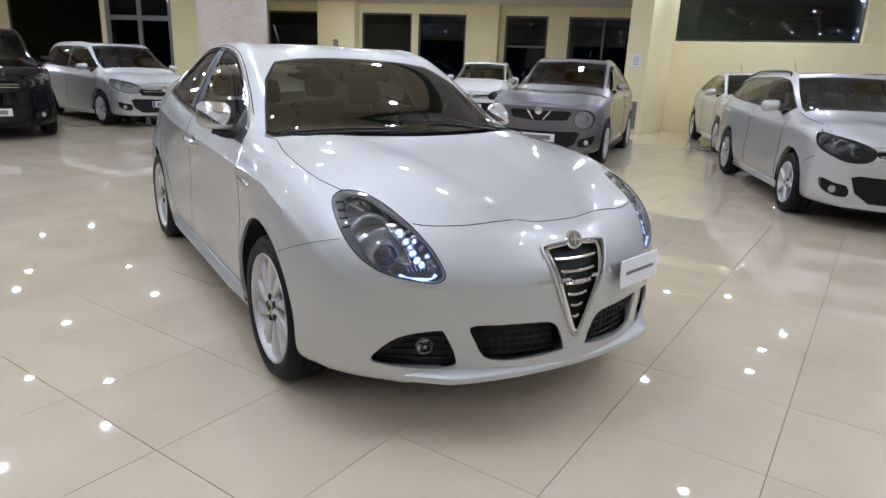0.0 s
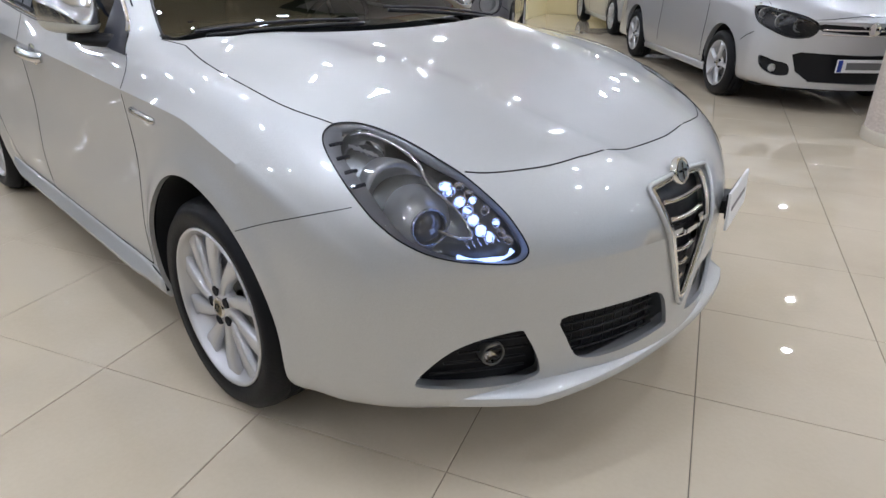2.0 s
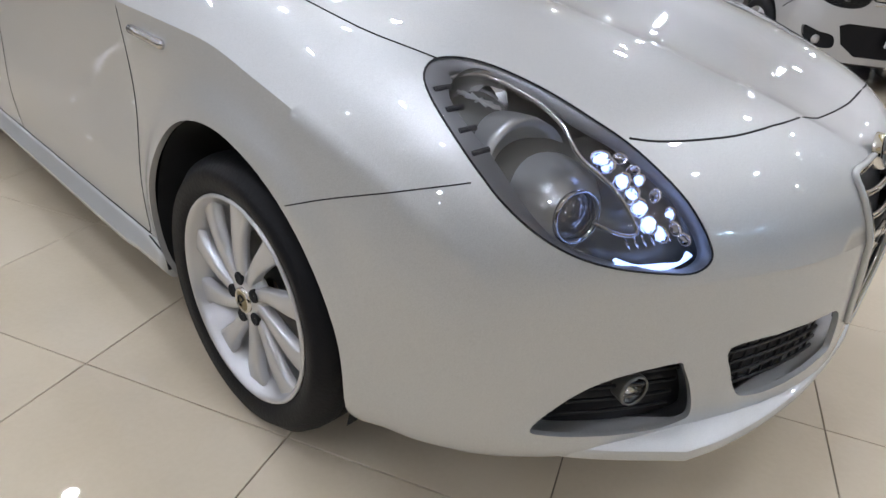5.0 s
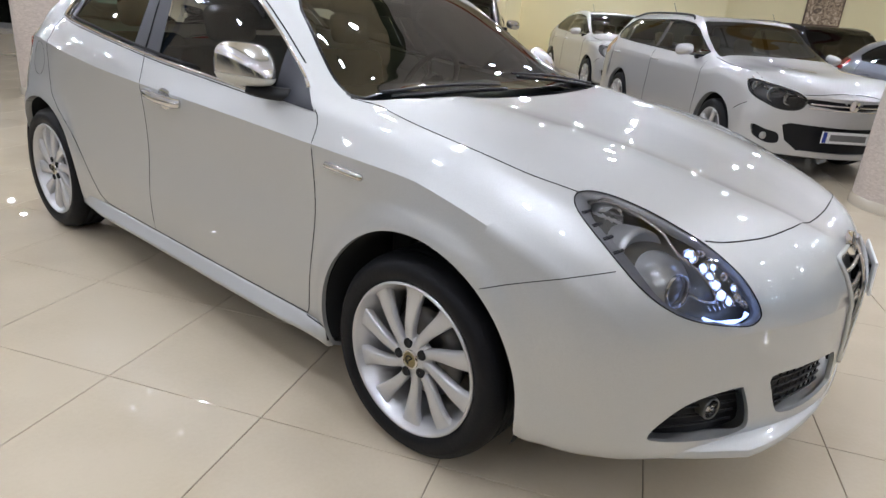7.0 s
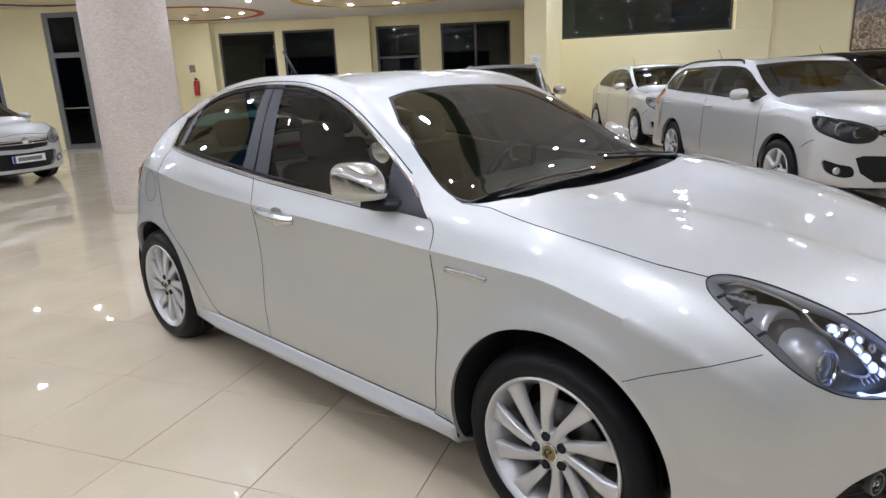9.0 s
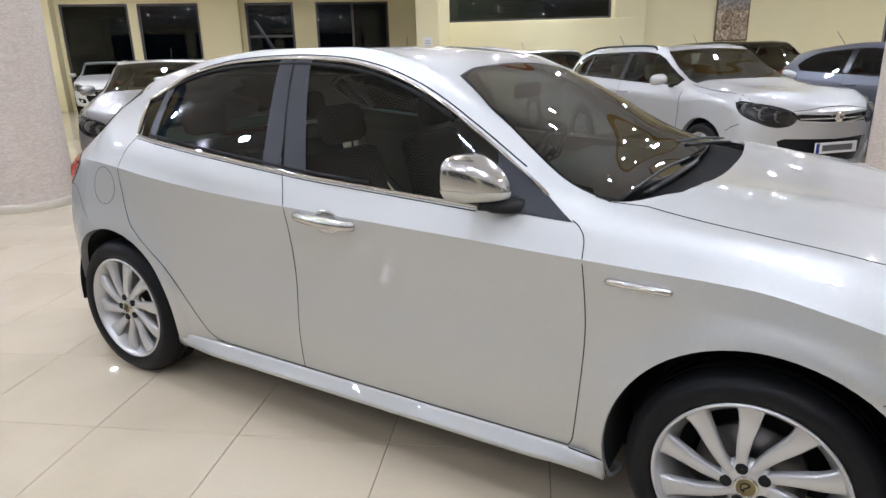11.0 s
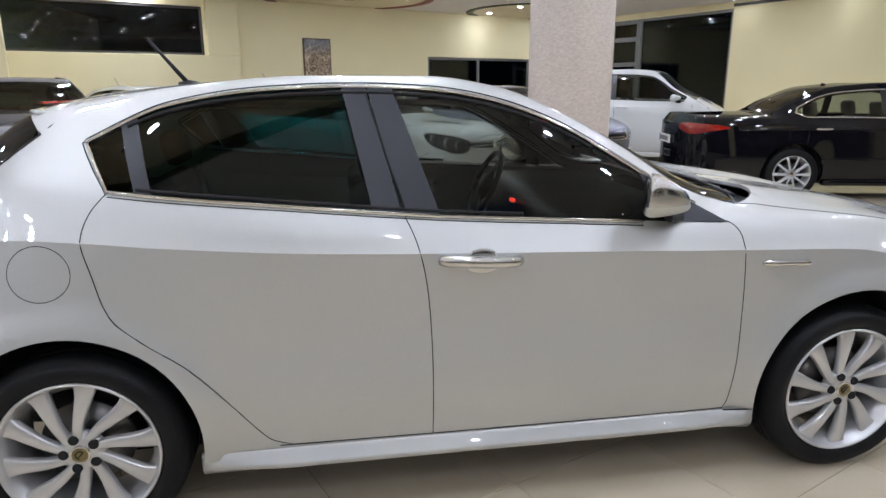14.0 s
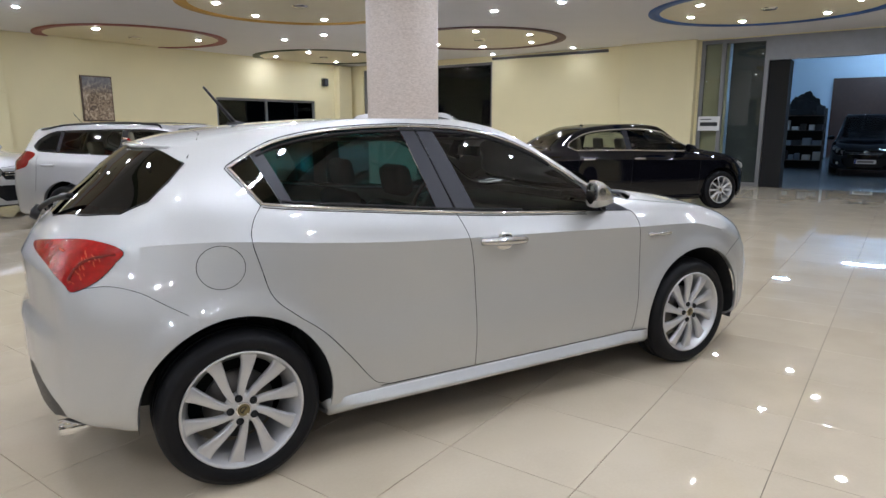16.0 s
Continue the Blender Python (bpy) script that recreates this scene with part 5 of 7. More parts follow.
        part("mirror_foot", box((ax - 0.30, sgn * hw * 0.86 - 0.05, belt - 0.02), (ax - 0.22, sgn * hw * 0.86 + 0.08, belt + 0.03), 0.01), BLACK_PLASTIC, mm)
    if rails:
        for sgn in (-1, 1):
            part("roof_rail", tube(spline([(ax - rise - 0.1, sgn * hw * 0.66, H - 0.07), (ax - rise - 0.3, sgn * hw * 0.645, H - 0.012), (-wb, sgn * hw * 0.63, H - 0.015), (rear + 0.5, sgn * hw * 0.61, H - 0.09)], 8), 0.013, 8), SATIN if rails == "satin" else BLACK_PLASTIC, car)
    if kind == "sedan":
        part("aerial", prism([(0.0, 0.0), (0.10, 0.0), (0.055, 0.04), (0.03, 0.045)], -0.018, 0.018, Matrix(((1, 0, 0, -wb + 0.62), (0, 0, -1, 0), (0, 1, 0, H - 0.055), (0, 0, 0, 1)))), paint, car)
    else:
        part("aerial", tube([(rear + 0.75, 0, H - 0.05), (rear + 0.55, 0, H + 0.16)], 0.004, 6), BLACK_PLASTIC, car)
    for x in (0.0, -wb):
        for sgn in (-1, 1):
            wheel(car, x, sgn * (hw - 0.125), sgn, r, r - 0.10, spokes, style="bar")
    return car


def at_front(x, y, heading):
    """Pose of a car whose front axle's middle stands at x, y."""
    return Matrix.Translation((x, y, 0)) @ Matrix.Rotation(radians(heading), 4, "Z")


def by_right_wheel(x, y, heading, half=0.78):
    a = radians(heading)
    return at_front(x - math.sin(a) * half, y + math.cos(a) * half, heading)


parked_car("estate_car", "pale silver estate car with black roof rails", WHITE_SILVER, by_right_wheel(-1.10, 5.17, -42.5), L=4.70, W=1.81, H=1.47, wb=2.685, front=0.95, bonnet=0.05, kind="wagon", rails=True, spokes=5, seats="tan")
parked_car("hatchback_car", "small pale silver hatchback parked behind the estate", WHITE_SILVER, by_right_wheel(-4.80, 9.15, -44), L=4.3, H=1.47, bonnet=0.05, kind="hatch", grille="wide", lamp="clear")
parked_car("crossover_car", "grey crossover with round headlights facing the room", GREY_PAINT, at_front(-5.0, 5.15, -55), L=4.135, W=1.765, H=1.565, wb=2.53, front=0.85, belt=1.06, kind="hatch", bonnet=0.12, r=0.33, lamp="round", grille="wide", dark_lower=True)
parked_car("small_white_car", "white small car parked far behind the crossover", WHITE_PAINT, at_front(-11.1, 8.0, -45), L=3.6, W=1.65, H=1.5, wb=2.3, front=0.75, kind="hatch")
parked_car("minivan_car", "pale silver minivan facing the aisle", SILVER, by_right_wheel(-11.4, -0.45, 18), L=4.08, W=1.75, H=1.53, wb=2.49, front=0.85, belt=0.99, kind="mpv", bonnet=0.03, grille="wide", lamp="clear")
parked_car("dark_suv", "black off-road car with a pale front plate", BLACK_PAINT, at_front(-9.9, -2.2, 4), L=4.4, W=1.8, H=1.68, wb=2.6, front=0.9, belt=1.1, kind="wagon", bonnet=0.16, r=0.35, grille="wide")
parked_car("grey_hatchback", "grey hatchback facing the aisle", MID_GREY, by_right_wheel(-7.69, 2.1, -42), L=4.2, W=1.76, H=1.45, kind="hatch")
parked_car("far_white_car", "white car parked at the far windows", WHITE_PAINT, at_front(-18.6, 9.2, -35), L=4.3, H=1.46, kind="hatch", grille="wide")
parked_car("black_saloon", "glossy black saloon with chrome window line", BLACK_PAINT, by_right_wheel(6.72, 3.92, -13.5, 0.8), L=5.12, W=1.86, H=1.46, wb=2.93, front=0.83, belt=0.99, kind="sedan", grille="split", spokes=10, r=0.33, chrome_line=True, seats="tan")
parked_car("grey_blue_hatchback", "grey-blue hatchback behind the mosaic column", BLUE_GREY, at_front(1.95, 7.35, -46), L=4.35, H=1.45, kind="hatch")
parked_car("black_minivan", "black minivan parked behind the grey-blue hatchback", BLACK_PAINT, at_front(-0.6, 10.0, -46), L=4.4, H=1.52, kind="mpv")
parked_car("white_compact", "white compact car behind the black saloon", WHITE_PAINT, at_front(4.9, 8.3, -36), L=4.0, W=1.8, H=1.72, wb=2.5, front=0.8, belt=1.15, kind="mpv", r=0.33)
parked_car("workshop_car", "black car parked in the workshop", BLACK_PAINT, ROOM @ Matrix.Translation((18.2, -0.75, 0)) @ Matrix.Rotation(radians(183), 4, "Z"), L=4.2, H=1.78, kind="mpv")

# ---------------------------------------------------------------- the silver hatchback
LOW = [(0.74, 0.18), (0.834, 0.22), (0.865, 0.42), (0.853, 0.66)]
HERO = [
    (0.97, [(0.55, 0.27), (0.72, 0.30), (0.77, 0.40), (0.775, 0.50), (0.745, 0.57), (0.67, 0.60), (0.52, 0.615), (0.22, 0.62), (0, 0.62)]),
    (0.955, [(0.58, 0.245), (0.77, 0.28), (0.805, 0.41), (0.81, 0.53), (0.78, 0.615), (0.70, 0.655), (0.55, 0.67), (0.22, 0.675), (0, 0.672)]),
    (0.925, [(0.61, 0.23), (0.80, 0.27), (0.83, 0.42), (0.835, 0.555), (0.805, 0.66), (0.73, 0.71), (0.575, 0.728), (0.23, 0.732), (0, 0.728)]),
    (0.88, [(0.64, 0.22), (0.83, 0.265), (0.855, 0.43), (0.857, 0.58), (0.83, 0.70), (0.757, 0.757), (0.61, 0.775), (0.26, 0.783), (0, 0.772)]),
    (0.80, [(0.70, 0.21), (0.855, 0.27), (0.875, 0.45), (0.873, 0.62), (0.845, 0.742), (0.785, 0.802), (0.66, 0.823), (0.31, 0.831), (0, 0.813)]),
    (0.60, [(0.72, 0.21), (0.865, 0.28), (0.885, 0.47), (0.885, 0.66), (0.865, 0.795), (0.80, 0.862), (0.715, 0.888), (0.42, 0.893), (0, 0.873)]),
    (0.30, [(0.74, 0.20), (0.87, 0.27), (0.893, 0.48), (0.890, 0.68), (0.87, 0.835), (0.80, 0.915), (0.715, 0.943), (0.465, 0.954), (0, 0.936)]),
    (0.00, [(0.74, 0.19), (0.87, 0.25), (0.895, 0.48), (0.885, 0.68), (0.866, 0.862), (0.80, 0.945), (0.712, 0.972), (0.50, 0.994), (0, 0.977)]),
    (-0.30, [(0.74, 0.18), (0.85, 0.23), (0.88, 0.45), (0.866, 0.66), (0.862, 0.870), (0.80, 0.965), (0.70, 0.998), (0.55, 1.022), (0, 1.012)]),
    (-0.45, LOW + [(0.860, 0.874), (0.798, 0.975), (0.695, 1.02), (0.52, 1.045), (0, 1.035)]),
    (-0.55, LOW + [(0.859, 0.877), (0.797, 0.98), (0.70, 1.035), (0.52, 1.09), (0, 1.11)]),
    (-0.80, LOW + [(0.858, 0.886), (0.796, 0.985), (0.672, 1.155), (0.50, 1.225), (0, 1.245)]),
    (-1.05, LOW + [(0.857, 0.894), (0.796, 0.995), (0.632, 1.295), (0.47, 1.345), (0, 1.365)]),
    (-1.25, LOW + [(0.856, 0.900), (0.797, 1.00), (0.602, 1.372), (0.45, 1.413), (0, 1.43)]),
    (-1.50, LOW + [(0.856, 0.908), (0.798, 1.02), (0.582, 1.412), (0.42, 1.443), (0, 1.455)]),
    (-1.90, LOW + [(0.857, 0.925), (0.80, 1.05), (0.562, 1.416), (0.41, 1.446), (0, 1.458)]),
    (-2.30, [(0.74, 0.19), (0.84, 0.235), (0.872, 0.45), (0.862, 0.67), (0.850, 0.955), (0.778, 1.09), (0.538, 1.385), (0.40, 1.422), (0, 1.437)]),
    (-2.60, [(0.74, 0.20), (0.85, 0.26), (0.885, 0.48), (0.872, 0.69), (0.838, 0.98), (0.738, 1.13), (0.505, 1.335), (0.37, 1.385), (0, 1.405)]),
    (-2.85, [(0.72, 0.22), (0.85, 0.27), (0.885, 0.50), (0.866, 0.72), (0.815, 0.99), (0.715, 1.14), (0.52, 1.275), (0.37, 1.335), (0, 1.358)]),
    (-3.00, [(0.68, 0.24), (0.84, 0.29), (0.872, 0.50), (0.862, 0.72), (0.79, 0.99), (0.695, 1.10), (0.53, 1.195), (0.37, 1.25), (0, 1.272)]),
    (-3.10, [(0.65, 0.25), (0.82, 0.30), (0.855, 0.52), (0.845, 0.72), (0.765, 0.985), (0.685, 1.065), (0.53, 1.122), (0.37, 1.165), (0, 1.185)]),
    (-3.25, [(0.60, 0.26), (0.77, 0.32), (0.81, 0.53), (0.80, 0.72), (0.72, 0.97), (0.665, 1.00), (0.52, 1.025), (0.36, 1.05), (0, 1.062)]),
    (-3.33, [(0.57, 0.28), (0.74, 0.34), (0.77, 0.54), (0.765, 0.72), (0.70, 0.93), (0.65, 0.96), (0.51, 0.975), (0.36, 0.985), (0, 0.99)]),
    (-3.39, [(0.50, 0.30), (0.68, 0.37), (0.72, 0.54), (0.71, 0.70), (0.67, 0.85), (0.62, 0.88), (0.50, 0.89), (0.36, 0.895), (0, 0.90)]),
]
WB = 2.634
hero = thing("silver_hatchback", "silver metallic five-door hatchback with lit running lights", "car", at=Matrix.Translation((0, 0.022, 0)) @ Matrix.Diagonal((1, 1.0255, 1, 1)))
HERO = [(s if s > -2.6 else -2.6 + 0.935 * (s + 2.6), c) for s, c in HERO]
shell = loft(HERO, 0.028, 6)
# flared lips round the wheel arches
for v in shell.verts:
    if v.co.y < -0.6:
        for hx in (0.020, -WB + 0.003):
            d = math.hypot(v.co.x - hx, v.co.z - 0.333)
            if v.co.z > 0.2 and d < 0.455:
                q = min(1.0, (0.455 - d) / 0.055)
                v.co.y -= 0.013 * q * q * (3 - 2 * q)
shell.normal_update()
# the bumper stands out behind in a ledge below the tailgate
for v in shell.verts:
    if v.co.x < -2.85 and v.co.z < 0.72:
        q = min(1.0, max(0.0, (0.70 - v.co.z) / 0.05)) * min(1.0, (-2.85 - v.co.x) / 0.20) * min(1.0, max(0.0, (0.70 + v.co.y) / 0.22))
        v.co.x -= 0.028 * q * q * (3 - 2 * q) * min(1.0, max(0.0, (v.co.z - 0.25) / 0.15))
# two creases that run down the bonnet to the grille
for v in shell.verts:
    if -0.34 < v.co.x < 0.90 and v.normal.z > 0.45 and v.co.z > 0.70:
        yc = float(np.interp(v.co.x, (-0.34, 0.0, 0.30, 0.47, 0.65, 0.80, 0.90), (0.46, 0.37, 0.302, 0.279, 0.249, 0.198, 0.12)))
        d = -v.co.y - yc
        if abs(d) < 0.022:
            v.co.y += d
            d = 0.0
        fade = min(1.0, (v.co.x + 0.34) / 0.25, (0.93 - v.co.x) / 0.08)
        ramp = max(0.0, 1 - d / 0.24) if d > 0 else max(0.0, 1 + d / 0.08)
        v.co.z += 0.015 * fade * ramp
shell.normal_update()
hero_base = shell.copy()
HBVH = BVHTree.FromBMesh(hero_base)


def on_body(p, axis, lift=0.0):
    """The place on the right side of the body under p, seen along axis."""
    ax = Vector(axis).normalized()
    p = Vector(p)
    hit, nor, _, _ = HBVH.ray_cast(p + ax * 1.2, -ax)
    if hit is None:
        hit, nor, _, _ = HBVH.find_nearest(p)
    return hit + nor * lift


def dense(line, closed=False, n=6):
    return spline(line, n, closed)


def both(name, bm, mat, parent=None, label=""):
    """A part on the right side and its twin on the left."""
    twin = mirrored(bm)
    a = part(name, bm, mat, parent or hero, label)
    b = part(name, twin, mat, parent or hero, label)
    return a, b


def seam(line, axis, r=0.0026, name="panel_gap", mat=None, lift=-0.0005, closed=False, two=True, flat=1.0):
    pts = [on_body(p, axis, lift) for p in line]
    pts = [p for i, p in enumerate(pts) if i == 0 or (p - pts[i - 1]).length > 1e-4]
    if closed and (pts[0] - pts[-1]).length < 1e-4:
        pts.pop()
    bm = tube(pts, r, 6, closed, flat)
    if two:
        return both(name, bm, mat or DARK_GAP)
    return part(name, mirror_join(bm), mat or DARK_GAP, hero)


SIDE, TOP, FRONT, REAR = (0, -1, 0), (0, 0, 1), (1, 0, 0), (-1, 0, 0)
xz = lambda pts: [(x, -1.0, z) for x, z in pts]

# wheel arches
for hx in (0.020, -WB + 0.003):
    ra = 0.385 if hx > -1 else 0.372
    arch = [(hx + ra * math.cos(a), -1, 0.333 + ra * math.sin(a)) for a in np.linspace(0, 2 * math.pi, 72, endpoint=False)]
    bmesh.ops.delete(shell, geom=cut(shell, arch, SIDE), context="FACES")
    bm = bmesh.new()
    arc = [(hx + ra * math.cos(a), 0.333 + ra * math.sin(a)) for a in np.linspace(-0.27, math.pi + (0.27 if hx > -1 else 0.10), 40)]
    rows = [[bm.verts.new((x, y, z)) for x, z in arc] for y in (-0.868 if hx > -1 else -0.850, -0.56)]
    for i in range(len(arc) - 1):
        bm.faces.new((rows[0][i], rows[0][i + 1], rows[1][i + 1], rows[1][i]))
    both("wheel_well", bm, DARK_GAP)
    both("wheel_well_back", prism([(x, z) for x, z in arc], 0.0, 0.01, Matrix(((1, 0, 0, 0), (0, 0, -1, -0.55), (0, 1, 0, 0), (0, 0, 0, 1)))), DARK_GAP)

# side glazing
DLO_UP = [(-2.575, 1.247), (-2.455, 1.310), (-2.343, 1.354), (-2.152, 1.391), (-1.962, 1.407), (-1.777, 1.413), (-1.593, 1.409), (-1.409, 1.393), (-1.227, 1.352), (-1.047, 1.281), (-0.867, 1.179), (-0.691, 1.072), (-0.50, 0.962)]
DLO_LOW = [(-0.805, 0.977), (-1.339, 1.007), (-1.611, 1.028), (-1.95, 1.061), (-2.303, 1.094), (-2.485, 1.115)]
up = [(p.x, p.z) for p in dense(xz(DLO_UP), n=4)]
low = [(p.x, p.z) for p in dense(xz([(-0.50, 0.962)] + DLO_LOW), n=4)][1:]
dlo = up + low + [(-2.530, 1.180)]
glz = take(shell, cut(shell, xz(dlo), SIDE, (-3.0, -0.4), 0.05))
quarter = take(glz, cut(glz, xz([(-2.65, 1.30), (-2.492, 1.33), (-2.402, 1.09), (-2.65, 1.09)]), SIDE))
both("quarter_window", quarter, TINTED)
qp = take(glz, cut(glz, xz([(-2.492, 1.34), (-2.440, 1.35), (-2.352, 1.08), (-2.402, 1.08)]), SIDE))
both("quarter_pillar", push(qp, 0.004), PILLAR_BLACK)
pil_r = take(glz, cut(glz, xz([(-1.792, 1.44), (-1.717, 1.44), (-1.608, 1.0), (-1.697, 1.0)]), SIDE))
both("rear_door_pillar", push(pil_r, 0.005), PILLAR_BLACK, label="satin black door pillar trim")
pil_f = take(glz, cut(glz, xz([(-1.711, 1.44), (-1.632, 1.44), (-1.487, 1.0), (-1.602, 1.0)]), SIDE))
both("front_door_pillar", push(pil_f, 0.005), PILLAR_BLACK, label="satin black door pillar trim")
tri = take(glz, cut(glz, xz([(-0.80, 1.16), (-0.715, 0.95), (-0.3, 0.95), (-0.3, 1.2)]), SIDE))
both("mirror_triangle", push(tri, 0.004), PILLAR_BLACK)
rear_part = take(glz, [f for f in glz.faces if f.calc_center_median().x < -1.66])
seam(xz([(-1.714, 1.412), (-1.690, 1.33), (-1.655, 1.20), (-1.605, 1.035)]), SIDE, 0.0045, "pillar_gap", DARK_GAP, 0.004)
both("rear_door_glass", rear_part, TEAL_GLASS, label="dark tinted rear door glass")
both("front_door_glass", glz, FRONT_GLASS)
ring = [on_body((x, -1, z), SIDE, 0.003) for x, z in up[:-2]]
both("window_chrome", tube(ring, 0.0105, 8, flat=0.6), TRIM_CHROME, label="bright chrome window strip")
ring = [on_body((x, -1, z - 0.004), SIDE, 0.003) for x, z in low[3:]] + [on_body((x, -1, z), SIDE, 0.003) for x, z in ((-2.530, 1.180), (-2.562, 1.23), (-2.575, 1.247))]
both("window_chrome", tube(ring, 0.010, 8, flat=0.6), TRIM_CHROME, label="bright chrome window strip")
gasket = [on_body((x, -1, z), SIDE, 0.002) for x, z in [(a, b - 0.018) for a, b in up[4:-10]]]
both("window_gasket", tube(gasket, 0.007, 6), DARK_GAP)
gasket = [on_body((x, -1, z + 0.012), SIDE, 0.002) for x, z in low[6:-2]]
both("window_gasket", tube(gasket, 0.007, 6), DARK_GAP)
seam([(x, -1, z) for x, z in [(a, b + 0.015) for a, b in up[0:-4]]], SIDE, 0.003, "door_frame_gap")
seam([(x, -1, z - 0.014) for x, z in low[3:]], SIDE, 0.002, "door_frame_gap")
seam(xz([(-2.490, 1.108), (-2.540, 1.176), (-2.575, 1.226), (-2.588, 1.247), (-2.578, 1.262)]), SIDE, 0.0025, "door_frame_gap")

# windscreen, with its black border, and the cowl
ws = [(-1.085, 0.05), (-1.085, -0.12), (-1.08, -0.33), (-1.05, -0.475), (-0.88, -0.580), (-0.71, -0.637), (-0.555, -0.684), (-0.46, -0.712), (-0.405, -0.705), (-0.375, -0.62), (-0.35, -0.40), (-0.34, -0.2), (-0.335, 0.05)]
scr = take(shell, cut(shell, [(x, y, 1) for x, y in ws], TOP, (-1.3, -0.2)))
inner = [(-1.045, 0.06), (-1.045, -0.12), (-1.04, -0.31), (-1.015, -0.445), (-0.87, -0.552), (-0.71, -0.607), (-0.57, -0.656), (-0.47, -0.685), (-0.425, -0.675), (-0.395, -0.60), (-0.37, -0.39), (-0.36, -0.2), (-0.355, 0.06)]
inner = [(0.65 * a[0] + 0.35 * b[0], 0.65 * a[1] + 0.35 * b[1]) for a, b in zip(ws, inner)]
clear = take(scr, cut(scr, [(x, y, 1) for x, y in inner], TOP))
part("windscreen", mirror_join(clear), SCREEN, hero, "clear windscreen")
part("windscreen_border", mirror_join(scr), SCREEN_EDGE, hero)
HOOD_REAR = [(-0.20, 0.05), (-0.20, -0.15), (-0.207, -0.30), (-0.222, -0.45), (-0.25, -0.56), (-0.30, -0.635), (-0.37, -0.692), (-0.43, -0.722)]
HOOD_REAR = [(q.x, q.y) for q in spline([(x, y, 0) for x, y in HOOD_REAR], 3)]
cowl = [(-0.30, 0.05)] + HOOD_REAR + [(-0.47, -0.715), (-0.5, -0.60), (-0.5, 0.05)]
cw = take(shell, cut(shell, [(x, y, 1) for x, y in cowl], TOP, (-0.6, -0.1)))
part("cowl_panel", mirror_join(push(cw, -0.028)), COWL_BLACK, hero, "black plastic scuttle below the windscreen")
for sg in (1, -1):
    a = Vector((-0.30, 0.60 * sg, 1.032))
    b = Vector((-0.395, 0.02 * sg + 0.1, 1.075))
    if sg < 0:
        a, b = Vector((-0.355, -0.62, 1.035)), Vector((-0.315, -0.06, 1.045))
    a, b = a - Vector((0, 0, 0.016)), b - Vector((0, 0, 0.016))
    wp = part("wiper", tube(spline([a, (a + b) / 2 + Vector((0.012, 0, 0.006)), b], 8), 0.007, 8), BLACK_PLASTIC, hero, "black wiper arm")
    part("wiper_blade", tube(spline([a + Vector((-0.03, 0.02 * sg, 0.012)), (a + b) / 2 + Vector((-0.03, 0, 0.022)), b + Vector((-0.03, 0, 0.012))], 8), 0.005, 6), INK, wp)

# headlights
HL = [(0.403, -0.733, 0.872), (0.384, -0.709, 0.887), (0.381, -0.681, 0.895), (0.402, -0.647, 0.896), (0.442, -0.619, 0.889), (0.498, -0.597, 0.874), (0.551, -0.582, 0.858), (0.612, -0.567, 0.835), (0.667, -0.550, 0.810),
      (0.722, -0.534, 0.777), (0.770, -0.516, 0.738), (0.805, -0.501, 0.693), (0.820, -0.493, 0.660), (0.820, -0.503, 0.641), (0.809, -0.530, 0.633), (0.780, -0.572, 0.636), (0.745, -0.619, 0.643), (0.713, -0.656, 0.653),
      (0.684, -0.687, 0.668), (0.651, -0.714, 0.689), (0.619, -0.733, 0.713), (0.588, -0.746, 0.738), (0.560, -0.752, 0.761), (0.524, -0.756, 0.790), (0.483, -0.755, 0.821), (0.439, -0.748, 0.850)]
HAX = Vector((0.62, -0.55, 0.56)).normalized()
hl = dense(HL, True, 3)
lamp = take(shell, cut(shell, hl, HAX, (0.2, 1.0)))
seam(hl, HAX, 0.0019, "headlight_gasket", BLACK_PLASTIC, 0.0, True)
bowl = lamp.copy()
for v in bowl.verts:
    v.co -= HAX * 0.055
bm = bowl
edges = [e for e in bm.edges if e.is_boundary]
r = bmesh.ops.extrude_edge_only(bm, edges=edges)["geom"]
for v in r:
    if isinstance(v, bmesh.types.BMVert):
        v.co += HAX * 0.055
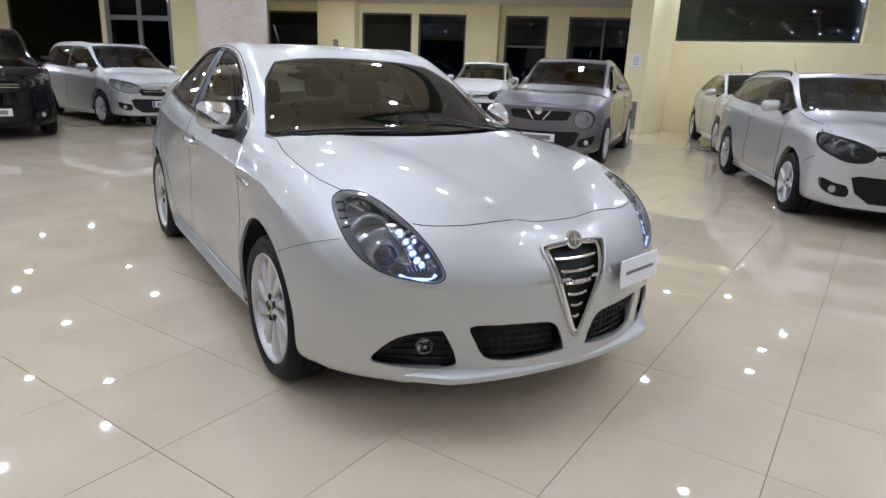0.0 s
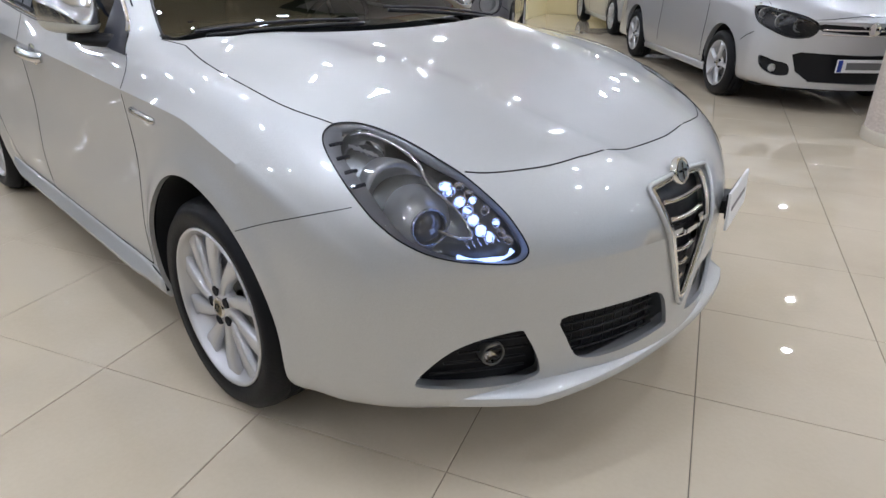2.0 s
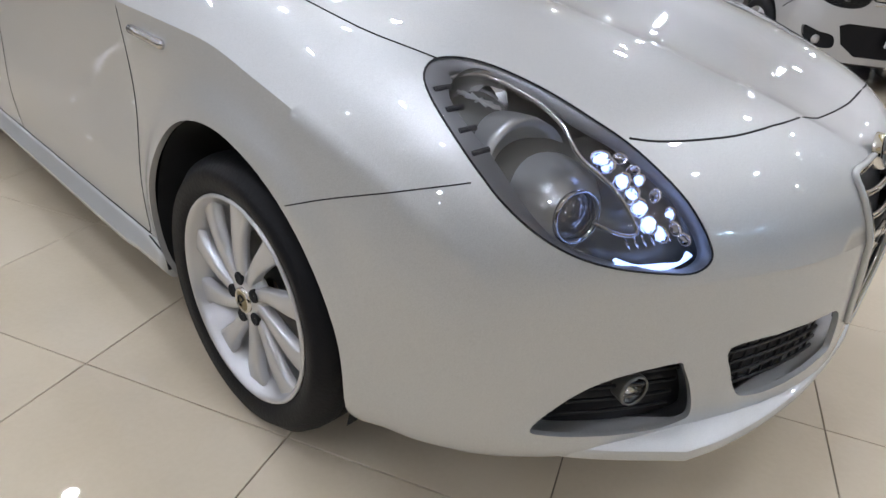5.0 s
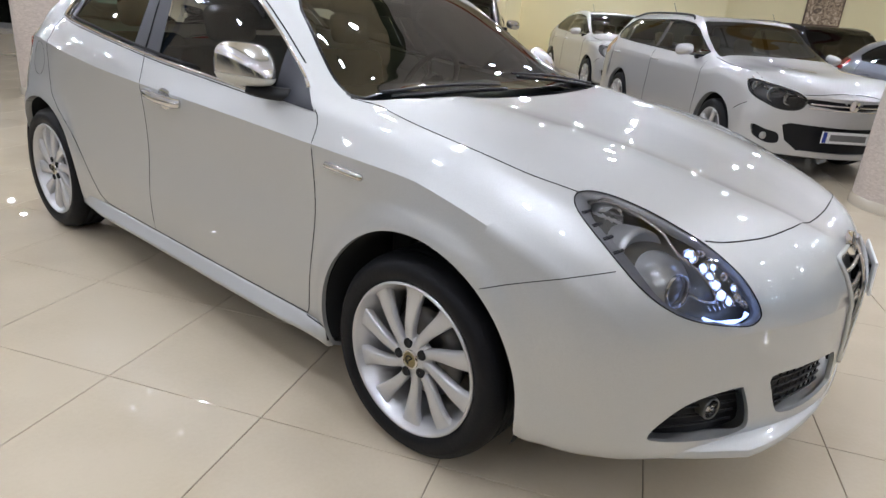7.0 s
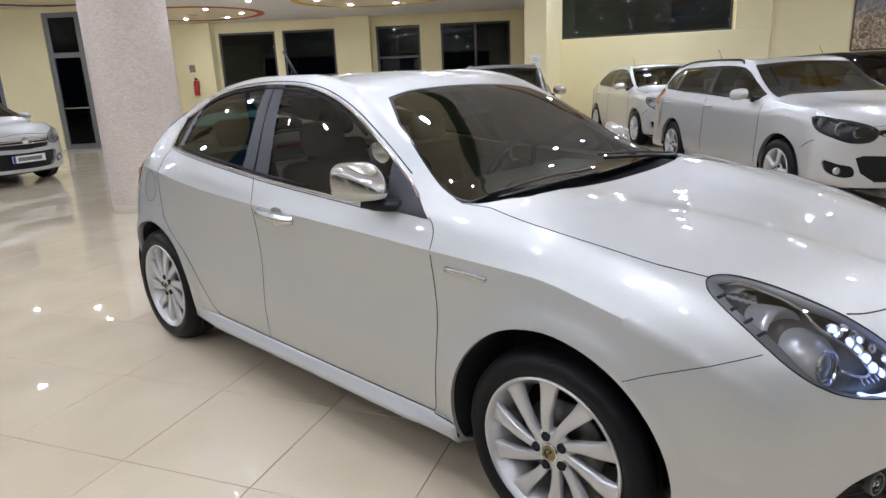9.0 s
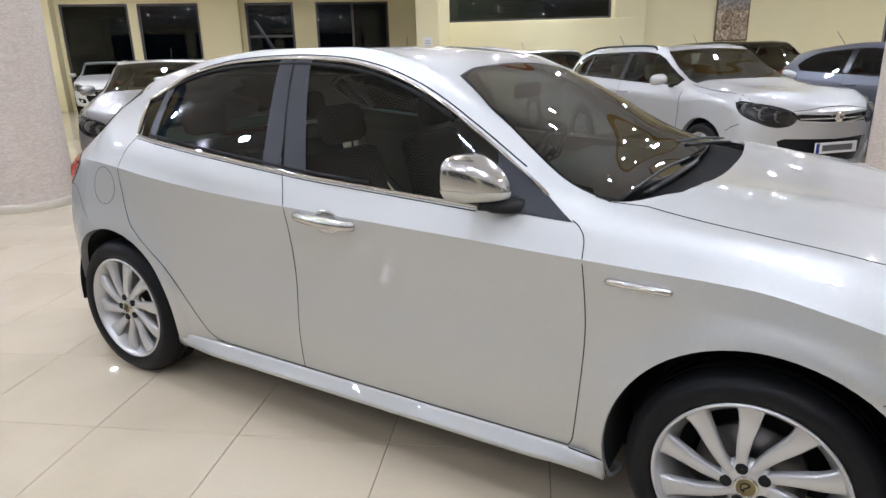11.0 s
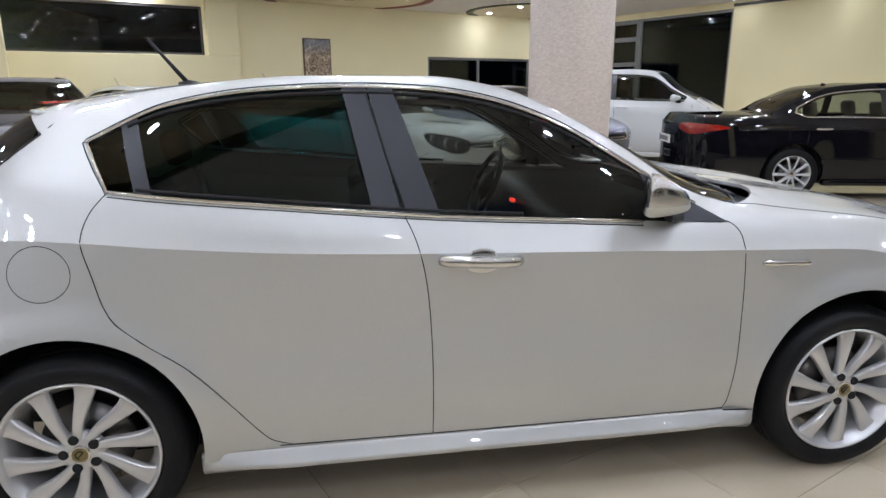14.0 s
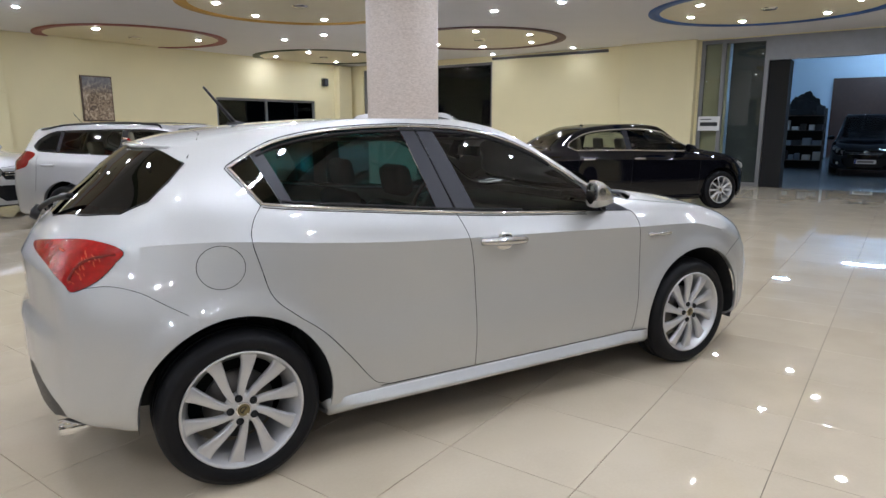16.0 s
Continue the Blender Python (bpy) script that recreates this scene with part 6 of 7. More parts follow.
for side, (housing, lens) in enumerate(((bowl, lamp), (mirrored(bowl), mirrored(lamp)))):
    sy = 1 if side == 0 else -1
    M = Matrix.Diagonal((1, sy, 1, 1))
    hd = part("headlight", lens, LENS, hero, "headlight behind a clear lens with lit running lights")
    part("housing", housing, LAMP_DARK, hd)
    c = Vector((0.575, -0.672, 0.775))

    def hp(p, depth):
        q = on_body(p, HAX) - HAX * depth
        return Vector((q.x, q.y * sy, q.z))

    def turned(prof, p, depth, ax, n=32):
        z = Vector((ax[0], ax[1] * sy, ax[2])).normalized()
        m = z.to_track_quat("Z", "Y").to_matrix().to_4x4()
        m.translation = hp(p, depth)
        return lathe(prof, n, m)

    look_out = (0.93, -0.28, 0.12)
    part("dipped_shroud", turned([(0.088, -0.20), (0.088, -0.10), (0.085, -0.06), (0.074, -0.02), (0.052, 0.006), (0.042, 0.01)], (0.662, -0.65, 0.715), 0.045, look_out), LAMP_CHROME, hd, "satin projector shroud")
    part("dipped_ring", turned([(0.038, 0.0), (0.039, 0.012), (0.043, 0.013), (0.044, 0.0)], (0.662, -0.65, 0.715), 0.040, look_out), CHROME, hd)
    part("dipped_lens", turned([(0.001, 0.013), (0.02, 0.011), (0.034, 0.004), (0.040, -0.004)], (0.662, -0.65, 0.715), 0.040, look_out), simple("lens_glass", (0.22, 0.22, 0.23), rough=0.06, metal=0.5, coat=1.0, vary=0.5, scale=60), hd)
    part("beam_barrel", turned([(0.075, -0.12), (0.078, -0.02), (0.074, 0.005), (0.06, -0.01), (0.03, -0.03), (0.001, -0.035)], (0.575, -0.665, 0.775), 0.065, look_out), LAMP_CHROME, hd, "bright reflector bowl")
    part("indicator_bowl", turned([(0.052, -0.0), (0.047, -0.012), (0.03, -0.035), (0.001, -0.045)], (0.468, -0.672, 0.852), 0.035, (0.8, -0.35, 0.45)), CHROME, hd, "bright indicator reflector")
    for k in range(6):
        a = k * math.pi / 6
        part("indicator_rib", tube([hp((0.468 + 0.04 * math.cos(a), -0.672 + 0.03 * math.sin(a), 0.852 - 0.02 * math.sin(a)), 0.03), hp((0.468 - 0.04 * math.cos(a), -0.672 - 0.03 * math.sin(a), 0.852 + 0.02 * math.sin(a)), 0.034)], 0.0022, 5), LAMP_CHROME, hd)
    sil = dense([(0.415, -0.712, 0.872), (0.44, -0.65, 0.884), (0.52, -0.615, 0.862), (0.585, -0.61, 0.835), (0.615, -0.618, 0.812), (0.64, -0.618, 0.79), (0.69, -0.60, 0.755), (0.725, -0.59, 0.715), (0.738, -0.592, 0.695), (0.72, -0.615, 0.695), (0.69, -0.645, 0.712)], n=5)
    part("silver_strip", tube([hp(p, 0.016) for p in sil], 0.0042, 8), SATIN, hd, "satin silver strip inside the lamp")
    mid = sum(hl, Vector()) / len(hl)
    band = bmesh.new()
    A, B, C = [], [], []
    for p in hl:
        wdt = 0.014 + 0.034 * max(0.0, min(1.0, (0.66 - p.x) / 0.16)) * (1.0 if p.y < -0.70 else 0.45)
        q = p + (mid - p).normalized() * wdt
        A.append(band.verts.new(hp(p, 0.004)))
        B.append(band.verts.new(hp(q, 0.012)))
        C.append(band.verts.new(hp(q, 0.030)))
    for i in range(len(hl)):
        j = (i + 1) % len(hl)
        band.faces.new((A[i], A[j], B[j], B[i]))
        band.faces.new((B[i], B[j], C[j], C[i]))
    part("silver_border", band, LAMP_BORDER, hd, "satin grey inner border of the lamp")
    for k in range(4):
        p = Vector((0.425 + 0.032 * k, -0.732 - 0.003 * k, 0.862 - 0.026 * k))
        part("border_notch", tube([hp(p, 0.008), hp(p + Vector((0.006, 0.03, 0.002)), 0.014)], 0.005, 6), INK, hd)
    inner_row = dense([(0.652, -0.592, 0.792), (0.690, -0.582, 0.764), (0.730, -0.570, 0.728), (0.762, -0.556, 0.692)], n=2)
    outer_row = dense([(0.672, -0.566, 0.790), (0.712, -0.554, 0.760), (0.755, -0.539, 0.722), (0.790, -0.524, 0.680)], n=2)
    lay = HAX.to_track_quat("Z", "Y").to_matrix().to_4x4()
    rj = random.Random(8)
    for row_, size in ((inner_row, 1.0), (outer_row, 0.72)):
        for i, p in enumerate(row_):
            m = lay.copy()
            m.translation = hp(p + Vector((rj.uniform(-0.006, 0.006), rj.uniform(-0.006, 0.006), rj.uniform(-0.006, 0.006))), 0.020 + 0.004 * (i % 2))
            cell = part("light_cell", lathe([(0.004, -0.010), (0.010, -0.004), (0.0135, 0.004), (0.0145, 0.003)], 8, m @ Matrix.Rotation(0.4 * i, 4, "Z") @ Matrix.Diagonal((1.25 * size, 0.95 * size, 1, 1))), CHROME, hd, "faceted cell round a diode")
            if row_ is inner_row or i in (2, 4):
                ledb = bmesh.new()
                bmesh.ops.create_icosphere(ledb, subdivisions=2, radius=(0.0058 + 0.0045 * rj.random()) * size, matrix=m @ Matrix.Rotation(0.5 + 0.7 * i, 4, "Z") @ Matrix.Diagonal((1.45, 0.8 + 0.15 * (i % 3), 0.55, 1)))
                part("running_light", ledb, LED, cell, "lit white running light diode")
    foot = dense([(0.800, -0.522, 0.664), (0.794, -0.534, 0.649), (0.780, -0.562, 0.645), (0.755, -0.597, 0.647), (0.73, -0.627, 0.655)], n=4)
    part("led_guide", tube([hp(p, 0.014) for p in foot], [0.003 + 0.0035 * (0.5 + 0.5 * math.cos(i * 0.75)) for i in range(len(foot))], 6), LED, hd, "lit lower edge of the running light")
    for k in range(6):
        p = Vector((0.742 + 0.008 * k, -0.598 + 0.011 * k, 0.672 + 0.003 * k))
        part("reflector_rib", tube([hp(p, 0.030), hp(p + Vector((-0.012, -0.004, 0.016)), 0.030)], 0.0028, 5), CHROME, hd)

# bonnet
HOOD_SIDE = [(-0.326, -0.700), (-0.116, -0.737), (0.083, -0.748), (0.245, -0.735), (0.381, -0.685)]
HOOD_FRONT = [(0.402, -0.647), (0.498, -0.597), (0.612, -0.567), (0.665, -0.543), (0.694, -0.505), (0.728, -0.445), (0.763, -0.370), (0.788, -0.285), (0.800, -0.208), (0.806, -0.10), (0.808, 0.05)]
hs = [(p.x, p.y) for p in dense([(x, y, 0) for x, y in HOOD_SIDE], n=4)]
hf = [(p.x, p.y) for p in dense([(x, y, 0) for x, y in HOOD_FRONT[3:]], n=3)]
hood = [(x, y) for x, y in HOOD_REAR[::1]] + hs[1:] + HOOD_FRONT[:3] + hf
bonnet = take(shell, cut(shell, [(x, y, 1) for x, y in hood], TOP, (-0.5, 0.9)))
for v in bonnet.verts:
    if v.co.x < 0.05:
        q = min(1.0, (0.05 - v.co.x) / 0.25)
        v.co.z += 0.017 * q * q * max(0.0, 1 - (abs(v.co.y) / 0.70) ** 4)
thicken(bonnet, 0.012)
part("bonnet", mirror_join(bonnet), SILVER, hero, "smooth silver bonnet with two raised creases")
seam([(x, y, 0.9) for x, y in [(-0.43, -0.724)] + hs], TOP, 0.0021, "bonnet_gap")
seam([(x, y, 0.8) for x, y in hf[:-1]] + [(0.808, 0.0, 0.8)], TOP, 0.0022, "bonnet_gap")

# grille
gr = [(0, 0.02, 0.752), (0, -0.06, 0.753), (0, -0.135, 0.748), (0, -0.150, 0.735), (0, -0.142, 0.70), (0, -0.118, 0.63), (0, -0.085, 0.55), (0, -0.045, 0.46), (0, -0.018, 0.405), (0, 0.02, 0.395)]
g = take(shell, cut(shell, gr, FRONT, (0.7, 1.1)))
part("grille_back", mirror_join(push(g, -0.035)), BLACK_PLASTIC, hero)
vline = [on_body((1, y, z), FRONT, 0.004) for _, y, z in dense(gr[1:-1], n=4)]
vline = [Vector((vline[0].x, 0.0, vline[0].z))] + vline + [Vector((vline[-1].x, 0.0, 0.392))]
part("grille_edge", mirror_join(tube(vline, 0.0065, 8)), SILVER, hero, "silver bead round the grille opening")
vin = [Vector((p.x - 0.004, p.y * 0.82, 0.590 + (p.z - 0.590) * 0.91)) for p in vline]
part("grille_frame", mirror_join(tube(vin, 0.0085, 10)), CHROME, hero, "bright V-shaped grille surround")
for k in range(6):
    z = 0.700 - 0.045 * k
    half = max(0.014, 0.098 - 0.0175 * k)
    pts = []
    for y in np.linspace(-half, half, 13):
        q = on_body((1, -abs(y), z), FRONT)
        pts.append((q.x - 0.012, y, z - 0.008 + 0.006 * (y / half) ** 2))
    part("grille_bar", tube(pts, 0.0065, 8, flat=0.75), CHROME, hero, "chrome grille bar")
bp = on_body((1, -0.001, 0.752), FRONT)
bmat = Matrix.Translation((bp.x + 0.002, 0, 0.756)) @ Matrix.Rotation(radians(72), 4, "Y")
bd = part("badge", lathe([(0.001, 0.008), (0.027, 0.008), (0.029, 0.012), (0.035, 0.010), (0.037, -0.004)], 32, bmat), CHROME, hero, "round chrome badge")
part("badge_disc", lathe([(0.001, 0.0095), (0.0265, 0.0095)], 24, bmat), simple("badge_enamel", (0.25, 0.27, 0.26), rough=0.3, metal=0.6, vary=0.5, scale=60), bd)
part("badge_bar", box((-0.022, -0.0035, 0.0096), (0.022, 0.0035, 0.012), 0.0, bmat), SATIN, bd, smooth=False)
part("badge_bar", box((-0.0035, -0.022, 0.0097), (0.0035, 0.022, 0.0118), 0.0, bmat), SATIN, bd, smooth=False)

# lower intakes and fog lamps
li = [(0, -0.414, 0.469), (0, -0.327, 0.475), (0, -0.163, 0.472), (0, -0.113, 0.462), (0, -0.082, 0.43), (0, -0.055, 0.36), (0, -0.075, 0.342), (0, -0.237, 0.330), (0, -0.336, 0.338), (0, -0.372, 0.362), (0, -0.398, 0.415)]
lo = dense(li, True, 3)
lw = take(shell, cut(shell, lo, FRONT, (0.6, 1.1)))
both("lower_intake", push(lw, -0.055), BLACK_PLASTIC, label="black mesh lower air intake")
for k in range(5):
    z = 0.352 + 0.026 * k
    y0, y1 = -0.365 - 0.008 * k, -0.085 - 0.005 * k
    both("intake_bar", tube([on_body((1, y, z), FRONT, -0.03) for y in np.linspace(y0, y1, 9)], 0.004, 5), BLACK_PLASTIC)
for k in range(9):
    y = -0.11 - 0.032 * k
    both("intake_bar", tube([on_body((1, y, z), FRONT, -0.032) for z in np.linspace(0.345, 0.46, 5)], 0.003, 5), BLACK_PLASTIC)
fo = [(0.689, -0.712, 0.333), (0.704, -0.689, 0.372), (0.740, -0.640, 0.420), (0.779, -0.583, 0.444), (0.824, -0.509, 0.456), (0.832, -0.493, 0.442), (0.847, -0.468, 0.385), (0.853, -0.455, 0.335), (0.846, -0.468, 0.317), (0.815, -0.525, 0.306), (0.755, -0.615, 0.308), (0.705, -0.688, 0.319)]
FAX = Vector((0.8, -0.6, 0.1)).normalized()
fl = dense(fo, True, 3)
fw = take(shell, cut(shell, fl, FAX, (0.5, 1.0)))
for v in fw.verts:
    v.co -= FAX * 0.045
both("fog_recess", fw, BLACK_PLASTIC, label="black fog lamp recess")
for k in range(4):
    z = 0.335 + 0.027 * k
    a, b = Vector((0.70 + 0.02 * k, -0.69 + 0.03 * k, z)), Vector((0.84, -0.47, z))
    both("recess_rib", tube([on_body(a.lerp(b, t), FAX, -0.034) for t in np.linspace(0.05, 0.97, 8)], 0.004, 5), BLACK_PLASTIC)
for sy in (1, -1):
    c = on_body((0.797, -0.554, 0.384), FAX, -0.022)
    m = Vector((0.95, -0.3 * sy, 0.05)).to_track_quat("Z", "Y").to_matrix().to_4x4()
    m.translation = (c.x, c.y * sy, c.z)
    fg = part("fog_lamp", lathe([(0.029, -0.03), (0.031, -0.004), (0.029, 0.003), (0.026, 0.0)], 28, m), LAMP_DARK, hero, "small round fog lamp")
    part("fog_lens", lathe([(0.001, 0.004), (0.016, 0.003), (0.026, -0.002)], 24, m), LENS, fg)
    part("fog_reflector", lathe([(0.001, -0.025), (0.016, -0.018), (0.026, -0.003)], 24, m), CHROME, fg)

# tail: lamps, rear window, spoiler
TLP = [(-3.273, -0.295, 0.966), (-3.196, -0.487, 0.995), (-3.106, -0.624, 1.007), (-3.038, -0.708, 0.997), (-2.991, -0.747, 0.970), (-3.018, -0.748, 0.935), (-3.068, -0.745, 0.884), (-3.124, -0.732, 0.851), (-3.169, -0.707, 0.837), (-3.191, -0.682, 0.870), (-3.231, -0.567, 0.915), (-3.268, -0.392, 0.942)]
TAX = Vector((-0.6, -0.78, 0.15)).normalized()
tl = take(shell, cut(shell, dense(TLP, True, 3), TAX, (-3.6, -2.8)))
for side, bmx in enumerate((tl, mirrored(tl))):
    t = part("tail_light", push(bmx, 0.003), RED_LENS, hero, "red tail light cluster")
    sy = 1 if side == 0 else -1
    rg_ = random.Random(11)
    for k in range(26):
        f, g_ = 0.1 + 0.8 * rg_.random(), rg_.random()
        p = Vector((-3.035, -0.742, 0.975)).lerp(Vector((-3.15, -0.715, 0.865)), f) + Vector((-0.09, 0.16, 0.045)) * (0.06 + 0.40 * g_) * (1 - 0.6 * f) - Vector((0, 0, 0.022))
        q, q2 = on_body(p, TAX, 0.0035), on_body(p + Vector((-0.004, 0.004, 0.008 + 0.008 * rg_.random())), TAX, 0.0035)
        part("lens_facet", tube([(q.x, q.y * sy, q.z), (q2.x, q2.y * sy, q2.z)], 0.0017, 5), PINK_LENS, t)
    band = [on_body(Vector((-3.00, -0.748, 0.962)).lerp(Vector((-3.165, -0.69, 0.862)), u_) + Vector((0.0, 0.05, 0.02)) * math.sin(3.1 * u_), TAX, 0.0032) for u_ in np.linspace(0.06, 0.94, 9)]
    part("dark_band", tube([(q.x, q.y * sy, q.z) for q in band], 0.010, 6, flat=0.25), DARK_RED, t)
    q0, q1 = on_body((-3.16, -0.60, 0.965), TAX, 0.003), on_body((-3.18, -0.56, 0.968), TAX, 0.003)
    part("clear_strip", tube([(q0.x, q0.y * sy, q0.z), (q1.x, q1.y * sy, q1.z)], 0.012, 8, flat=0.3), PINK_LENS, t)
seam(dense(TLP, True, 3), TAX, 0.003, "tail_light_gap", None, 0.0, True)
RG = [(-2.87, 0.05, 1.345), (-2.862, -0.137, 1.342), (-2.822, -0.375, 1.330), (-2.731, -0.553, 1.270), (-2.803, -0.617, 1.205), (-2.885, -0.645, 1.136), (-2.980, -0.617, 1.092), (-3.10, -0.46, 1.074), (-3.201, -0.21, 1.053), (-3.21, 0.05, 1.05)]
rgf = cut(shell, RG, (-0.55, -0.25, 0.8), (-3.4, -2.6), 0.0)
rgl = take(shell, rgf)
part("rear_window", mirror_join(rgl), TINTED, hero, "dark wrap-round rear window")
seam(RG[1:-1], (-0.55, -0.25, 0.8), 0.004, "rear_window_gap", BLACK_PLASTIC, 0.001)
sp = bmesh.new()
prof_y = np.linspace(0, 0.44, 15)
rows = []
for y in prof_y:
    k = y / 0.50
    x1 = -2.900 + 0.165 * k ** 3
    x0 = x1 + 0.05
    z0 = on_body((x0, -y - 0.001, 1.4), TOP).z
    z1 = on_body((x1 + 0.02, -y - 0.001, 1.4), TOP).z + 0.008
    rows.append([(x0, z0 - 0.003), (x0 - 0.02, z0 + (z1 - z0) * 0.4 + 0.002), (x1 + 0.01, z1 + 0.002), (x1, z1 - 0.003), (x1 + 0.012, z1 - 0.014), (x1 + 0.03, z1 - 0.02), (x0, z0 - 0.02)])
grid = [[sp.verts.new((x, -y, z)) for x, z in r] for y, r in zip(prof_y, rows)]
for a, b in zip(grid, grid[1:]):
    for k in range(6):
        sp.faces.new((a[k], a[k + 1], b[k + 1], b[k]))
sp.faces.new(grid[-1])
bmesh.ops.recalc_face_normals(sp, faces=sp.faces[:])
spo = part("roof_spoiler", mirror_join(sp), SILVER, hero, "silver spoiler over the rear window")
part("brake_light", box((-2.892, -0.14, 1.358), (-2.88, 0.14, 1.366), 0.002), RED_LENS, spo)
wb_ = part("rear_wiper", tube(spline([(-3.262, -0.02, 1.06), (-3.20, -0.16, 1.115), (-3.13, -0.33, 1.145)], 6), 0.012, 8), BLACK_PLASTIC, hero, "black rear wiper")
part("rear_wiper_foot", lathe([(0.035, -0.01), (0.033, 0.02), (0.001, 0.028)], 20, Matrix.Translation((-3.262, -0.02, 1.05)) @ Matrix.Rotation(radians(-60), 4, "Y")), BLACK_PLASTIC, wb_)

seam([(-2.615, 0.0, 1.4), (-2.615, -0.15, 1.4), (-2.625, -0.32, 1.4), (-2.655, -0.43, 1.4), (-2.715, -0.53, 1.3)], TOP, 0.0022, "tailgate_gap")

# doors
SILL = [(-2.03, 0.288), (-1.53, 0.284), (-1.0, 0.282), (-0.471, 0.284)]
FD_FRONT = [(-0.471, 0.288), (-0.458, 0.327), (-0.442, 0.495), (-0.437, 0.688), (-0.453, 0.878), (-0.459, 0.926), (-0.478, 0.953), (-0.502, 0.968)]
B_SEAM = [(-1.611, 1.033), (-1.571, 0.935), (-1.542, 0.790), (-1.529, 0.579), (-1.529, 0.285)]
RD_REAR = [(-2.487, 1.113), (-2.530, 1.057), (-2.550, 0.985), (-2.527, 0.885), (-2.488, 0.760), (-2.400, 0.675), (-2.285, 0.583), (-2.180, 0.465), (-2.095, 0.358), (-2.050, 0.312), (-1.99, 0.290)]
ff, bs, rr = dense(xz(FD_FRONT)), dense(xz(B_SEAM)), dense(xz(RD_REAR))
belt_f = xz([(-0.805, 0.972), (-1.339, 1.002), (-1.60, 1.024)])
belt_r = xz([(-1.62, 1.026), (-1.95, 1.057), (-2.303, 1.090), (-2.475, 1.111)])
fd = take(shell, cut(shell, ff + belt_f + bs + xz([(-1.0, 0.282)]), SIDE, (-1.8, -0.3)))
both("front_door", fd, SILVER)
rd = take(shell, cut(shell, bs[::-1] + belt_r + rr + xz([(-1.75, 0.285)]), SIDE, (-2.7, -1.4)))
both("rear_door", rd, SILVER)
seam(ff, SIDE, 0.0019, "door_gap")
seam(bs, SIDE, 0.0019, "door_gap")
seam(rr, SIDE, 0.0019, "door_gap")
seam(xz(SILL), SIDE, 0.0022, "door_gap")
fc = [(-2.672 + 0.088 * math.cos(a), -1, 0.893 + 0.081 * math.sin(a)) for a in np.linspace(0, 2 * math.pi, 48, endpoint=False)]
flap = take(shell, cut(shell, fc, SIDE, (-2.8, -2.4)))
part("fuel_flap", flap, SILVER, hero, "round fuel filler flap")
bmf = tube([on_body(p, SIDE, -0.0008) for p in fc], 0.0016, 6, True)
part("fuel_flap_gap", bmf, DARK_GAP, hero)

# bumpers
FB = [(0.262, 0.649), (0.354, 0.688), (0.442, 0.721), (0.500, 0.741), (0.55, 0.757)]
fbs = dense(xz(FB))
seam(fbs, SIDE, 0.0014, "bumper_gap")
fb = take(shell, cut(shell, fbs + xz([(0.62, 0.80), (0.70, 0.85), (1.3, 0.95), (1.3, 0.0), (0.15, 0.0)]), SIDE, (0.18, 1.2), -2))
thicken(fb, 0.012)
part("front_bumper", mirror_join(fb), SILVER, hero, "silver front bumper")
RB = [(-2.803, 0.732), (-2.883, 0.781), (-2.955, 0.825), (-3.05, 0.852), (-3.16, 0.845)]
rbs = dense(xz(RB))
seam(rbs, SIDE, 0.0014, "bumper_gap")
rb = take(shell, cut(shell, rbs + xz([(-3.6, 0.78), (-3.6, 0.0), (-2.60, 0.0), (-2.70, 0.69)]), SIDE, (-3.6, -2.62), -2))
val = take(rb, cut(rb, [(-4, 0.05, 0.50), (-4, -0.40, 0.495), (-4, -0.50, 0.45), (-4, -0.60, 0.38), (-4, -0.70, 0.29), (-4, -0.78, 0.20), (-4, 0.05, 0.18)], REAR, (-3.6, -2.9), 0.0))
part("rear_valance", mirror_join(push(val, -0.01)), BLACK_PLASTIC, hero, "black plastic rear valance")
thicken(rb, 0.03)
part("rear_bumper", mirror_join(rb), SILVER, hero, "silver rear bumper")
for sy in (-1, 1):
    part("exhaust_pipe", lathe([(0.03, 0.0), (0.034, 0.0), (0.034, 0.14), (0.03, 0.14)], 24, Matrix.Translation((-3.12, 0.55 * sy, 0.265)) @ Matrix.Rotation(radians(-90), 4, "Y"), True), CHROME, hero)

# front lip: a shelf that juts out to a corner under each fog lamp, then runs back to the wheel
lip = bmesh.new()
plan_mid = spline([(0, 0.968, 0), (0.15, 0.962, 0), (0.30, 0.941, 0), (0.42, 0.912, 0), (0.500, 0.881, 0)], 5)
plan_out = spline([(0.500, 0.881, 0), (0.60, 0.774, 0), (0.68, 0.671, 0), (0.75, 0.562, 0), (0.80, 0.478, 0)], 5)
lip_line = plan_mid + plan_out[1:]
rl = []
for i, q in enumerate(lip_line):
    a, b = lip_line[max(0, i - 1)], lip_line[min(len(lip_line) - 1, i + 1)]
    d = (b - a).normalized()
    out = Vector((-d.y, d.x))
    if out.y < 0:
        out = -out
    if i == 0:
        out = Vector((0, 1))
    fade = min(1.0, max(0.0, (0.80 - q.x) / 0.18))
    z0 = float(np.interp(q.x, (0, 0.40, 0.505, 0.72, 0.845), (0.276, 0.274, 0.272, 0.250, 0.238)))
    row = []
    for off, dz in ((-0.065, 0.036), (-0.03, 0.031), (-0.005, 0.024), (0.003, 0.018), (0.006, 0.008), (0.003, -0.004), (-0.006, -0.010), (-0.06, -0.018), (-0.26, -0.035)):
        dd = off if off < 0 else off * fade
        row.append(lip.verts.new((q.y + out.y * dd, -max(0.0, q.x + out.x * dd), z0 + dz * (fade if dz > 0 else 1.0))))
    rl.append(row)
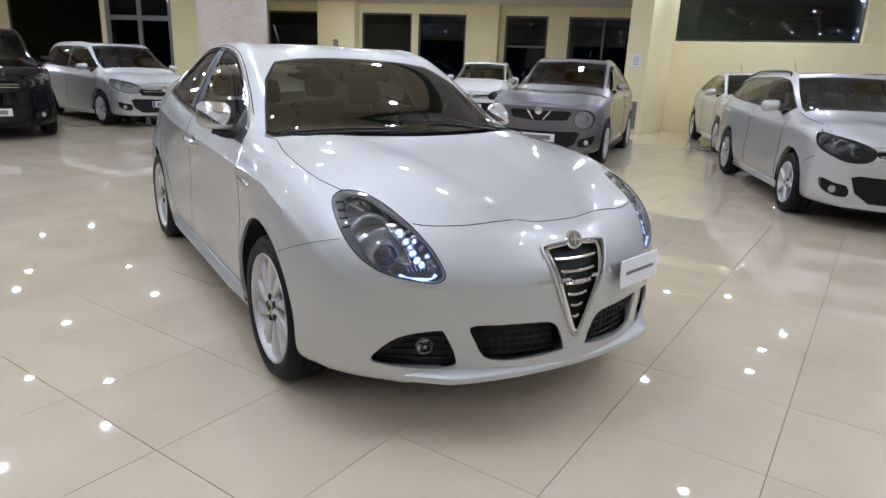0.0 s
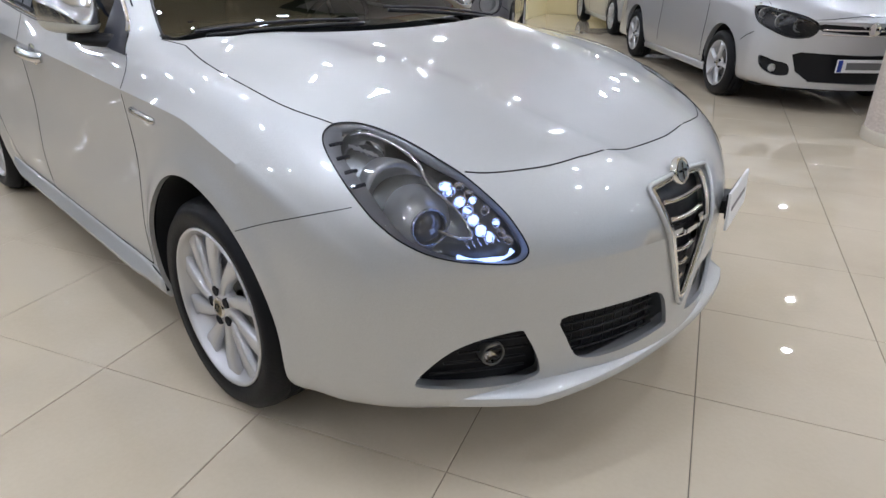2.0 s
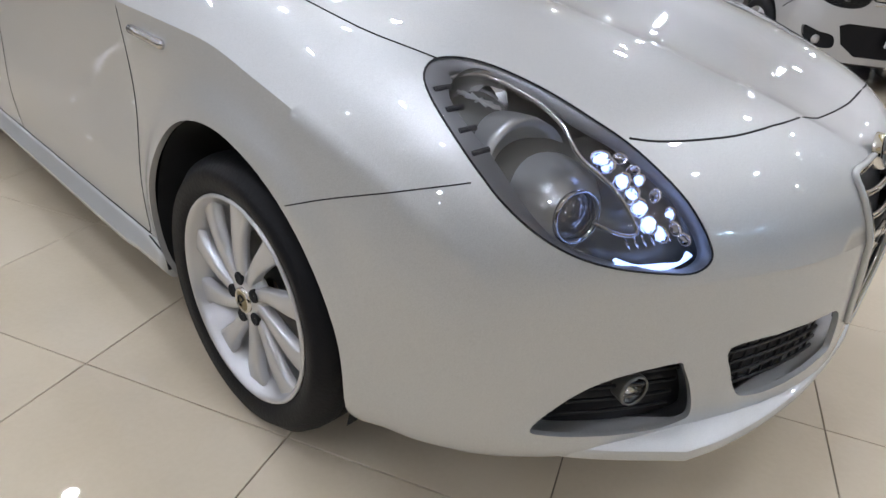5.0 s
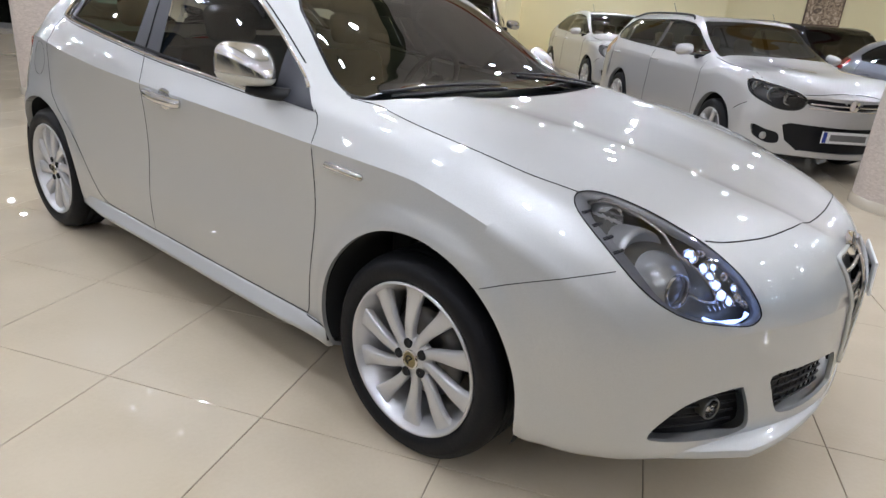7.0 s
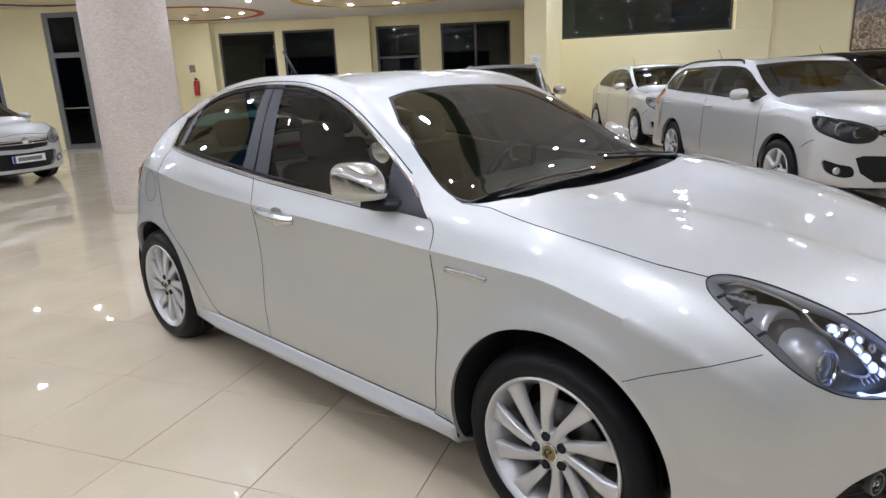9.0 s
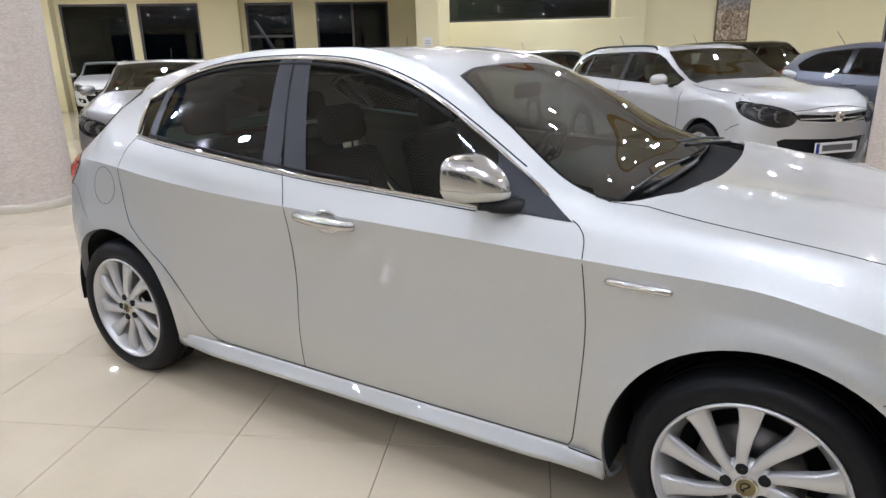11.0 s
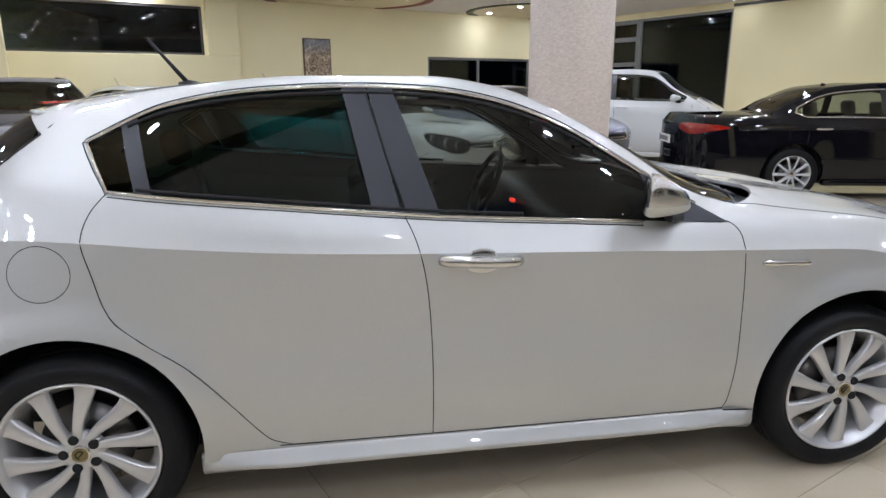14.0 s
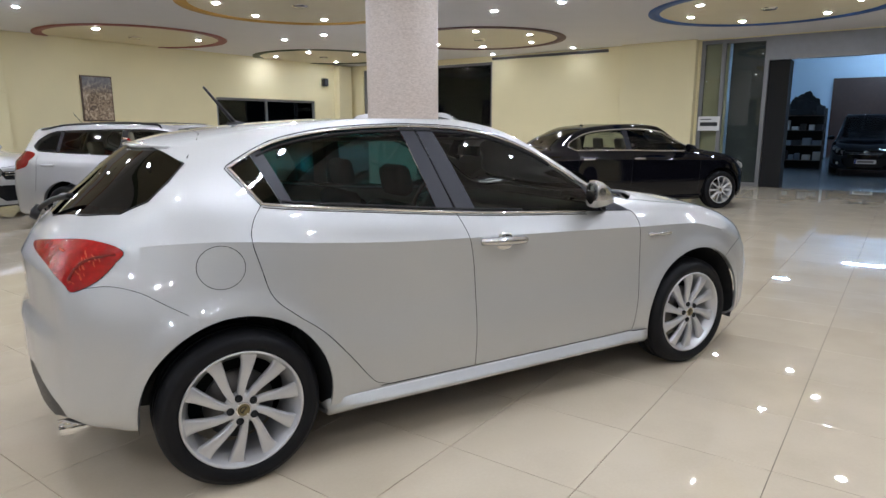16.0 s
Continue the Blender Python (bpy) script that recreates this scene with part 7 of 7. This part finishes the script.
for a, b in zip(rl, rl[1:]):
    for k in range(8):
        lip.faces.new((a[k], a[k + 1], b[k + 1], b[k]))
for k in (3, 5):
    for a, b in zip(rl, rl[1:]):
        lip.edges.get((a[k], b[k])).smooth = False
bmesh.ops.recalc_face_normals(lip, faces=lip.faces[:])
part("front_lip", mirror_join(lip), SILVER, hero, "silver splitter lip with a corner under each fog lamp")

# side skirt
sk = bmesh.new()
rs = []
for x in np.linspace(-2.275, -0.362, 48):
    k = min(1.0, (x + 2.275) / 0.25, (-0.362 - x) / 0.22)
    w = 0.026 * k
    f = min(1.0, (-0.362 - x) / 0.12)
    e = 0.016 * max(0.0, (x + 0.52) / 0.158)
    rs.append([sk.verts.new(c) for c in ((x, -0.845, 0.279), (x, -0.857 - w * 0.2 - e, 0.273), (x, -0.857 - e, 0.252), (x, -0.859 - w - e, 0.243), (x, -0.856 - w - e, 0.222), (x, -0.840 - e, 0.200), (x, -0.836 + 0.056 * f, 0.196), (x, -0.833 + 0.133 * f, 0.194 - 0.004 * f))])
for a, b in zip(rs, rs[1:]):
    for k in range(7):
        sk.faces.new((a[k], a[k + 1], b[k + 1], b[k]))
sk.faces.new(rs[0])
sk.faces.new(rs[-1][::-1])
bmesh.ops.recalc_face_normals(sk, faces=sk.faces[:])
both("sill_gap", tube([(-0.47, -0.858, 0.279), (-0.42, -0.864, 0.279), (-0.364, -0.870, 0.279)], 0.0022, 6), DARK_GAP)
both("side_skirt", sk, SILVER, label="silver side skirt with a raised fin")

# remaining shell: roof, fenders, tail
thicken(shell, 0.014)
part("body_shell", mirror_join(shell), SILVER, hero)
part("bumper_beam", box((0.45, -0.44, 0.25), (0.74, 0.44, 0.70), 0.02), DARK_GAP, hero)
part("floor_pan", box((-2.9, -0.62, 0.17), (0.48, 0.62, 0.22), 0.02), DARK_GAP, hero)
# extra wide slab, added to block light and deepen the shade below the sills
part("floor_pan", box((-2.24, -0.80, 0.172), (-0.40, 0.80, 0.21), 0.015), DARK_GAP, hero)
part("bulkhead", box((-0.25, -0.70, 0.25), (-0.15, 0.70, 0.92), 0.02), DARK_GAP, hero)

# handles, wing strip, aerial
for sy in (1, -1):
    hx0, hx1, hz = -1.503, -1.24, 0.881
    h = part("door_handle", tube(spline([(hx0, -0.852 * sy, hz + 0.004), (hx0 + 0.03, -0.874 * sy, hz + 0.005), (-1.371, -0.889 * sy, hz + 0.002), (hx1 - 0.03, -0.874 * sy, hz - 0.005), (hx1, -0.852 * sy, hz - 0.006)], 6), [0.006] + [0.017 + 0.003 * math.sin(math.pi * i / 23) for i in range(23)] + [0.006], 10), MIRROR_SATIN, hero, "satin chrome door handle")
    cup = bmesh.new()
    bmesh.ops.create_uvsphere(cup, u_segments=20, v_segments=12, radius=1.0, matrix=Matrix.Translation((-1.366, -0.853 * sy, 0.876)) @ Matrix.Diagonal((0.062, 0.006, 0.042, 1)))
    part("handle_cup", cup, MIRROR_SATIN, h)
    st = part("wing_strip", tube([(q.x, q.y * sy, q.z) for q in (on_body((x, -1, z), SIDE, 0.003) for x, z in ((-0.386, 0.8255), (-0.378, 0.8255), (-0.33, 0.8245), (-0.29, 0.8235), (-0.25, 0.8222), (-0.215, 0.8215), (-0.207, 0.8215)))], [0.005, 0.0105, 0.0105, 0.0105, 0.0105, 0.0105, 0.005], 10), MIRROR_SATIN, hero, "slim satin trim strip on the front wing")
part("aerial", tube([(-2.39, 0, 1.432), (-2.53, 0, 1.605)], [0.010, 0.005], 8), BLACK_PLASTIC, hero, "black roof aerial")
part("aerial_foot", lathe([(0.03, -0.01), (0.026, 0.012), (0.001, 0.02)], 16, Matrix.Translation((-2.385, 0, 1.425)) @ Matrix.Diagonal((1.6, 1, 1, 1))), BLACK_PLASTIC, hero)

# mirrors
for sy in (1, -1):
    # teardrop shell: a low tip ahead, a tall open back that holds the glass
    mb = bmesh.new()
    rings = []
    for s_ in [0.0, 0.012, 0.04, 0.09, 0.16, 0.25, 0.36, 0.48, 0.60, 0.72, 0.83, 0.90, 0.94, 0.97, 0.99, 1.0]:
        f = max(0.02, s_ ** 0.43) * (1.0 if s_ < 0.55 else 1.0 - 0.5 * (s_ - 0.55) ** 2) * (1 - 0.30 * max(0.0, (s_ - 0.84) / 0.16) ** 2)
        cx, cy, cz = -0.676 - 0.174 * s_ + 0.02 * s_ * s_, -0.852 - 0.008 * s_, 1.030 + 0.049 * f
        ring_ = []
        for k in range(36):
            a_ = 2 * math.pi * k / 36
            c_, d_ = math.cos(a_), math.sin(a_)
            q = (abs(c_) ** 3.4 + abs(d_) ** 3.4) ** (-1 / 3.4)
            yy = cy + 0.093 * f * c_ * q
            ring_.append(mb.verts.new((cx + 0.45 * (yy - cy) * s_, yy * sy, cz + 0.078 * f * d_ * q - 0.08 * (yy - cy) * s_)))
        rings.append(ring_)
    for A, B in zip(rings, rings[1:]):
        for k in range(36):
            mb.faces.new((A[k], A[(k + 1) % 36], B[(k + 1) % 36], B[k]))
    mb.faces.new(rings[0])
    mb.faces.new(rings[-1])
    bmesh.ops.recalc_face_normals(mb, faces=mb.faces[:])
    foot_ = mb.copy()
    bmesh.ops.bisect_plane(foot_, geom=foot_.verts[:] + foot_.edges[:] + foot_.faces[:], plane_co=(-0.76, -0.86 * sy, 1.040), plane_no=(0, 0.08 * sy, 1), clear_outer=True)
    push(foot_, 0.0022)
    mo = part("door_mirror", mb, MIRROR_SATIN, hero, "satin chrome door mirror")
    part("mirror_base", foot_, PALE_TRIM, mo, "pale lower band of the mirror")
    gl_ = lathe([(0.001, 0), (0.9, 0.0), (1.0, -0.3)], 32, Matrix.Translation((-0.835, -0.860 * sy, 1.077)) @ Matrix.Rotation(radians(-24 * sy), 4, "Z") @ Matrix.Rotation(radians(-90), 4, "Y") @ Matrix.Diagonal((0.055, 0.062, 0.004, 1)))
    part("mirror_glass", gl_, simple("mirror_silvering", (0.8, 0.8, 0.8), rough=0.02, metal=1.0), mo)
    part("mirror_arm", tube(spline([(-0.66, -0.78 * sy, 0.988), (-0.71, -0.83 * sy, 0.992), (-0.76, -0.88 * sy, 1.004)], 5), [0.024] * 8 + [0.02] * 3, 10, flat=0.6), BLACK_PLASTIC, mo, "black mirror arm")

# number plate holder on the left of the grille, lettered side plain
pc = Vector((0.945, 0.335, 0.606))
pm = Matrix.Translation(pc) @ Matrix.Rotation(radians(13), 4, "Z") @ Matrix.Rotation(radians(-3), 4, "Y")
pl = part("number_plate", box((-0.004, -0.14, -0.056), (0.004, 0.14, 0.056), 0.003, pm), PLATE_WHITE, hero, "white plate with one grey line of print", smooth=False)
part("plate_back", box((-0.016, -0.09, -0.04), (-0.005, 0.10, 0.035), 0.003, pm), BLACK_PLASTIC, pl, smooth=False)
part("plate_bracket", box((-0.075, -0.06, -0.035), (-0.014, 0.07, 0.005), 0.004, pm), BLACK_PLASTIC, pl, smooth=False)
part("plate_print", box((0.0042, -0.105, -0.006), (0.0055, 0.105, 0.007), 0.0, pm), FRAME_GREY, pl, smooth=False)

# cabin
def seat_at(x, y, back=True):
    st = part("seat", box((-0.10, -0.23, 0.50), (0.02, 0.23, 1.08), 0.05, Matrix.Translation((x, y, 0)) @ Matrix.Rotation(radians(-14), 4, "Y")), CLOTH, hero, "dark cloth seat")
    part("headrest", box((-0.07, -0.12, 1.10), (0.02, 0.12, 1.26), 0.04, Matrix.Translation((x, y, 0)) @ Matrix.Rotation(radians(-12), 4, "Y")), CLOTH, st)
    part("cushion", box((-0.05, -0.25, 0.38), (0.48, 0.25, 0.54), 0.05, Matrix.Translation((x, y, 0))), CLOTH, st)


for y in (-0.36, 0.36):
    seat_at(-1.42, y)
    seat_at(-2.28, y)
part("dashboard", box((-1.0, -0.70, 0.60), (-0.42, 0.70, 0.965), 0.06), BLACK_PLASTIC, hero)
sw = part("steering_wheel", lathe([(0.178 + 0.014 * math.cos(a), 0.014 * math.sin(a)) for a in np.linspace(0, 2 * math.pi, 10, endpoint=False)], 36, Matrix.Translation((-1.08, 0.36, 0.93)) @ Matrix.Rotation(radians(-65), 4, "Y"), True), BLACK_PLASTIC, hero, "dark steering wheel")
part("wheel_hub", lathe([(0.001, 0.02), (0.06, 0.015), (0.07, -0.02)], 20, Matrix.Translation((-1.08, 0.36, 0.93)) @ Matrix.Rotation(radians(-65), 4, "Y")), BLACK_PLASTIC, sw)
for a in (0, 120, 240):
    c, s_ = math.cos(radians(a + 90)), math.sin(radians(a + 90))
    m = Matrix.Translation((-1.08, 0.36, 0.93)) @ Matrix.Rotation(radians(-65), 4, "Y")
    part("wheel_spoke", tube([m @ Vector((0.05 * c, 0.05 * s_, 0)), m @ Vector((0.175 * c, 0.175 * s_, 0))], 0.012, 6), SATIN, sw)
part("interior_mirror", box((-1.02, -0.11, 1.24), (-0.99, 0.11, 1.30), 0.012), BLACK_PLASTIC, hero)
part("hazard_light", box((-1.03, 0.02, 0.90), (-1.01, 0.06, 0.915), 0.003), glow("hazard_glow", (1.0, 0.05, 0.03), 1.2), hero, "small lit red switch on the dashboard")
part("rear_shelf", box((-3.0, -0.6, 0.95), (-2.5, 0.6, 0.98), 0.01), CLOTH, hero)
part("headlining", box((-2.35, -0.42, 1.345), (-1.2, 0.42, 1.355), 0.004), simple("headlining_cloth", (0.25, 0.24, 0.22), rough=0.9, vary=0.1), hero)
for x in (0.0, -WB):
    for sgn in (-1, 1):
        wheel(hero, x + (0.014 if x == 0 else 0.006), sgn * 0.765, sgn, 0.323, 0.238, hub_mat=BRASS, turn=0.0 if x == 0 else -0.22)

# ---------------------------------------------------------------- floor
def floor_tile_mesh():
    bm = bmesh.new()
    h, g, b = TILE / 2, 0.0014, 0.0012
    lo = [bm.verts.new((sx * (h - g), sy * (h - g), -0.006)) for sx, sy in ((-1, -1), (1, -1), (1, 1), (-1, 1))]
    md = [bm.verts.new((sx * (h - g), sy * (h - g), -b)) for sx, sy in ((-1, -1), (1, -1), (1, 1), (-1, 1))]
    hi = [bm.verts.new((sx * (h - g - b), sy * (h - g - b), 0.0)) for sx, sy in ((-1, -1), (1, -1), (1, 1), (-1, 1))]
    bm.faces.new(hi)
    for i in range(4):
        j = (i + 1) % 4
        bm.faces.new((lo[i], lo[j], md[j], md[i]))
        bm.faces.new((md[i], md[j], hi[j], hi[i]))
    return bm


floor = part("floor", box((-40, -16, -0.1), (22, 28, -0.0045)), GROUT, smooth=False)
floor.matrix_basis = ROOM
tagged(floor, "polished cream porcelain tile floor with thin dark joints", "floor", kind="structure")
tm = bpy.data.meshes.new("tile")
one = floor_tile_mesh()
one.to_mesh(tm)
tm.materials.append(TILE_MAT)
O = ROOM.inverted() @ Vector((0.14, -0.845, 0))
near, far = [], []
for i in range(-50, 22):
    for j in range(-20, 36):
        u, v = O.x + (i + 0.5) * TILE, O.y + (j + 0.5) * TILE
        if u > WALL_D - 0.1 or v < BACK_V - 0.3:
            continue
        w = uv(u, v)
        s, d = w.x * CX + w.y * CY, -w.x * CY + w.y * CX
        if d > C_D + 0.4 or (d > E_D + 0.3 and s < -9.8 - 0.61 * (d - E_D)) or (v > WALL_A + 0.3 and u > -3.0):
            continue
        (near if (w - Vector((-0.9, -0.9, 0))).length < 5.6 else far).append((u, v))
near.sort(key=lambda q: (uv(*q) - Vector((-0.9, -0.9, 0))).length)
far += near[300:]
for u, v in near[:300]:
    ob = new("tile", tm)
    ob.parent = floor
    ob.matrix_basis = Matrix.Translation((u, v, 0))
vs, fs = [], []
src_v = [tuple(v.co) for v in one.verts]
src_f = [[v.index for v in f.verts] for f in one.faces]
for u, v in far:
    k = len(vs)
    vs += [(x + u, y + v, z) for x, y, z in src_v]
    fs += [[k + q for q in f] for f in src_f]
me = bpy.data.meshes.new("far_tiles")
me.from_pydata(vs, [], fs)
me.materials.append(TILE_MAT)
rest = new("far_tiles", me)
rest.parent = floor
tagged(rest, kind="stuff")
one.free()
